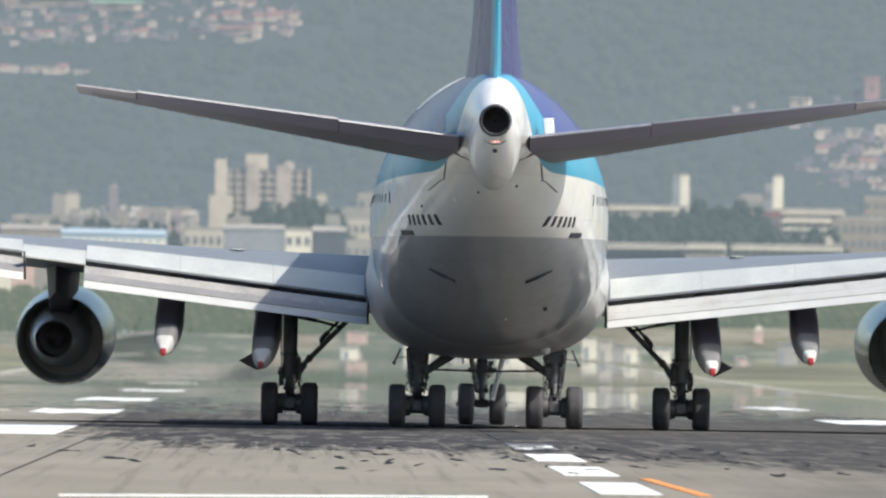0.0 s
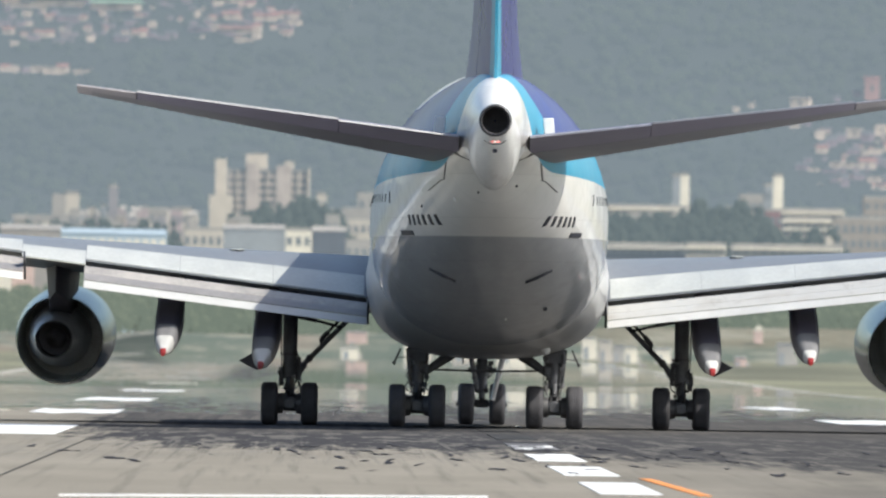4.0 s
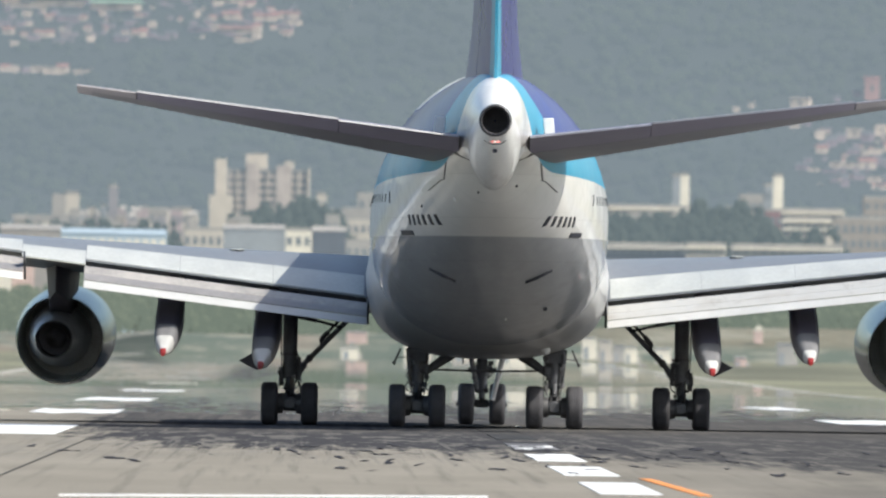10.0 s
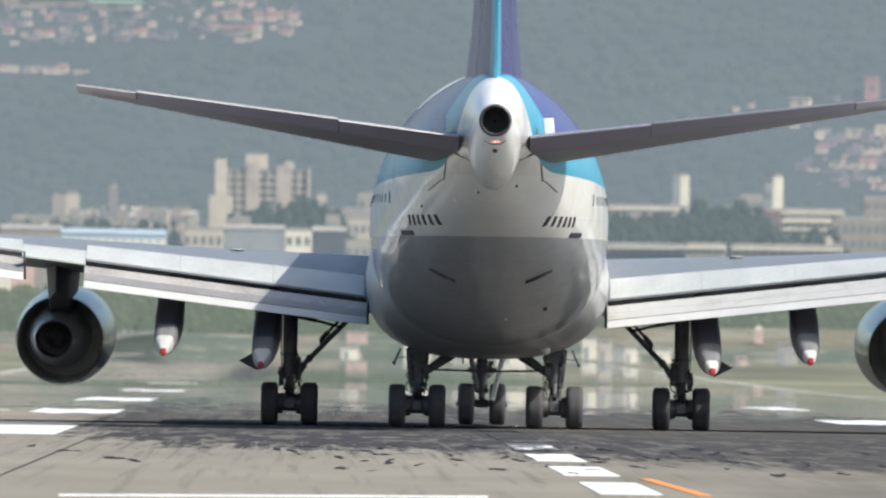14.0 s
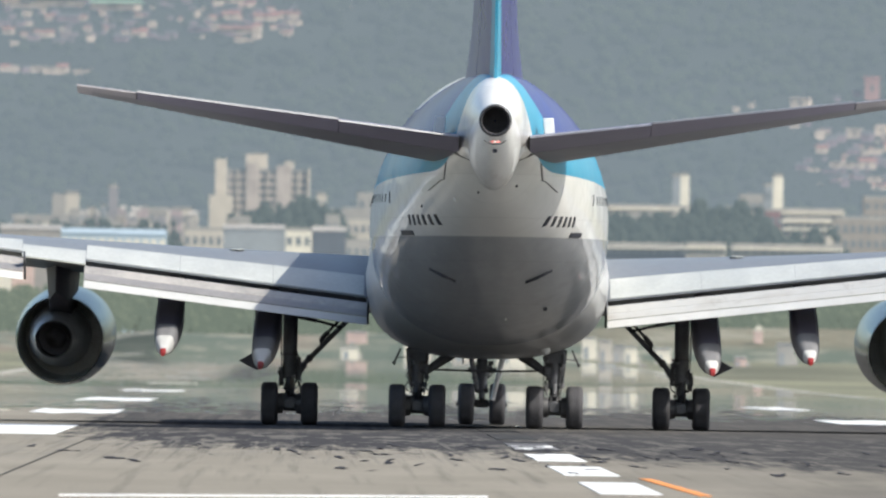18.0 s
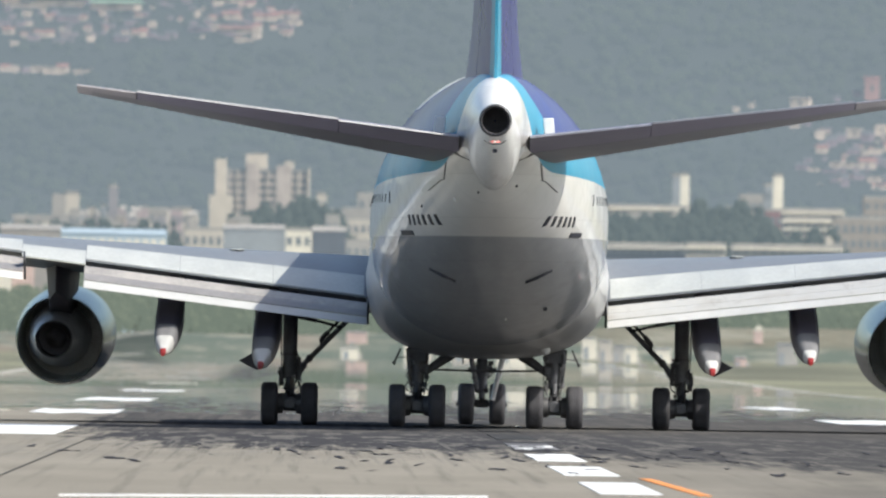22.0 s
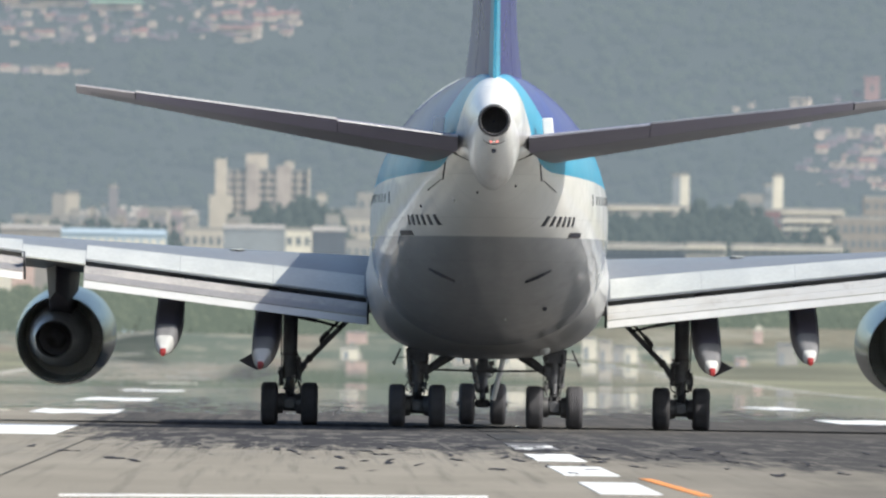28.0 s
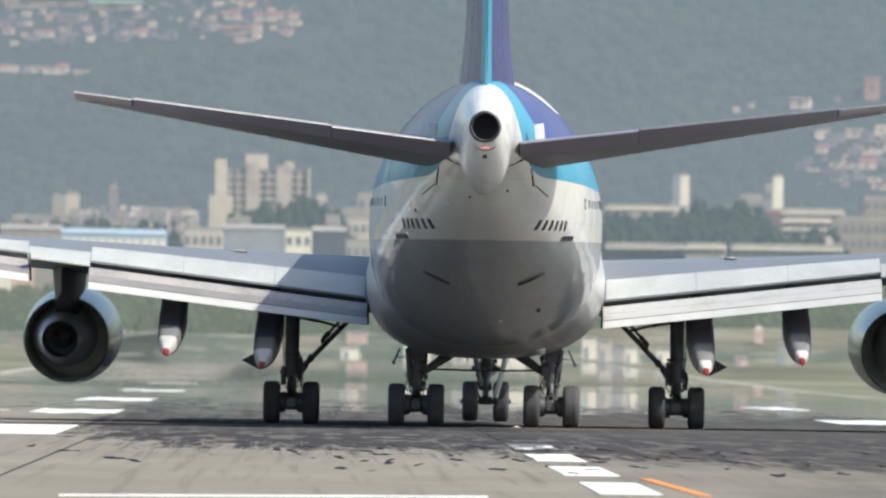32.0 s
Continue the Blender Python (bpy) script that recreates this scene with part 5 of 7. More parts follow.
def hut(name, x, y, w, h, mat, label):
    """A small flat-roofed hut on the grass past the runway, with a door and a lean-to."""
    h -= LOW
    b = thing(name, pose(x, y, LOW - 0.06), label=label, category="hut", group="huts past the runway")
    bm = bmesh.new()
    box(bm, (0, 0, h / 2), (w, 2.0, h), bevel=0.05)
    part("wall", bm, mat, b, smooth=False)
    bm = bmesh.new()
    loft(bm, [[(xx, -1.15, h), (xx, 1.1, h), (xx, 1.1, h + 0.16), (xx, -1.15, h + 0.08)] for xx in (-w * 0.53, w * 0.53)])
    part("roof", bm, M_PALE, b, smooth=False)
    bm = bmesh.new()
    box(bm, (-w * 0.2, -1.02, h * 0.3), (w * 0.24, 0.06, h * 0.55))
    part("door", bm, M_GREYB, b, smooth=False)
    bm = bmesh.new()
    box(bm, (w * 0.5 + 0.2, 0.3, h * 0.22), (0.5, 1.4, h * 0.44), bevel=0.04)
    part("lean_to", bm, M_PALE, b, smooth=False)


HOUSES = {}


def hill_house(x, y, z, w, h, k):
    """A small house on the slope, with a pitched roof."""
    roof = (M_TILE, M_SLATE, M_TILE, M_HOUSE, M_GREENR, M_TILE)[k]
    lab = ("white house with an orange tiled roof among trees", "white house with a grey tiled roof among trees", "white house with an orange tiled roof among trees", "pale flat-roofed house among trees", "long cream building with a pale green roof among trees", "pale pink apartment tower on the hillside")[k]
    b = thing("house", pose(x, y, z - 0.15, 0, 0, (x * 37.0) % 24 - 12), label=lab, category="house", group="houses on the hillside")
    if k not in HOUSES:
        bm = bmesh.new()
        box(bm, (0, 0, 0.5), (1, 1, 1))
        a = part("wall", bm, M_MAUVE if k == 1 else M_PINK if k == 5 else M_HOUSE, b, smooth=False)
        bm = bmesh.new()
        up = 0.08 if k in (3, 5) else 0.42
        loft(bm, [[(xx, -0.58, 1.0), (xx, 0.58, 1.0), (xx, 0.05, 1.0 + up), (xx, -0.05, 1.0 + up)] for xx in (-0.56, 0.56)])
        c = part("roof", bm, roof, b, smooth=False)
        bm = bmesh.new()
        box(bm, (0, -0.5, 0.55), (0.22, 0.04, 0.3))
        d = part("window", bm, M_WIN, b, smooth=False)
        HOUSES[k] = (a, c, d)
        objs = (a, c)
        d.matrix_basis = Matrix.Diagonal((w, w * 0.8, h, 1))
    else:
        objs = [share(n, o, b, Matrix()) for n, o in zip(("wall", "roof"), HOUSES[k])]
        share("window", HOUSES[k][2], b, Matrix.Diagonal((w, w * 0.8, h, 1)))
    for o in objs:
        o.matrix_basis = Matrix.Diagonal((w, w * 0.8, h, 1))


TREES = {}


def tree_meshes(k):
    """A tapered trunk with limbs, and a crown of many small leaf clumps; height 1."""
    rnd = random.Random(40 + k)
    bm = bmesh.new()
    tube(bm, (0, 0, 0), (0.01, 0, 0.45), 0.035, 0.02, 8)
    tips = []
    for i in range(7):
        a, z0 = 2.4 * i, 0.25 + 0.03 * i
        p = (0.24 * math.cos(a), 0.24 * math.sin(a), z0 + 0.25 + 0.1 * rnd.random())
        tube(bm, (0, 0, z0), p, 0.014, 0.006, 6)
        tips.append(p)
    trunk = bm
    bm = bmesh.new()
    for i in range(150):
        a, u = rnd.uniform(0, 6.283), rnd.random() ** 0.6
        zz = rnd.uniform(-1, 1)
        r = 0.36 * u * math.sqrt(max(0.05, 1 - zz * zz * 0.8)) * (1 + 0.25 * math.sin(3 * a + k))
        c = Vector((r * math.cos(a), r * math.sin(a), 0.62 + 0.36 * zz * (0.8 + 0.25 * math.sin(2 * a + 2 * k))))
        s = rnd.uniform(0.035, 0.085)
        g = bmesh.ops.create_icosphere(bm, subdivisions=1, radius=s)
        for v in g["verts"]:
            v.co = c + Vector((v.co.x * rnd.uniform(0.7, 1.3), v.co.y * rnd.uniform(0.7, 1.3), v.co.z * rnd.uniform(0.5, 1.0)))
    return trunk, bm


def tree(x, y, foot, h, k, leaf=None, slim=0.55, name="tree", label="dark green broadleaf tree in the town beyond the airfield", group="town trees"):
    foot, h = foot + LOW, h - LOW
    t = thing(name, pose(x, y, foot, 0, 0, (x * 53.0) % 360), label=label, category="tree", group=group)
    k = (k, name)
    if k not in TREES:
        a, b = tree_meshes(k[0])
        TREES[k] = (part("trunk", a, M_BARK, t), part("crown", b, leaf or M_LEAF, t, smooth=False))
        for o in TREES[k]:
            o.matrix_basis = Matrix.Diagonal((h * slim, h * slim, h, 1))
    else:
        for n, o in zip(("trunk", "crown"), TREES[k]):
            share(n, o, t, Matrix.Diagonal((h * slim, h * slim, h, 1)))


def shrub(x, y, h, k):
    tree(x, y, -0.06, h, k, M_SHRUB, 0.8, "shrub_tree", "pale green shrubby tree along the airfield's edge", "airfield edge trees")


def hill_z(x, y):
    return max(0.0, y - 4300.0) * 0.25


bm = bmesh.new()
rings = []
for i in range(31):
    y = 4290 + 20 * i
    rings.append([(x, y, hill_z(x, y) - 0.2 + 1.2 * noise.noise(Vector((x * 0.02, y * 0.02, 3)))) for x in range(-900, 901, 30)])
loft(bm, rings, caps=False, loop=False)
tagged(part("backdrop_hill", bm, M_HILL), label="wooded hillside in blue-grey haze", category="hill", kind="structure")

# woods on the slope: thousands of crowns in one sheet of stuff
rnd = random.Random(11)
vs, fs = [], []
ico = bmesh.new()
bmesh.ops.create_icosphere(ico, subdivisions=1, radius=1.0)
iv = [v.co.copy() for v in ico.verts]
ifc = [[v.index for v in f.verts] for f in ico.faces]
ico.free()
for _ in range(9000):
    x, y = rnd.uniform(-150, 150), 4302 + 420 * rnd.random() ** 1.1
    # smaller crowns here, so that the houses stay in the camera's view
    town = (-68 < x < 1 and y > 4534) or (-68 < x < -38 and 4508 < y < 4530) or (90 < x < 126 and 4418 < y < 4500)
    s = rnd.uniform(0.35, 0.75) if town else rnd.uniform(0.7, 1.9)
    z = hill_z(x, y) + s * 0.3
    n0 = len(vs)
    for v in iv:
        j = rnd.uniform(0.75, 1.25)
        vs.append((x + v.x * s * j, y + v.y * s * j, z + v.z * s * 0.8 * j))
    fs += [[n0 + q for q in f] for f in ifc]
me = bpy.data.meshes.new("woods")
me.from_pydata(vs, [], fs)
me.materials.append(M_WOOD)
tagged(new("woods", me), label="dense green woods on the hazy hillside", category="woods", kind="stuff")

# worn path that climbs the bank
bm = bmesh.new()
loft(bm, [[(x, 3403, z - 0.22), (x, 3450, z - 0.22), (x, 3450, z + 0.2), (x, 3403, z + 0.2)] for x, z in ((-30.5, 1.75), (-28.0, 2.2), (-25.4, 2.75), (-22.8, 3.05), (-20.0, 3.2))])
tagged(part("bank_path", bm, M_SHEDP, smooth=False), label="pale path up the grass bank", category="path", kind="structure")

# equipment cabin on the bank
cabin = thing("equipment_cabin", pose(66.8, 3421, 2.8), label="small pinkish equipment cabin with a white roof on the grass bank", category="cabin")
bm = bmesh.new()
box(bm, (0, 0, 0.9), (1.3, 1.2, 2.0), bevel=0.06)
part("wall", bm, M_MAUVE2, cabin)
bm = bmesh.new()
box(bm, (0.05, 0, 2.15), (0.8, 0.9, 0.7), bevel=0.06)
box(bm, (0, 0, 1.86), (1.5, 1.4, 0.12), bevel=0.03)
part("roof", bm, M_BRIGHT, cabin, "white roof box")

# dry grass bank past the runway's end, higher on the right
def bank_crest(x):
    return lerp(x, [(5.0, 2.9), (48.0, 4.8)])


bm = bmesh.new()
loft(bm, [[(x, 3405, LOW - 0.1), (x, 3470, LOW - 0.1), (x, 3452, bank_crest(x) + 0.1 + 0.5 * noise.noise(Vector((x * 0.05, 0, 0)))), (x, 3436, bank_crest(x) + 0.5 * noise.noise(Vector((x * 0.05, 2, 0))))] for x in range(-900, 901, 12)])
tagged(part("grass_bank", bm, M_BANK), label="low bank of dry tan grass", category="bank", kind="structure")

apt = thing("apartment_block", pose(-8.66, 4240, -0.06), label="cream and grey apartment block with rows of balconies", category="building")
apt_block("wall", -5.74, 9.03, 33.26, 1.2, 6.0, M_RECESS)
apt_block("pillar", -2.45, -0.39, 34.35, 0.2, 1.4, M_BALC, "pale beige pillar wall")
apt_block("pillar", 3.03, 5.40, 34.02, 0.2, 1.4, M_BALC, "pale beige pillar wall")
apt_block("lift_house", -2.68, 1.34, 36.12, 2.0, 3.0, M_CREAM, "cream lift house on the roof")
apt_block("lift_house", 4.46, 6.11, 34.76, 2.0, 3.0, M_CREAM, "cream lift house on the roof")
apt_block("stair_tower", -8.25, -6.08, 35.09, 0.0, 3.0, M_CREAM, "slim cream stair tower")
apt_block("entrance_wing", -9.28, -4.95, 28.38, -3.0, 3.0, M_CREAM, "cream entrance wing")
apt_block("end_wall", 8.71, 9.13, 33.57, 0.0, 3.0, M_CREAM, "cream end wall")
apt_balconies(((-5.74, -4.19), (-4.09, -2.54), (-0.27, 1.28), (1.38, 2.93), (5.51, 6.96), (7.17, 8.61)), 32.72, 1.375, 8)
hut("airfield_hut", 63.82, 3396.0, 1.49, 0.72, M_CREAM, "cream airfield hut beyond the runway")
hut("airfield_hut", 16.38, 3404.0, 3.73, 2.42, M_BRIGHT, "white airfield hut beyond the runway")
hut("airfield_hut", 23.30, 3402.0, 3.48, 2.10, M_CREAM, "cream airfield hut beyond the runway")
hut("airfield_hut", 30.26, 3404.0, 4.15, 2.87, M_BRIGHT, "white airfield hut beyond the runway")
hut("airfield_hut", 41.70, 3404.0, 2.16, 3.21, M_BRIGHT, "white airfield hut past the runway")
hut("airfield_hut", 38.19, 2950.0, 1.65, 2.77, M_CREAM, "cream airfield hut past the runway")
hut("airfield_hut", 40.53, 3000.0, 1.39, 2.15, M_PALE, "pale grey airfield hut past the runway")
hut("airfield_hut", 40.03, 2850.0, 1.60, 2.04, M_BRIGHT, "white airfield hut past the runway")
hut("airfield_hut", 44.77, 2900.0, 1.91, 1.88, M_BRIGHT, "white airfield hut past the runway")
hut("airfield_hut", 32.56, 2500.0, 1.71, 0.10, M_BLUER, "low pale blue container beside the runway")
hut("airfield_hut", 36.37, 2500.0, 0.79, 0.10, M_TILE, "small orange container beside the runway")
hut("airfield_hut", 60.05, 2900.0, 2.12, 2.75, M_PALE, "pale grey airfield hut past the runway")
hut("airfield_hut", 50.67, 2700.0, 1.32, 1.00, M_MAUVE2, "small pink hut beside the runway")
hut("airfield_hut", 7.60, 3425.0, 3.10, 3.60, M_MAUVE2, "pale pink airfield hut past the runway")
hut("airfield_hut", 6.55, 3400.0, 2.60, 1.30, M_BRIGHT, "white airfield hut past the runway")
hut("airfield_hut", -47.90, 3580.0, 4.80, 13.24, M_BRIGHT, "tall white airport shed behind the shrubs")
hut("airfield_hut", -43.70, 3582.0, 3.40, 14.20, M_MAUVE2, "pale pink airport shed behind the shrubs")
# one office as two blocks: pale paint for its shaded side, cream for sun
building("office_block", -43.92, 4101.5, 2.40, 3.0, -0.06, 27.08, M_PALE, "pale block painted as the office's shaded side", "plain", 0, 0)
building("office_block", -41.42, 4091.5, 2.39, 3.0, -0.06, 27.46, M_CREAM, "cream block painted as the office's sunlit side", "plain", 0, 0)
building("mast_tower", -35.27, 4221.5, 1.7, 3.0, -0.06, 29.6, M_DIM, "faint pinkish tower in the haze", "plain", 0, 0)
building("low_block", -26.68, 4121.8, 4.52, 3.6, -0.06, 24.94, M_PALE, "low pale town block", "flat", 3, 4)
building("low_block", -22.48, 4151.7, 4.25, 3.4, -0.06, 25.27, M_CREAM, "low cream town block with windows", "flat", 3, 4)
building("low_block", -38.33, 4162.0, 5.07, 4.1, -0.06, 24.37, M_PALE, "low hazy town block", "flat", 3, 5)
building("low_block", -49.59, 4172.8, 7.11, 5.7, -0.06, 23.64, M_GREYB, "low grey hazy town block", "flat", 2, 6)
building("warehouse", -35.00, 3723.5, 8.79, 7.0, -0.06, 19.02, M_BLUER, "long warehouse with a pale blue metal roof", "shed", 0, 6)
building("warehouse", -26.67, 3743.3, 8.20, 6.6, -0.06, 19.06, M_BLUER, "long warehouse with a pale blue metal roof", "shed", 0, 6)
building("hangar", -44.69, 3764.0, 10.07, 8.1, -0.06, 19.70, M_TAN, "low tan airport shed", "shed", 0, 5)
building("terminal_building", -16.48, 3702.5, 6.31, 5.0, -0.06, 19.59, M_CREAM, "cream airport building with tall openings", "flat", 2, 5)
building("warehouse", -8.51, 3764.0, 10.07, 8.1, -0.06, 20.23, M_GREYB, "plain grey clad warehouse", "shed", 0, 0)
building("terminal_building", -1.29, 3681.7, 4.21, 3.4, -0.06, 19.64, M_BRIGHT, "white airport building with windows", "flat", 3, 3)
building("warehouse", 3.56, 3732.2, 5.45, 4.4, -0.06, 19.94, M_SLATEW, "slate blue clad airport warehouse", "shed", 0, 0)
building("low_block", 2.55, 4151.5, 1.82, 3.0, -0.06, 28.29, M_CREAM, "cream town block with windows", "flat", 4, 2)
building("low_block", 4.21, 4051.5, 2.76, 3.0, -0.06, 24.82, M_BRIGHT, "cream town block with windows", "flat", 3, 3)
building("low_block", 7.85, 4101.5, 3.60, 3.0, -0.06, 25.34, M_PALE, "pale town block with windows", "flat", 3, 3)
building("low_block", 9.14, 4001.9, 4.87, 3.9, -0.06, 23.24, M_CREAM, "cream low town block", "flat", 3, 4)
building("low_block", 8.58, 3691.9, 4.67, 3.7, -0.06, 18.04, M_PALE, "pale airport shed with windows", "flat", 1, 4)
building("low_block", 10.84, 4191.5, 3.67, 3.0, -0.06, 28.64, M_PALE, "pale town block in haze", "flat", 4, 2)
# one tower as two blocks: white paint for its sunlit side, grey for shade
building("chimney_tower", 67.01, 4121.5, 1.61, 3.0, -0.06, 32.57, M_BRIGHT, "white block painted as the square tower's sunlit side", "plain", 0, 0)
building("chimney_tower", 65.31, 4109.5, 1.40, 3.0, -0.06, 32.26, M_GREYB, "grey block painted as the square tower's shaded side", "plain", 0, 0)
building("viaduct_building", 60.48, 4086.4, 15.90, 12.7, -0.06, 26.52, M_CREAM, "long cream building with a flat roof edge", "strip", 2, 12)
building("low_block", 59.01, 4062.4, 5.93, 4.7, -0.06, 25.07, M_PALE, "low pale block with windows", "flat", 2, 5)
building("low_block", 65.77, 4051.6, 3.95, 3.2, -0.06, 25.33, M_CREAM, "low cream block with windows", "flat", 1, 4)
building("town_house", 73.86, 4041.5, 1.97, 3.0, -0.06, 26.20, M_BRIGHT, "small white town house", "flat", 1, 2)
# again two blocks: sun and shade on the tower put into wall colours
building("office_tower", 83.36, 4111.5, 1.80, 3.0, -0.06, 32.54, M_BRIGHT, "white block painted as the office tower's sunlit side", "plain", 0, 0)
building("office_tower", 81.49, 4101.5, 1.60, 3.0, -0.06, 30.65, M_GREYB, "grey block with windows, painted as the office tower's shaded side", "flat", 4, 2)
building("office_block", 81.85, 4071.5, 2.97, 3.0, -0.06, 26.08, M_MAROON, "maroon walled block with windows", "flat", 2, 3)
building("low_block", 79.48, 4151.8, 4.45, 3.6, -0.06, 29.11, M_PALE, "low pale hazy block", "flat", 3, 4)
building("terminal_building", 87.70, 4024.3, 10.77, 8.6, -0.06, 25.93, M_CREAM, "long cream terminal with flat roof edges", "strip", 2, 8)
building("terminal_building", 85.54, 3963.4, 8.49, 6.8, -0.06, 24.14, M_CREAM, "cream lower terminal wing", "strip", 2, 7)
building("terminal_building", 94.51, 3904.7, 11.78, 9.4, -0.06, 23.94, M_TAN, "tan tiled large terminal building", "flat", 4, 9)
building("terminal_building", 100.13, 3993.6, 8.94, 7.2, -0.06, 28.01, M_TAN, "tan tiled large terminal building", "flat", 6, 6)
building("pier_building", 62.69, 3642.5, 6.30, 5.0, -0.06, 18.08, M_CREAM, "low cream pier building with a flat roof", "strip", 1, 6)
building("pier_building", 75.50, 3647.0, 17.38, 13.9, -0.06, 18.02, M_PALE, "low pale pier building with a flat roof", "strip", 1, 12)
building("pier_building", 53.53, 3665.1, 12.66, 10.1, -0.06, 18.0, M_SLATEW, "low dim grey pier building", "strip", 1, 9)
building("town_house", -2.34, 4060.2, 2.03, 3.0, -0.06, 24.45, M_CREAM, "small town house in the haze", "flat", 2, 2)
building("town_house", -33.66, 3990.0, 3.21, 3.0, -0.06, 21.98, M_PALE, "small town house in the haze", "flat", 2, 2)
building("town_house", -12.66, 3964.9, 2.32, 3.0, -0.06, 22.48, M_TAN, "small town house in the haze", "flat", 2, 2)
building("town_house", -42.12, 4061.8, 2.99, 3.0, -0.06, 23.28, M_PALE, "small town house in the haze", "flat", 2, 2)
building("town_house", -32.04, 3992.7, 1.59, 3.0, -0.06, 22.98, M_TAN, "small town house in the haze", "flat", 2, 2)
building("town_house", -39.90, 3985.5, 1.73, 3.0, -0.06, 23.83, M_PALE, "small town house in the haze", "flat", 2, 2)
building("town_house", 4.40, 3973.5, 2.51, 3.0, -0.06, 23.44, M_PALE, "small town house in the haze", "flat", 2, 2)
building("town_house", -5.36, 4016.8, 3.03, 3.0, -0.06, 24.48, M_CREAM, "small town house in the haze", "flat", 2, 2)
building("town_house", 5.61, 3994.1, 2.89, 3.0, -0.06, 22.64, M_PALE, "small town house in the haze", "flat", 2, 2)
building("town_house", 9.02, 4060.9, 2.08, 3.0, -0.06, 23.99, M_TAN, "small town house in the haze", "flat", 2, 2)
building("town_house", -4.72, 3987.8, 3.20, 3.0, -0.06, 23.40, M_TAN, "small town house in the haze", "flat", 2, 2)
building("town_house", -27.31, 3963.0, 1.62, 3.0, -0.06, 22.36, M_CREAM, "small town house in the haze", "flat", 2, 2)
building("town_house", -49.92, 4052.7, 2.63, 3.0, -0.06, 22.60, M_TAN, "small town house in the haze", "flat", 2, 2)
building("town_house", -45.26, 4044.1, 3.32, 3.0, -0.06, 22.28, M_CREAM, "small town house in the haze", "flat", 2, 2)
building("town_house", -11.14, 3979.2, 2.95, 3.0, -0.06, 22.99, M_PALE, "small town house in the haze", "flat", 2, 2)
building("town_house", -47.39, 4072.3, 3.06, 3.0, -0.06, 22.37, M_TAN, "small town house in the haze", "flat", 2, 2)
building("town_house", 74.95, 4037.6, 1.27, 3.0, -0.06, 24.57, M_CREAM, "small town house in the haze", "flat", 2, 2)
building("town_house", 75.99, 4008.1, 1.50, 3.0, -0.06, 24.03, M_PALE, "small town house in the haze", "flat", 2, 2)
building("town_house", 78.66, 3985.4, 1.30, 3.0, -0.06, 23.55, M_CREAM, "small town house in the haze", "flat", 2, 2)
building("town_house", 75.86, 3964.0, 1.27, 3.0, -0.06, 24.87, M_CREAM, "small town house in the haze", "flat", 2, 2)
building("town_house", 76.22, 4019.2, 2.23, 3.0, -0.06, 23.44, M_BRIGHT, "small town house in the haze", "flat", 2, 2)
building("town_house", 75.68, 4045.4, 1.86, 3.0, -0.06, 25.08, M_CREAM, "small town house in the haze", "flat", 2, 2)
building("town_house", 73.09, 3990.3, 1.73, 3.0, -0.06, 24.16, M_CREAM, "small town house in the haze", "flat", 2, 2)
building("town_house", 68.61, 4035.0, 1.85, 3.0, -0.06, 25.42, M_CREAM, "small town house in the haze", "flat", 2, 2)
building("town_house", 69.64, 4029.4, 2.38, 3.0, -0.06, 24.38, M_PALE, "small town house in the haze", "flat", 2, 2)
# the crowded low roofs of the town
rnd = random.Random(8)
for k in range(54):
    x = rnd.uniform(-40.0, -18.5) if k < 32 else rnd.uniform(2.6, 11.0) if k < 44 else rnd.uniform(-52.0, -43.5)
    top = rnd.uniform(21.8, 24.9) if k < 32 else rnd.uniform(21.8, 23.6) if k < 44 else rnd.uniform(21.4, 23.2)
    building("town_house", x, 4000.0 + 1.9 * k, rnd.uniform(0.7, 2.1), 2.5, -0.06, top, rnd.choice((M_ROSE, M_DIM, M_PALE, M_CREAM, M_ROSE, M_GREYB)), "small crowded town house in the haze", rnd.choice(("flat", "shed", "plain")), 2, rnd.choice((1, 2, 3)))

hill_house(-56.6, 4568.1, 67.0, 7.8, 1.0, 3)
hill_house(-49.4, 4569.5, 67.4, 8.9, 1.0, 3)
hill_house(-38.2, 4566.9, 66.7, 8.9, 1.4, 4)
hill_house(-55.6, 4560.6, 65.2, 1.7, 1.0, 3)
hill_house(-51.1, 4557.1, 64.3, 1.6, 1.0, 0)
hill_house(-47.6, 4557.3, 64.3, 4.4, 1.0, 1)
hill_house(-59.0, 4545.4, 61.3, 2.0, 1.1, 0)
hill_house(-52.0, 4543.5, 60.9, 3.8, 1.0, 0)
hill_house(-54.0, 4541.0, 60.3, 2.4, 0.8, 1)
hill_house(-47.9, 4546.1, 61.5, 1.8, 0.9, 3)
hill_house(-42.9, 4540.3, 60.1, 1.5, 1.2, 3)
hill_house(-36.1, 4544.0, 61.0, 1.3, 1.2, 3)
hill_house(-36.8, 4541.2, 60.3, 2.9, 0.9, 1)
hill_house(-33.4, 4545.1, 61.3, 2.9, 1.0, 0)
hill_house(-30.9, 4553.2, 63.3, 1.6, 1.1, 3)
hill_house(-57.8, 4536.1, 59.0, 1.5, 0.9, 3)
hill_house(-48.9, 4538.1, 59.5, 2.2, 0.8, 1)
hill_house(-31.0, 4544.8, 61.2, 1.8, 0.8, 1)
hill_house(-27.1, 4544.6, 61.1, 2.2, 1.0, 1)
hill_house(-59.9, 4553.8, 63.4, 2.7, 0.7, 1)
hill_house(-40.7, 4561.5, 65.4, 1.3, 1.0, 3)
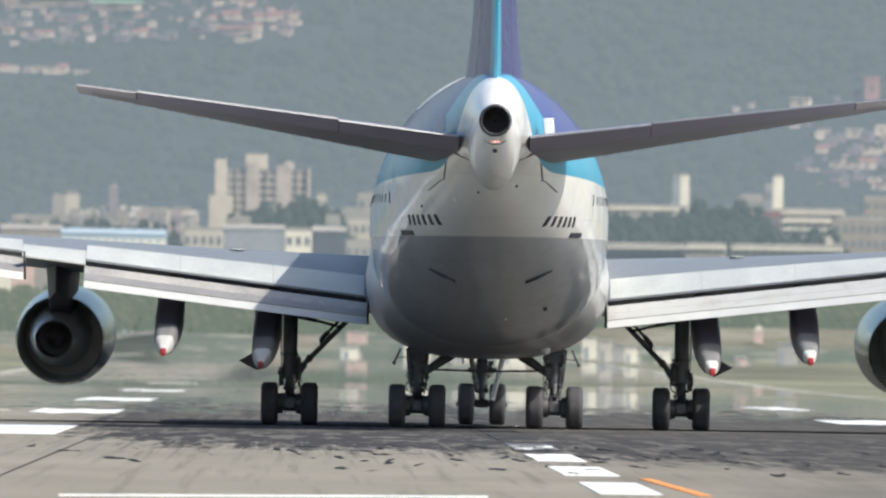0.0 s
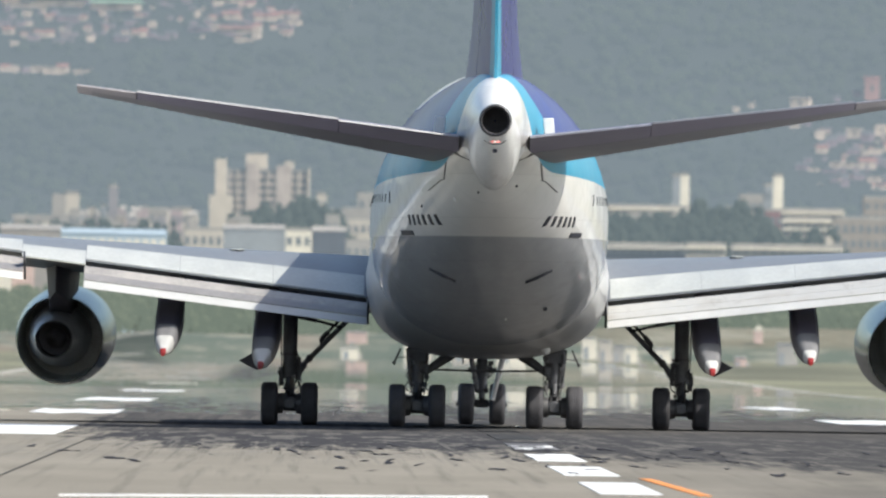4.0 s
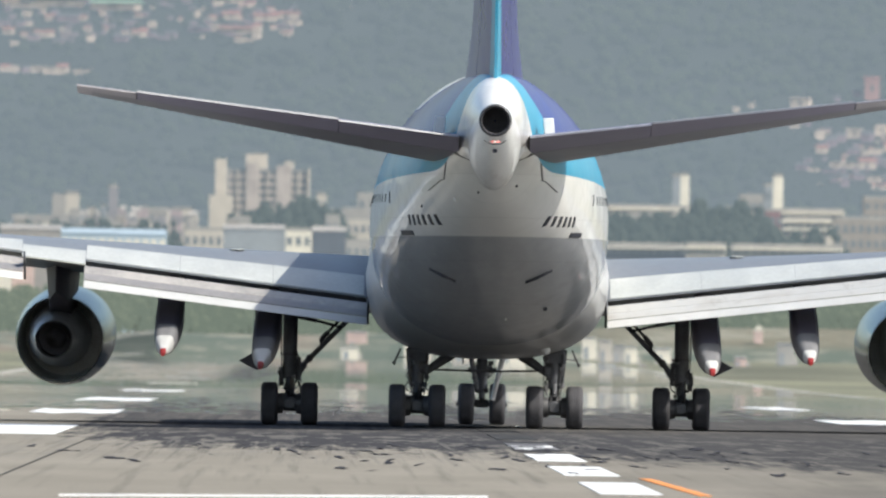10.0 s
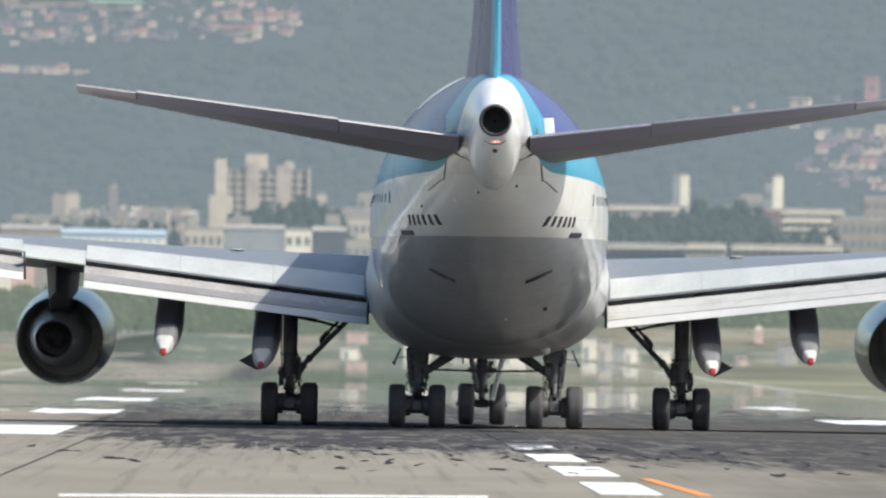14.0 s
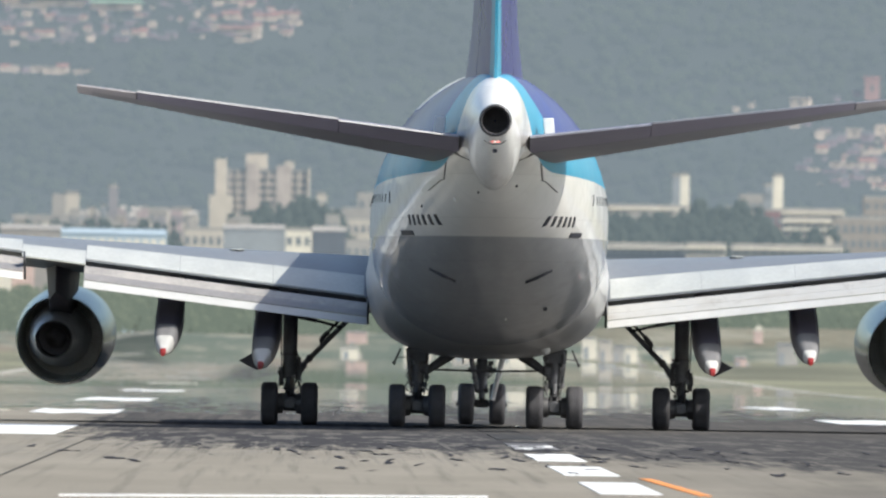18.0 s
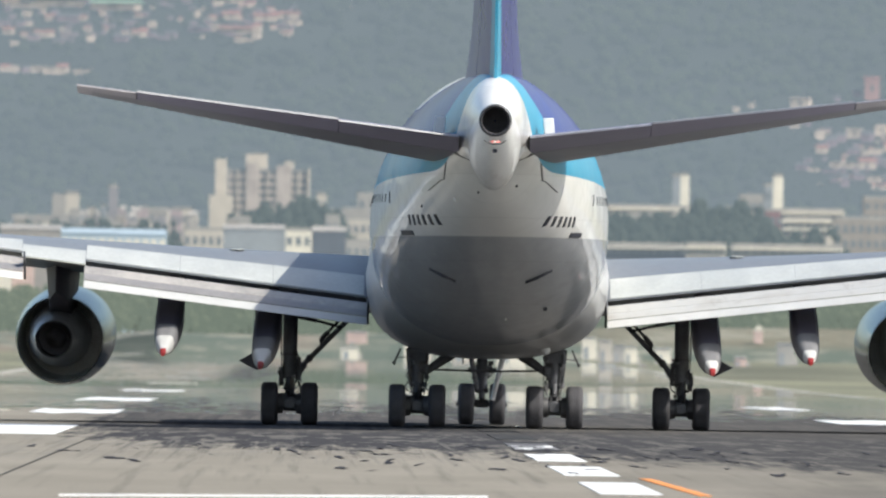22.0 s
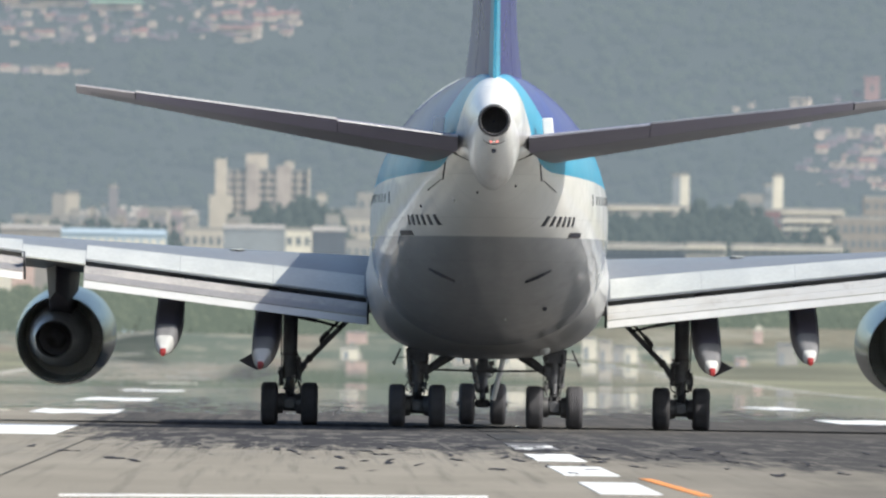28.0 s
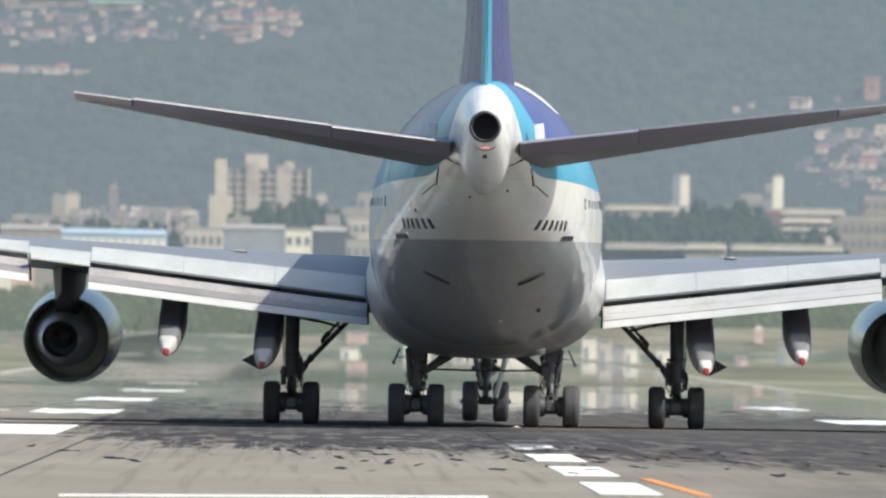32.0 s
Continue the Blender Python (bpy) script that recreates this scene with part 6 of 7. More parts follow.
hill_house(-18.2, 4571.9, 68.0, 2.0, 0.9, 3)
hill_house(-14.4, 4574.1, 68.5, 2.7, 0.7, 3)
hill_house(-11.6, 4574.7, 68.7, 2.2, 0.7, 1)
hill_house(-22.1, 4564.6, 66.1, 1.1, 0.8, 3)
hill_house(-15.4, 4560.3, 65.1, 3.3, 1.2, 0)
hill_house(-17.4, 4561.1, 65.3, 2.4, 0.9, 1)
hill_house(-18.6, 4550.7, 62.7, 2.0, 1.2, 3)
hill_house(-14.0, 4548.7, 62.2, 6.6, 1.1, 0)
hill_house(-16.4, 4547.1, 61.8, 3.3, 0.7, 1)
hill_house(-10.3, 4544.7, 61.2, 1.5, 2.1, 3)
hill_house(-10.2, 4552.2, 63.0, 1.6, 1.0, 0)
hill_house(-14.1, 4541.6, 60.4, 2.0, 0.7, 3)
hill_house(-11.9, 4542.7, 60.7, 2.2, 0.6, 3)
hill_house(-8.7, 4559.8, 64.9, 4.4, 1.1, 0)
hill_house(-4.8, 4561.9, 65.5, 5.1, 1.0, 2)
hill_house(-2.9, 4556.4, 64.1, 2.7, 1.0, 3)
hill_house(-5.6, 4554.3, 63.6, 1.6, 0.7, 1)
hill_house(-22.0, 4550.5, 62.6, 3.3, 0.7, 1)
hill_house(4.6, 4567.2, 66.8, 2.9, 0.7, 1)
hill_house(7.0, 4571.1, 67.8, 2.4, 0.8, 1)
hill_house(-59.3, 4514.7, 53.7, 2.0, 1.0, 0)
hill_house(-57.3, 4514.8, 53.7, 1.8, 1.1, 3)
hill_house(-55.2, 4514.0, 53.5, 1.3, 1.0, 1)
hill_house(-52.9, 4514.6, 53.7, 2.6, 1.1, 3)
hill_house(-50.2, 4513.4, 53.4, 3.1, 1.2, 3)
hill_house(-48.0, 4513.6, 53.4, 2.0, 1.4, 0)
hill_house(-45.8, 4513.7, 53.4, 1.8, 0.7, 3)
hill_house(-43.7, 4514.3, 53.6, 2.9, 0.7, 3)
hill_house(-28.7, 4506.5, 51.6, 1.5, 1.0, 3)
hill_house(-29.8, 4504.6, 51.1, 1.1, 0.7, 1)
hill_house(-27.5, 4505.2, 51.3, 1.3, 0.8, 1)
hill_house(-59.1, 4571.2, 67.8, 3.3, 0.7, 0)
hill_house(-44.4, 4572.2, 68.0, 2.7, 0.8, 1)
hill_house(-24.4, 4573.4, 68.4, 1.8, 0.7, 1)
hill_house(82.8, 4490.5, 47.6, 1.3, 1.0, 3)
hill_house(85.8, 4494.3, 48.6, 1.1, 0.9, 3)
hill_house(95.4, 4494.0, 48.5, 3.7, 2.0, 3)
hill_house(93.8, 4478.9, 44.7, 2.0, 0.8, 3)
hill_house(96.3, 4480.4, 45.1, 1.7, 0.7, 1)
hill_house(102.6, 4500.0, 50.0, 1.1, 0.9, 1)
hill_house(109.3, 4502.2, 50.5, 2.9, 4.2, 5)
hill_house(106.3, 4503.8, 51.0, 1.8, 1.1, 1)
hill_house(98.5, 4470.2, 42.5, 1.7, 1.5, 3)
hill_house(98.8, 4458.9, 39.7, 2.2, 1.1, 0)
hill_house(100.8, 4464.5, 41.1, 2.0, 1.3, 1)
hill_house(102.8, 4468.2, 42.0, 1.7, 1.3, 1)
hill_house(105.3, 4471.0, 42.8, 3.3, 1.7, 3)
hill_house(107.7, 4468.5, 42.1, 2.2, 1.5, 1)
hill_house(110.6, 4473.2, 43.3, 2.6, 2.0, 3)
hill_house(98.9, 4462.5, 40.6, 1.3, 0.9, 1)
hill_house(101.4, 4447.9, 37.0, 2.6, 0.9, 3)
hill_house(103.5, 4447.1, 36.8, 3.7, 1.0, 3)
hill_house(107.3, 4446.9, 36.7, 3.2, 1.5, 0)
hill_house(110.1, 4449.8, 37.4, 2.8, 1.1, 1)
hill_house(94.8, 4445.3, 36.3, 2.4, 1.0, 1)
hill_house(97.0, 4444.5, 36.1, 2.2, 0.6, 3)
hill_house(100.2, 4443.4, 35.8, 3.2, 0.6, 1)
hill_house(102.7, 4432.4, 33.1, 1.5, 1.7, 1)
hill_house(105.5, 4437.9, 34.5, 2.2, 1.0, 1)
hill_house(108.5, 4436.3, 34.1, 2.8, 1.1, 3)
hill_house(111.9, 4433.0, 33.2, 3.2, 1.5, 1)
hill_house(96.0, 4451.6, 37.9, 1.5, 0.7, 1)
hill_house(104.8, 4458.4, 39.6, 2.4, 0.9, 1)
hill_house(108.9, 4458.7, 39.7, 2.6, 1.0, 3)
hill_house(111.9, 4460.6, 40.2, 2.2, 1.3, 0)
hill_house(113.2, 4446.4, 36.6, 3.2, 1.0, 3)
hill_house(100.2, 4474.8, 43.7, 1.3, 0.8, 1)
hill_house(114.1, 4487.0, 46.7, 2.2, 1.5, 1)
hill_house(-5.7, 4550.0, 62.5, 0.8, 0.5, 3)
hill_house(-7.1, 4564.4, 66.1, 0.8, 0.6, 1)
hill_house(-35.5, 4566.8, 66.7, 1.3, 0.7, 1)
hill_house(-37.7, 4545.3, 61.3, 1.1, 0.5, 1)
hill_house(-32.5, 4548.5, 62.1, 1.5, 0.7, 0)
hill_house(-27.1, 4546.5, 61.6, 1.7, 0.6, 1)
hill_house(-43.3, 4551.8, 63.0, 1.0, 0.6, 1)
hill_house(-40.8, 4569.0, 67.2, 1.4, 0.5, 1)
hill_house(-48.2, 4544.9, 61.2, 1.6, 0.6, 1)
hill_house(-22.8, 4555.6, 63.9, 1.4, 0.6, 1)
hill_house(-48.4, 4550.0, 62.5, 1.3, 0.5, 3)
hill_house(-14.8, 4566.4, 66.6, 1.8, 0.7, 1)
hill_house(-45.9, 4555.5, 63.9, 1.2, 0.7, 1)
hill_house(-19.1, 4559.3, 64.8, 1.5, 0.8, 0)
hill_house(-20.6, 4567.9, 67.0, 1.3, 0.6, 3)
hill_house(-14.4, 4554.3, 63.6, 1.0, 0.6, 1)
hill_house(-7.9, 4564.8, 66.2, 1.6, 0.6, 1)
hill_house(-3.6, 4552.3, 63.1, 1.0, 0.7, 1)
hill_house(-19.8, 4555.7, 63.9, 1.4, 0.8, 1)
hill_house(-61.3, 4549.1, 62.3, 1.1, 0.8, 1)
hill_house(-30.9, 4568.4, 67.1, 1.0, 0.5, 3)
hill_house(-44.3, 4560.4, 65.1, 1.7, 0.7, 1)
hill_house(-39.9, 4549.4, 62.3, 0.8, 0.6, 0)
hill_house(-39.1, 4552.6, 63.2, 1.7, 0.5, 1)
hill_house(-4.3, 4558.7, 64.7, 0.8, 0.7, 1)
hill_house(-13.8, 4559.8, 64.9, 1.1, 0.7, 0)
hill_house(-17.0, 4564.9, 66.2, 1.7, 0.5, 1)
hill_house(-2.8, 4560.6, 65.1, 1.1, 0.7, 1)
hill_house(-32.1, 4549.1, 62.3, 1.1, 0.5, 1)
hill_house(-36.6, 4567.9, 67.0, 1.5, 0.6, 1)
hill_house(-45.4, 4568.3, 67.1, 1.1, 0.8, 1)
hill_house(-19.9, 4549.8, 62.5, 1.3, 0.7, 1)
hill_house(-27.4, 4559.9, 65.0, 0.9, 0.5, 1)
hill_house(-23.1, 4567.7, 66.9, 1.1, 0.6, 1)
hill_house(-62.0, 4547.9, 62.0, 1.4, 0.7, 1)
hill_house(-52.6, 4566.7, 66.7, 1.4, 0.6, 0)
hill_house(-62.3, 4567.7, 66.9, 1.5, 0.5, 1)
hill_house(-40.3, 4547.0, 61.7, 1.0, 0.6, 1)
hill_house(-59.2, 4566.1, 66.5, 1.4, 0.5, 0)
hill_house(-36.3, 4548.4, 62.1, 1.4, 0.7, 1)
hill_house(-53.1, 4562.9, 65.7, 0.8, 0.6, 1)
hill_house(-33.7, 4561.3, 65.3, 1.5, 0.5, 0)
hill_house(-8.5, 4560.5, 65.1, 1.6, 0.5, 1)
hill_house(-16.2, 4574.3, 68.6, 1.6, 0.5, 3)
hill_house(-39.6, 4559.1, 64.8, 1.0, 0.8, 1)
hill_house(-14.0, 4544.0, 61.0, 1.0, 0.5, 0)
hill_house(-55.3, 4552.9, 63.2, 1.7, 0.7, 3)
hill_house(-19.9, 4558.5, 64.6, 1.6, 0.6, 3)
hill_house(-13.3, 4569.5, 67.4, 1.7, 0.7, 0)
hill_house(-50.1, 4562.8, 65.7, 1.4, 0.7, 1)
hill_house(-62.4, 4558.0, 64.5, 1.4, 0.5, 0)
hill_house(-55.3, 4554.8, 63.7, 1.7, 0.6, 1)
hill_house(-4.5, 4547.4, 61.9, 1.4, 0.7, 0)
hill_house(-52.6, 4545.1, 61.3, 1.3, 0.7, 0)
hill_house(-59.4, 4564.5, 66.1, 1.1, 0.8, 1)
hill_house(-55.8, 4543.6, 60.9, 1.5, 0.6, 0)
hill_house(-35.5, 4554.3, 63.6, 1.5, 0.8, 1)
hill_house(-28.8, 4571.6, 67.9, 1.4, 0.6, 1)
hill_house(-50.7, 4559.5, 64.9, 1.4, 0.5, 1)
hill_house(-7.2, 4553.0, 63.2, 1.2, 0.6, 0)
hill_house(-27.5, 4570.3, 67.6, 1.2, 0.4, 1)
hill_house(-37.3, 4557.3, 64.3, 1.2, 0.5, 3)
hill_house(-5.0, 4564.2, 66.0, 1.6, 0.7, 1)
hill_house(-4.5, 4556.8, 64.2, 1.7, 0.7, 3)
hill_house(-34.7, 4555.9, 64.0, 1.6, 0.6, 1)
hill_house(-56.0, 4543.6, 60.9, 1.3, 0.5, 1)
hill_house(-7.8, 4567.7, 66.9, 1.5, 0.6, 0)
hill_house(-32.3, 4561.8, 65.5, 1.3, 0.7, 1)
hill_house(-11.7, 4570.6, 67.7, 1.5, 0.8, 0)
hill_house(-10.1, 4565.9, 66.5, 1.4, 0.8, 1)
hill_house(-12.5, 4557.4, 64.4, 1.4, 0.6, 1)
hill_house(-21.0, 4544.6, 61.2, 0.9, 0.5, 3)
hill_house(-50.9, 4569.6, 67.4, 0.9, 0.6, 3)
hill_house(-8.7, 4574.8, 68.7, 1.0, 0.5, 1)
hill_house(-47.4, 4548.0, 62.0, 1.1, 0.6, 1)
hill_house(-29.2, 4543.3, 60.8, 1.5, 0.6, 1)
hill_house(-57.0, 4568.3, 67.1, 1.6, 0.5, 0)
hill_house(-61.6, 4569.2, 67.3, 1.1, 0.5, 1)
hill_house(-56.7, 4552.2, 63.1, 1.7, 0.7, 1)
hill_house(-12.7, 4542.9, 60.7, 1.2, 0.7, 3)
hill_house(-58.4, 4558.8, 64.7, 1.4, 0.6, 1)
hill_house(-40.5, 4554.1, 63.5, 1.0, 0.5, 1)
hill_house(-47.6, 4542.2, 60.6, 0.8, 0.5, 1)
hill_house(-2.1, 4562.8, 65.7, 1.1, 0.7, 1)
hill_house(-40.9, 4562.8, 65.7, 1.4, 0.6, 0)
hill_house(-11.0, 4555.7, 63.9, 1.5, 0.6, 1)
hill_house(-14.1, 4574.1, 68.5, 1.7, 0.6, 1)
hill_house(-46.2, 4545.2, 61.3, 1.7, 0.6, 1)
hill_house(-25.4, 4558.0, 64.5, 0.8, 0.6, 0)
hill_house(-61.3, 4551.4, 62.8, 1.3, 0.7, 3)
hill_house(-4.6, 4547.7, 61.9, 1.2, 0.7, 0)
hill_house(-39.5, 4556.6, 64.2, 1.6, 0.5, 3)
hill_house(-32.5, 4546.3, 61.6, 1.2, 0.5, 1)
hill_house(-3.4, 4568.5, 67.1, 1.2, 0.5, 1)
hill_house(-18.4, 4560.5, 65.1, 1.1, 0.6, 1)
hill_house(-4.3, 4547.5, 61.9, 1.5, 0.7, 0)
hill_house(-43.8, 4550.5, 62.6, 1.4, 0.5, 0)
hill_house(-35.3, 4556.5, 64.1, 1.5, 0.6, 3)
hill_house(-44.6, 4558.1, 64.5, 1.5, 0.7, 0)
hill_house(-18.7, 4569.3, 67.3, 0.8, 0.5, 1)
hill_house(-43.4, 4548.7, 62.2, 1.3, 0.6, 3)
hill_house(-28.0, 4542.6, 60.7, 1.4, 0.5, 1)
hill_house(-46.6, 4540.6, 60.2, 1.0, 0.5, 1)
hill_house(-22.2, 4562.1, 65.5, 1.1, 0.6, 3)
hill_house(-47.3, 4552.5, 63.1, 1.4, 0.5, 1)
hill_house(-40.0, 4568.0, 67.0, 1.0, 0.5, 3)
hill_house(-18.8, 4572.3, 68.1, 1.6, 0.6, 1)
hill_house(-47.9, 4543.8, 61.0, 1.3, 0.4, 3)
hill_house(-52.6, 4563.2, 65.8, 1.1, 0.7, 3)
hill_house(-40.4, 4564.9, 66.2, 1.4, 0.5, 0)
hill_house(-4.1, 4549.1, 62.3, 1.7, 0.8, 3)
hill_house(-34.6, 4571.3, 67.8, 1.4, 0.7, 3)
hill_house(-3.1, 4569.7, 67.4, 1.0, 0.6, 1)
hill_house(-41.7, 4568.6, 67.2, 1.6, 0.6, 0)
hill_house(-11.5, 4562.4, 65.6, 1.2, 0.6, 1)
hill_house(-10.7, 4563.9, 66.0, 1.4, 0.6, 3)
hill_house(-42.3, 4544.1, 61.0, 0.9, 0.8, 1)
hill_house(-14.9, 4563.5, 65.9, 1.4, 0.7, 0)
hill_house(-36.4, 4566.3, 66.6, 1.5, 0.7, 3)
hill_house(-62.6, 4570.3, 67.6, 0.8, 0.7, 3)
hill_house(99.2, 4453.1, 38.3, 0.8, 0.6, 1)
hill_house(101.7, 4468.3, 42.1, 1.1, 0.8, 1)
hill_house(102.6, 4443.4, 35.9, 1.0, 0.8, 1)
hill_house(105.0, 4444.4, 36.1, 1.0, 0.7, 1)
hill_house(111.5, 4442.6, 35.6, 1.3, 0.5, 1)
hill_house(110.4, 4448.6, 37.1, 1.6, 0.6, 1)
hill_house(108.3, 4461.1, 40.3, 1.7, 0.5, 3)
hill_house(104.0, 4438.7, 34.7, 0.8, 0.6, 0)
hill_house(98.1, 4433.5, 33.4, 0.9, 0.4, 3)
hill_house(103.1, 4455.9, 39.0, 0.9, 0.4, 0)
hill_house(101.6, 4436.7, 34.2, 1.7, 0.5, 0)
hill_house(107.1, 4444.2, 36.1, 0.8, 0.7, 1)
hill_house(98.7, 4473.6, 43.4, 1.1, 0.7, 1)
hill_house(112.4, 4432.1, 33.0, 1.4, 0.6, 0)
hill_house(107.0, 4457.9, 39.5, 1.1, 0.7, 3)
hill_house(110.0, 4430.9, 32.7, 1.5, 0.7, 0)
hill_house(108.3, 4461.8, 40.4, 0.9, 0.5, 0)
hill_house(99.7, 4474.6, 43.7, 1.6, 0.6, 0)
hill_house(109.5, 4450.7, 37.7, 1.6, 0.7, 1)
hill_house(110.8, 4470.4, 42.6, 1.0, 0.5, 3)
hill_house(104.7, 4460.2, 40.0, 1.7, 0.5, 1)
hill_house(112.1, 4444.0, 36.0, 0.9, 0.4, 0)
hill_house(111.4, 4461.2, 40.3, 1.2, 0.8, 0)
hill_house(99.9, 4462.3, 40.6, 1.1, 0.5, 1)
hill_house(106.5, 4462.9, 40.7, 0.9, 0.5, 0)
hill_house(101.6, 4469.6, 42.4, 1.3, 0.7, 1)
hill_house(102.8, 4451.4, 37.9, 0.8, 0.6, 0)
hill_house(100.6, 4435.8, 34.0, 1.7, 0.6, 1)
hill_house(109.4, 4454.9, 38.7, 1.5, 0.6, 1)
hill_house(109.5, 4466.7, 41.7, 0.8, 0.6, 3)
hill_house(101.2, 4445.5, 36.4, 0.8, 0.8, 3)
hill_house(108.2, 4431.0, 32.8, 0.8, 0.8, 0)
hill_house(113.1, 4460.5, 40.1, 1.3, 0.8, 1)
hill_house(105.5, 4463.9, 41.0, 1.2, 0.6, 1)
hill_house(113.4, 4440.3, 35.1, 0.8, 0.5, 0)
hill_house(111.7, 4472.3, 43.1, 1.7, 0.5, 1)
tree(-11.5, 3990, -0.06, 24.2, 1)
tree(-10.2, 3990, -0.06, 23.5, 0)
tree(-9.0, 3990, -0.06, 24.3, 1)
tree(-7.7, 3990, -0.06, 23.8, 2)
tree(-6.5, 3990, -0.06, 25.8, 0)
tree(-5.2, 3990, -0.06, 25.6, 0)
tree(-3.9, 3990, -0.06, 24.9, 0)
tree(-2.7, 3990, -0.06, 25.7, 0)
tree(-1.4, 3990, -0.06, 25.3, 2)
tree(-0.1, 3990, -0.06, 25.5, 2)
tree(1.1, 3990, -0.06, 25.5, 0)
tree(2.4, 3990, -0.06, 24.1, 0)
tree(3.7, 3990, -0.06, 24.5, 2)
tree(-11.5, 3985, -0.06, 23.7, 0)
tree(-10.3, 3985, -0.06, 24.1, 2)
tree(-9.1, 3985, -0.06, 24.4, 2)
tree(-7.9, 3985, -0.06, 24.7, 0)
tree(-6.6, 3985, -0.06, 25.0, 1)
tree(-5.4, 3985, -0.06, 25.3, 2)
tree(-4.2, 3985, -0.06, 25.6, 1)
tree(-3.1, 3985, -0.06, 25.9, 2)
tree(-1.9, 3985, -0.06, 26.2, 2)
tree(-0.7, 3985, -0.06, 26.5, 0)
tree(0.3, 3985, -0.06, 26.7, 2)
tree(1.2, 3985, -0.06, 26.4, 0)
tree(2.2, 3985, -0.06, 25.7, 1)
tree(3.1, 3985, -0.06, 24.8, 1)
tree(4.1, 3985, -0.06, 23.6, 2)
tree(-9.5, 3985, -0.06, 22.9, 0)
tree(-6.1, 3985, -0.06, 23.6, 0)
tree(-2.7, 3985, -0.06, 24.2, 2)
tree(0.2, 3985, -0.06, 25.0, 1)
tree(51.1, 3867, -0.06, 22.1, 2)
tree(52.1, 3862, -0.06, 23.1, 1)
tree(53.7, 3893, -0.06, 23.2, 1)
tree(54.8, 3890, -0.06, 22.2, 0)
tree(55.8, 3881, -0.06, 23.5, 2)
tree(56.7, 3865, -0.06, 21.9, 2)
tree(58.2, 3890, -0.06, 22.7, 1)
tree(59.3, 3887, -0.06, 22.6, 0)
tree(60.6, 3900, -0.06, 22.7, 2)
tree(62.3, 3932, -0.06, 22.9, 2)
tree(62.4, 3871, -0.06, 22.7, 0)
tree(64.6, 3936, -0.06, 24.0, 0)
tree(64.8, 3876, -0.06, 22.9, 2)
tree(66.4, 3906, -0.06, 22.3, 0)
tree(68.0, 3930, -0.06, 22.9, 0)
tree(68.4, 3889, -0.06, 23.4, 1)
tree(69.2, 3871, -0.06, 22.3, 0)
tree(70.3, 3868, -0.06, 22.5, 1)
tree(72.3, 3916, -0.06, 22.9, 0)
tree(73.7, 3927, -0.06, 22.5, 0)
tree(73.8, 3876, -0.06, 23.1, 0)
tree(75.5, 3902, -0.06, 23.8, 1)
tree(75.9, 3866, -0.06, 23.0, 0)
# a taller stand of trees before the terminal
for i in range(26):
    x = 50.5 + 1.08 * i
    tree(x, 3950 + 7 * (i % 4), -0.06, lerp(x, [(50.5, 24.4), (63.5, 24.6), (67.0, 26.6), (74.5, 26.4), (78.0, 24.0)]) + 0.5 * math.sin(i * 2.3), i % 3)
tree(80.6, 3860, -0.06, 21.2, 2)
tree(81.9, 3860, -0.06, 21.6, 1)
tree(83.2, 3860, -0.06, 21.4, 2)
tree(84.5, 3860, -0.06, 21.9, 2)
tree(85.9, 3860, -0.06, 21.9, 2)
tree(-52.3, 3950, -0.06, 22.0, 1)
tree(-50.1, 3950, -0.06, 21.7, 1)
tree(-48.0, 3950, -0.06, 21.9, 1)
tree(-45.9, 3950, -0.06, 21.7, 2)
tree(-43.8, 3950, -0.06, 21.8, 2)
tree(-41.7, 3950, -0.06, 21.4, 2)
tree(-39.5, 3950, -0.06, 21.4, 1)
tree(-37.4, 3950, -0.06, 22.1, 2)
tree(-35.3, 3950, -0.06, 21.9, 2)
tree(-33.2, 3950, -0.06, 22.2, 2)
tree(-31.1, 3950, -0.06, 21.7, 1)
tree(-29.0, 3950, -0.06, 21.5, 1)
tree(-26.9, 3950, -0.06, 22.2, 2)
tree(-24.7, 3950, -0.06, 21.7, 2)
tree(-22.6, 3950, -0.06, 22.2, 0)
shrub(-41.4, 3520, 9.0, 1)
shrub(-40.3, 3524, 9.6, 2)
shrub(-39.4, 3537, 9.6, 1)
shrub(-38.3, 3545, 9.6, 0)
shrub(-36.9, 3516, 9.6, 1)
shrub(-35.8, 3516, 13.5, 1)
shrub(-34.8, 3532, 12.5, 2)
shrub(-33.8, 3540, 11.9, 2)
shrub(-32.9, 3569, 12.2, 2)
shrub(-31.3, 3511, 13.6, 2)
shrub(-30.4, 3533, 13.5, 1)
shrub(-29.4, 3555, 12.5, 0)
shrub(-28.4, 3568, 13.1, 2)
shrub(-27.2, 3560, 14.0, 2)
shrub(-26.1, 3563, 13.5, 1)
shrub(-25.0, 3568, 14.0, 0)
shrub(-23.9, 3569, 12.2, 1)
shrub(-22.5, 3521, 12.5, 2)
shrub(-21.4, 3536, 11.7, 1)
shrub(-47.9, 3500, 10.1, 0)
shrub(-46.7, 3500, 9.5, 1)
shrub(-45.6, 3500, 9.6, 1)
shrub(-44.5, 3500, 9.7, 0)
shrub(-43.4, 3500, 10.1, 0)
shrub(-42.3, 3500, 10.2, 1)
shrub(-20.8, 3530, 11.0, 2)
shrub(-19.7, 3530, 11.4, 1)
shrub(-18.5, 3530, 12.2, 1)
shrub(-17.4, 3530, 11.4, 1)
shrub(-16.3, 3530, 10.8, 2)
shrub(-15.2, 3530, 10.8, 0)
shrub(-14.1, 3530, 11.4, 2)
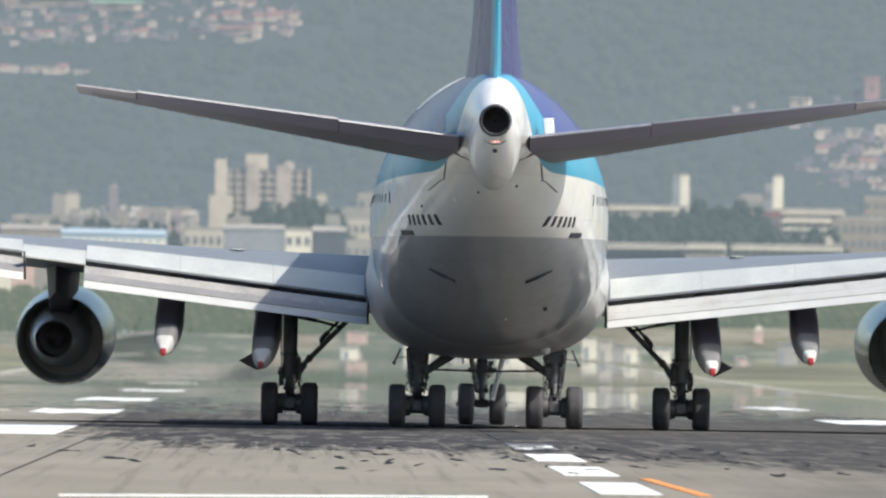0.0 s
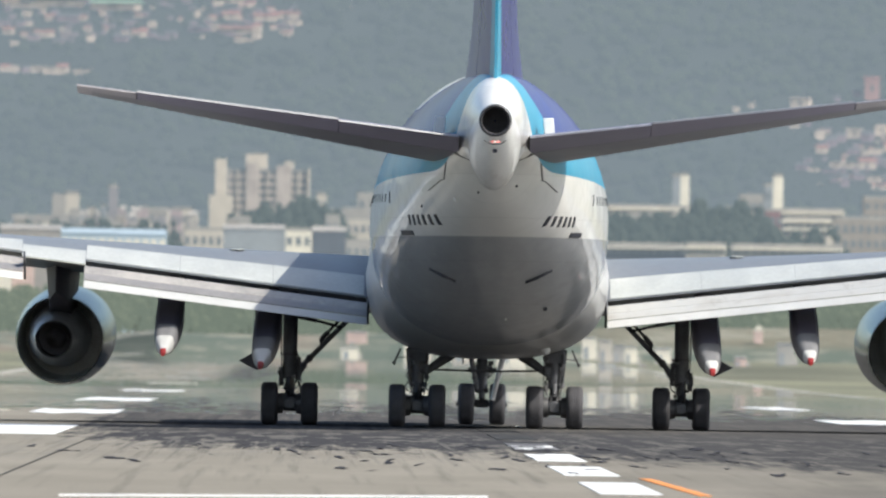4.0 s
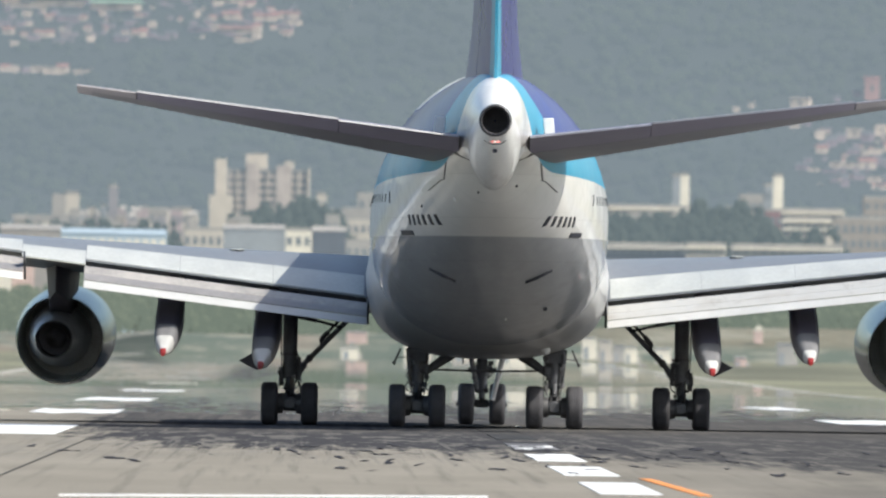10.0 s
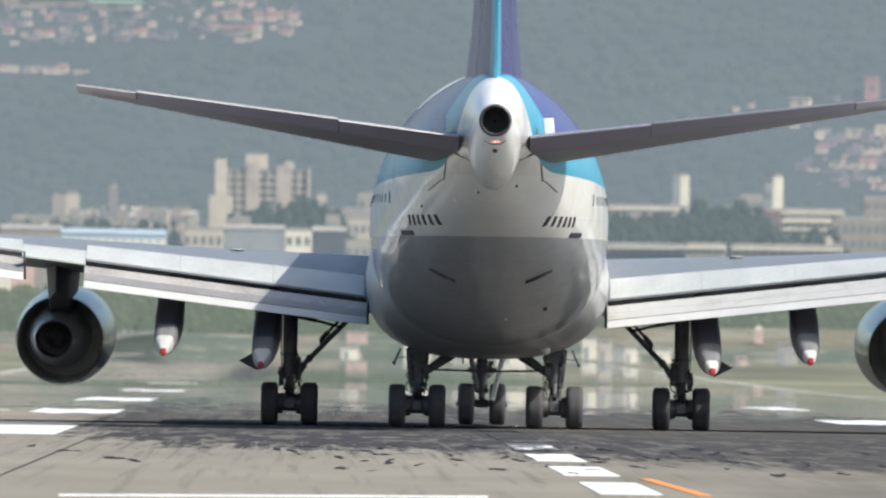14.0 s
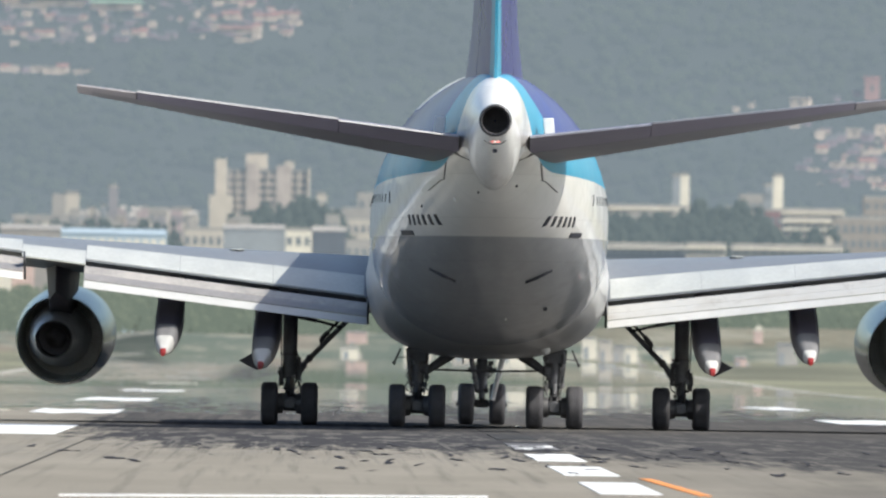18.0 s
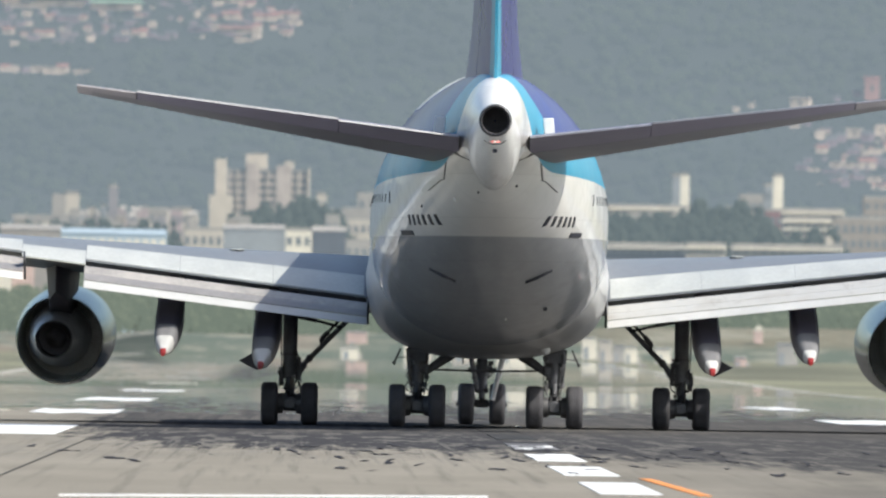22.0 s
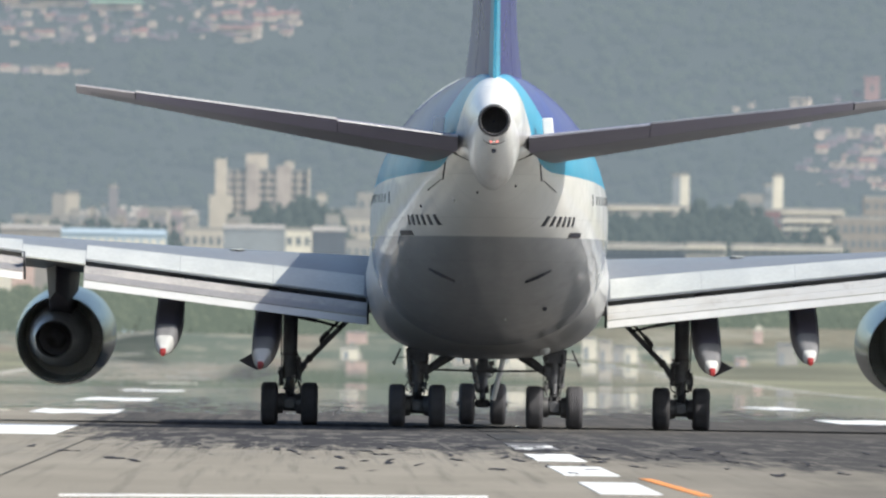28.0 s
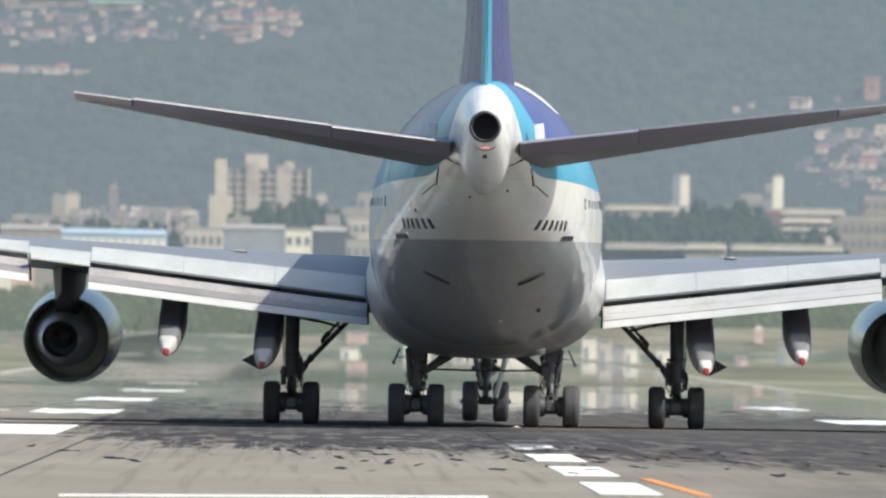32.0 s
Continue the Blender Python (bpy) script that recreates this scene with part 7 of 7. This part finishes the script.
shrub(-13.0, 3530, 11.6, 0)
shrub(-11.8, 3530, 11.7, 2)
shrub(-10.7, 3530, 12.0, 0)
shrub(-9.6, 3530, 12.1, 0)
shrub(-8.5, 3530, 11.5, 0)
shrub(-7.4, 3530, 12.4, 1)
shrub(-6.2, 3530, 10.9, 2)
shrub(-5.1, 3530, 11.0, 0)
shrub(-4.0, 3530, 11.2, 1)
shrub(-2.9, 3530, 12.6, 2)
shrub(-1.8, 3530, 11.8, 2)
shrub(-0.7, 3530, 11.7, 2)
shrub(0.5, 3530, 12.5, 0)
shrub(1.6, 3530, 10.4, 1)
shrub(2.7, 3530, 11.0, 2)
shrub(3.8, 3530, 11.6, 0)
shrub(4.9, 3530, 11.1, 2)
shrub(6.0, 3530, 12.3, 2)
shrub(7.2, 3530, 12.3, 2)
shrub(8.3, 3530, 11.6, 1)
shrub(9.4, 3530, 11.1, 1)
shrub(47.2, 3530, 11.7, 0)
shrub(49.0, 3585, 12.0, 1)
shrub(50.2, 3586, 11.7, 2)
shrub(50.7, 3543, 11.0, 0)
shrub(52.1, 3563, 12.7, 1)
shrub(53.1, 3552, 11.1, 0)
shrub(54.7, 3581, 11.2, 2)
shrub(55.6, 3568, 12.2, 0)
shrub(56.9, 3577, 11.2, 1)
shrub(58.0, 3581, 12.9, 1)
shrub(58.7, 3552, 13.0, 2)
shrub(60.3, 3581, 11.3, 1)
shrub(60.9, 3547, 12.8, 1)
shrub(62.6, 3581, 12.1, 1)
shrub(63.8, 3586, 12.0, 1)
shrub(64.8, 3579, 11.9, 2)
shrub(65.4, 3552, 12.1, 2)
shrub(66.7, 3559, 12.6, 2)
shrub(68.2, 3580, 12.4, 0)
shrub(68.5, 3534, 12.9, 2)
shrub(69.8, 3546, 11.9, 0)
shrub(70.8, 3537, 12.6, 2)
shrub(72.1, 3546, 11.7, 2)
shrub(73.9, 3578, 13.1, 2)
shrub(74.3, 3547, 12.5, 1)
shrub(75.6, 3555, 11.6, 0)
shrub(77.5, 3588, 13.0, 0)
shrub(78.3, 3575, 11.9, 0)
shrub(79.5, 3579, 13.3, 2)
shrub(80.7, 3580, 12.5, 1)
shrub(81.8, 3577, 13.0, 1)
shrub(82.4, 3553, 11.9, 1)
shrub(84.0, 3577, 12.4, 1)
shrub(85.4, 3585, 11.6, 2)
shrub(85.4, 3538, 12.0, 0)
shrub(87.3, 3571, 12.5, 1)
shrub(88.1, 3558, 13.7, 0)
shrub(89.9, 3584, 11.9, 2)
shrub(89.8, 3536, 11.7, 1)
shrub(92.1, 3582, 12.6, 0)
shrub(10.7, 3560, 11.0, 1)
shrub(12.1, 3560, 11.6, 2)
shrub(13.5, 3560, 12.1, 1)
shrub(14.9, 3560, 10.6, 2)
shrub(16.3, 3560, 10.7, 2)
shrub(17.7, 3560, 11.1, 1)
shrub(19.0, 3560, 11.6, 1)
shrub(20.4, 3560, 10.8, 1)
shrub(21.8, 3560, 10.9, 1)
shrub(23.2, 3560, 11.0, 1)
shrub(24.6, 3560, 11.3, 1)
shrub(26.0, 3560, 11.8, 1)
shrub(27.4, 3560, 11.9, 2)
shrub(28.7, 3560, 11.8, 2)
shrub(30.1, 3560, 11.8, 0)
shrub(31.5, 3560, 11.5, 1)
shrub(32.9, 3560, 12.3, 2)
shrub(34.3, 3560, 11.2, 1)
shrub(35.7, 3560, 11.9, 1)
shrub(37.1, 3560, 12.2, 0)
shrub(38.5, 3560, 12.1, 2)
shrub(39.8, 3560, 11.9, 2)
shrub(41.2, 3560, 11.8, 0)
shrub(42.6, 3560, 11.2, 1)
shrub(44.0, 3560, 12.4, 2)
shrub(45.4, 3560, 12.2, 2)


# ---- movement ----
ROLL = [(0.0, 0.0), (28.2, 0.0), (28.6, 0.15), (29.0, 0.55), (29.5, 1.5), (30.0, 3.0), (30.5, 4.7), (31.0, 6.7), (31.5, 8.9), (32.0, 11.4)]


def motions():
    """The airliner stands, then releases its brakes, rolls off and turns its nose a little to the right."""
    rows = []
    for t in [0.0, 24.0, 27.5, 28.2, 28.6, 29.0, 29.5, 30.0, 30.5, 31.0, 31.5, 32.0]:
        d = spline(t, ROLL)
        yaw = lerp(t, [(0.0, -0.20), (24.0, -0.20), (27.5, -0.24), (28.4, -0.26), (32.0, -0.56)])
        pitch = lerp(t, [(0.0, 0.0), (28.5, 0.0), (30.0, 0.03), (32.0, 0.11)])
        side = 5.08 + 0.04 * lerp(t, [(28.2, 0.0), (32.0, 1.0)])
        rows.append((t, pose(side, 650.0 + d, 0.0, pitch, 0.0, yaw)))
    walk(PLANE, rows)
    for w, x, y, z in WHEELS:
        rows = []
        for t in [0.0, 28.2] + [28.4 + 0.15 * i for i in range(24)] + [32.0]:
            rows.append((t, pose(x, y, z, -math.degrees(spline(t, ROLL) / R_TYRE))))
        walk(w, rows)


motions()
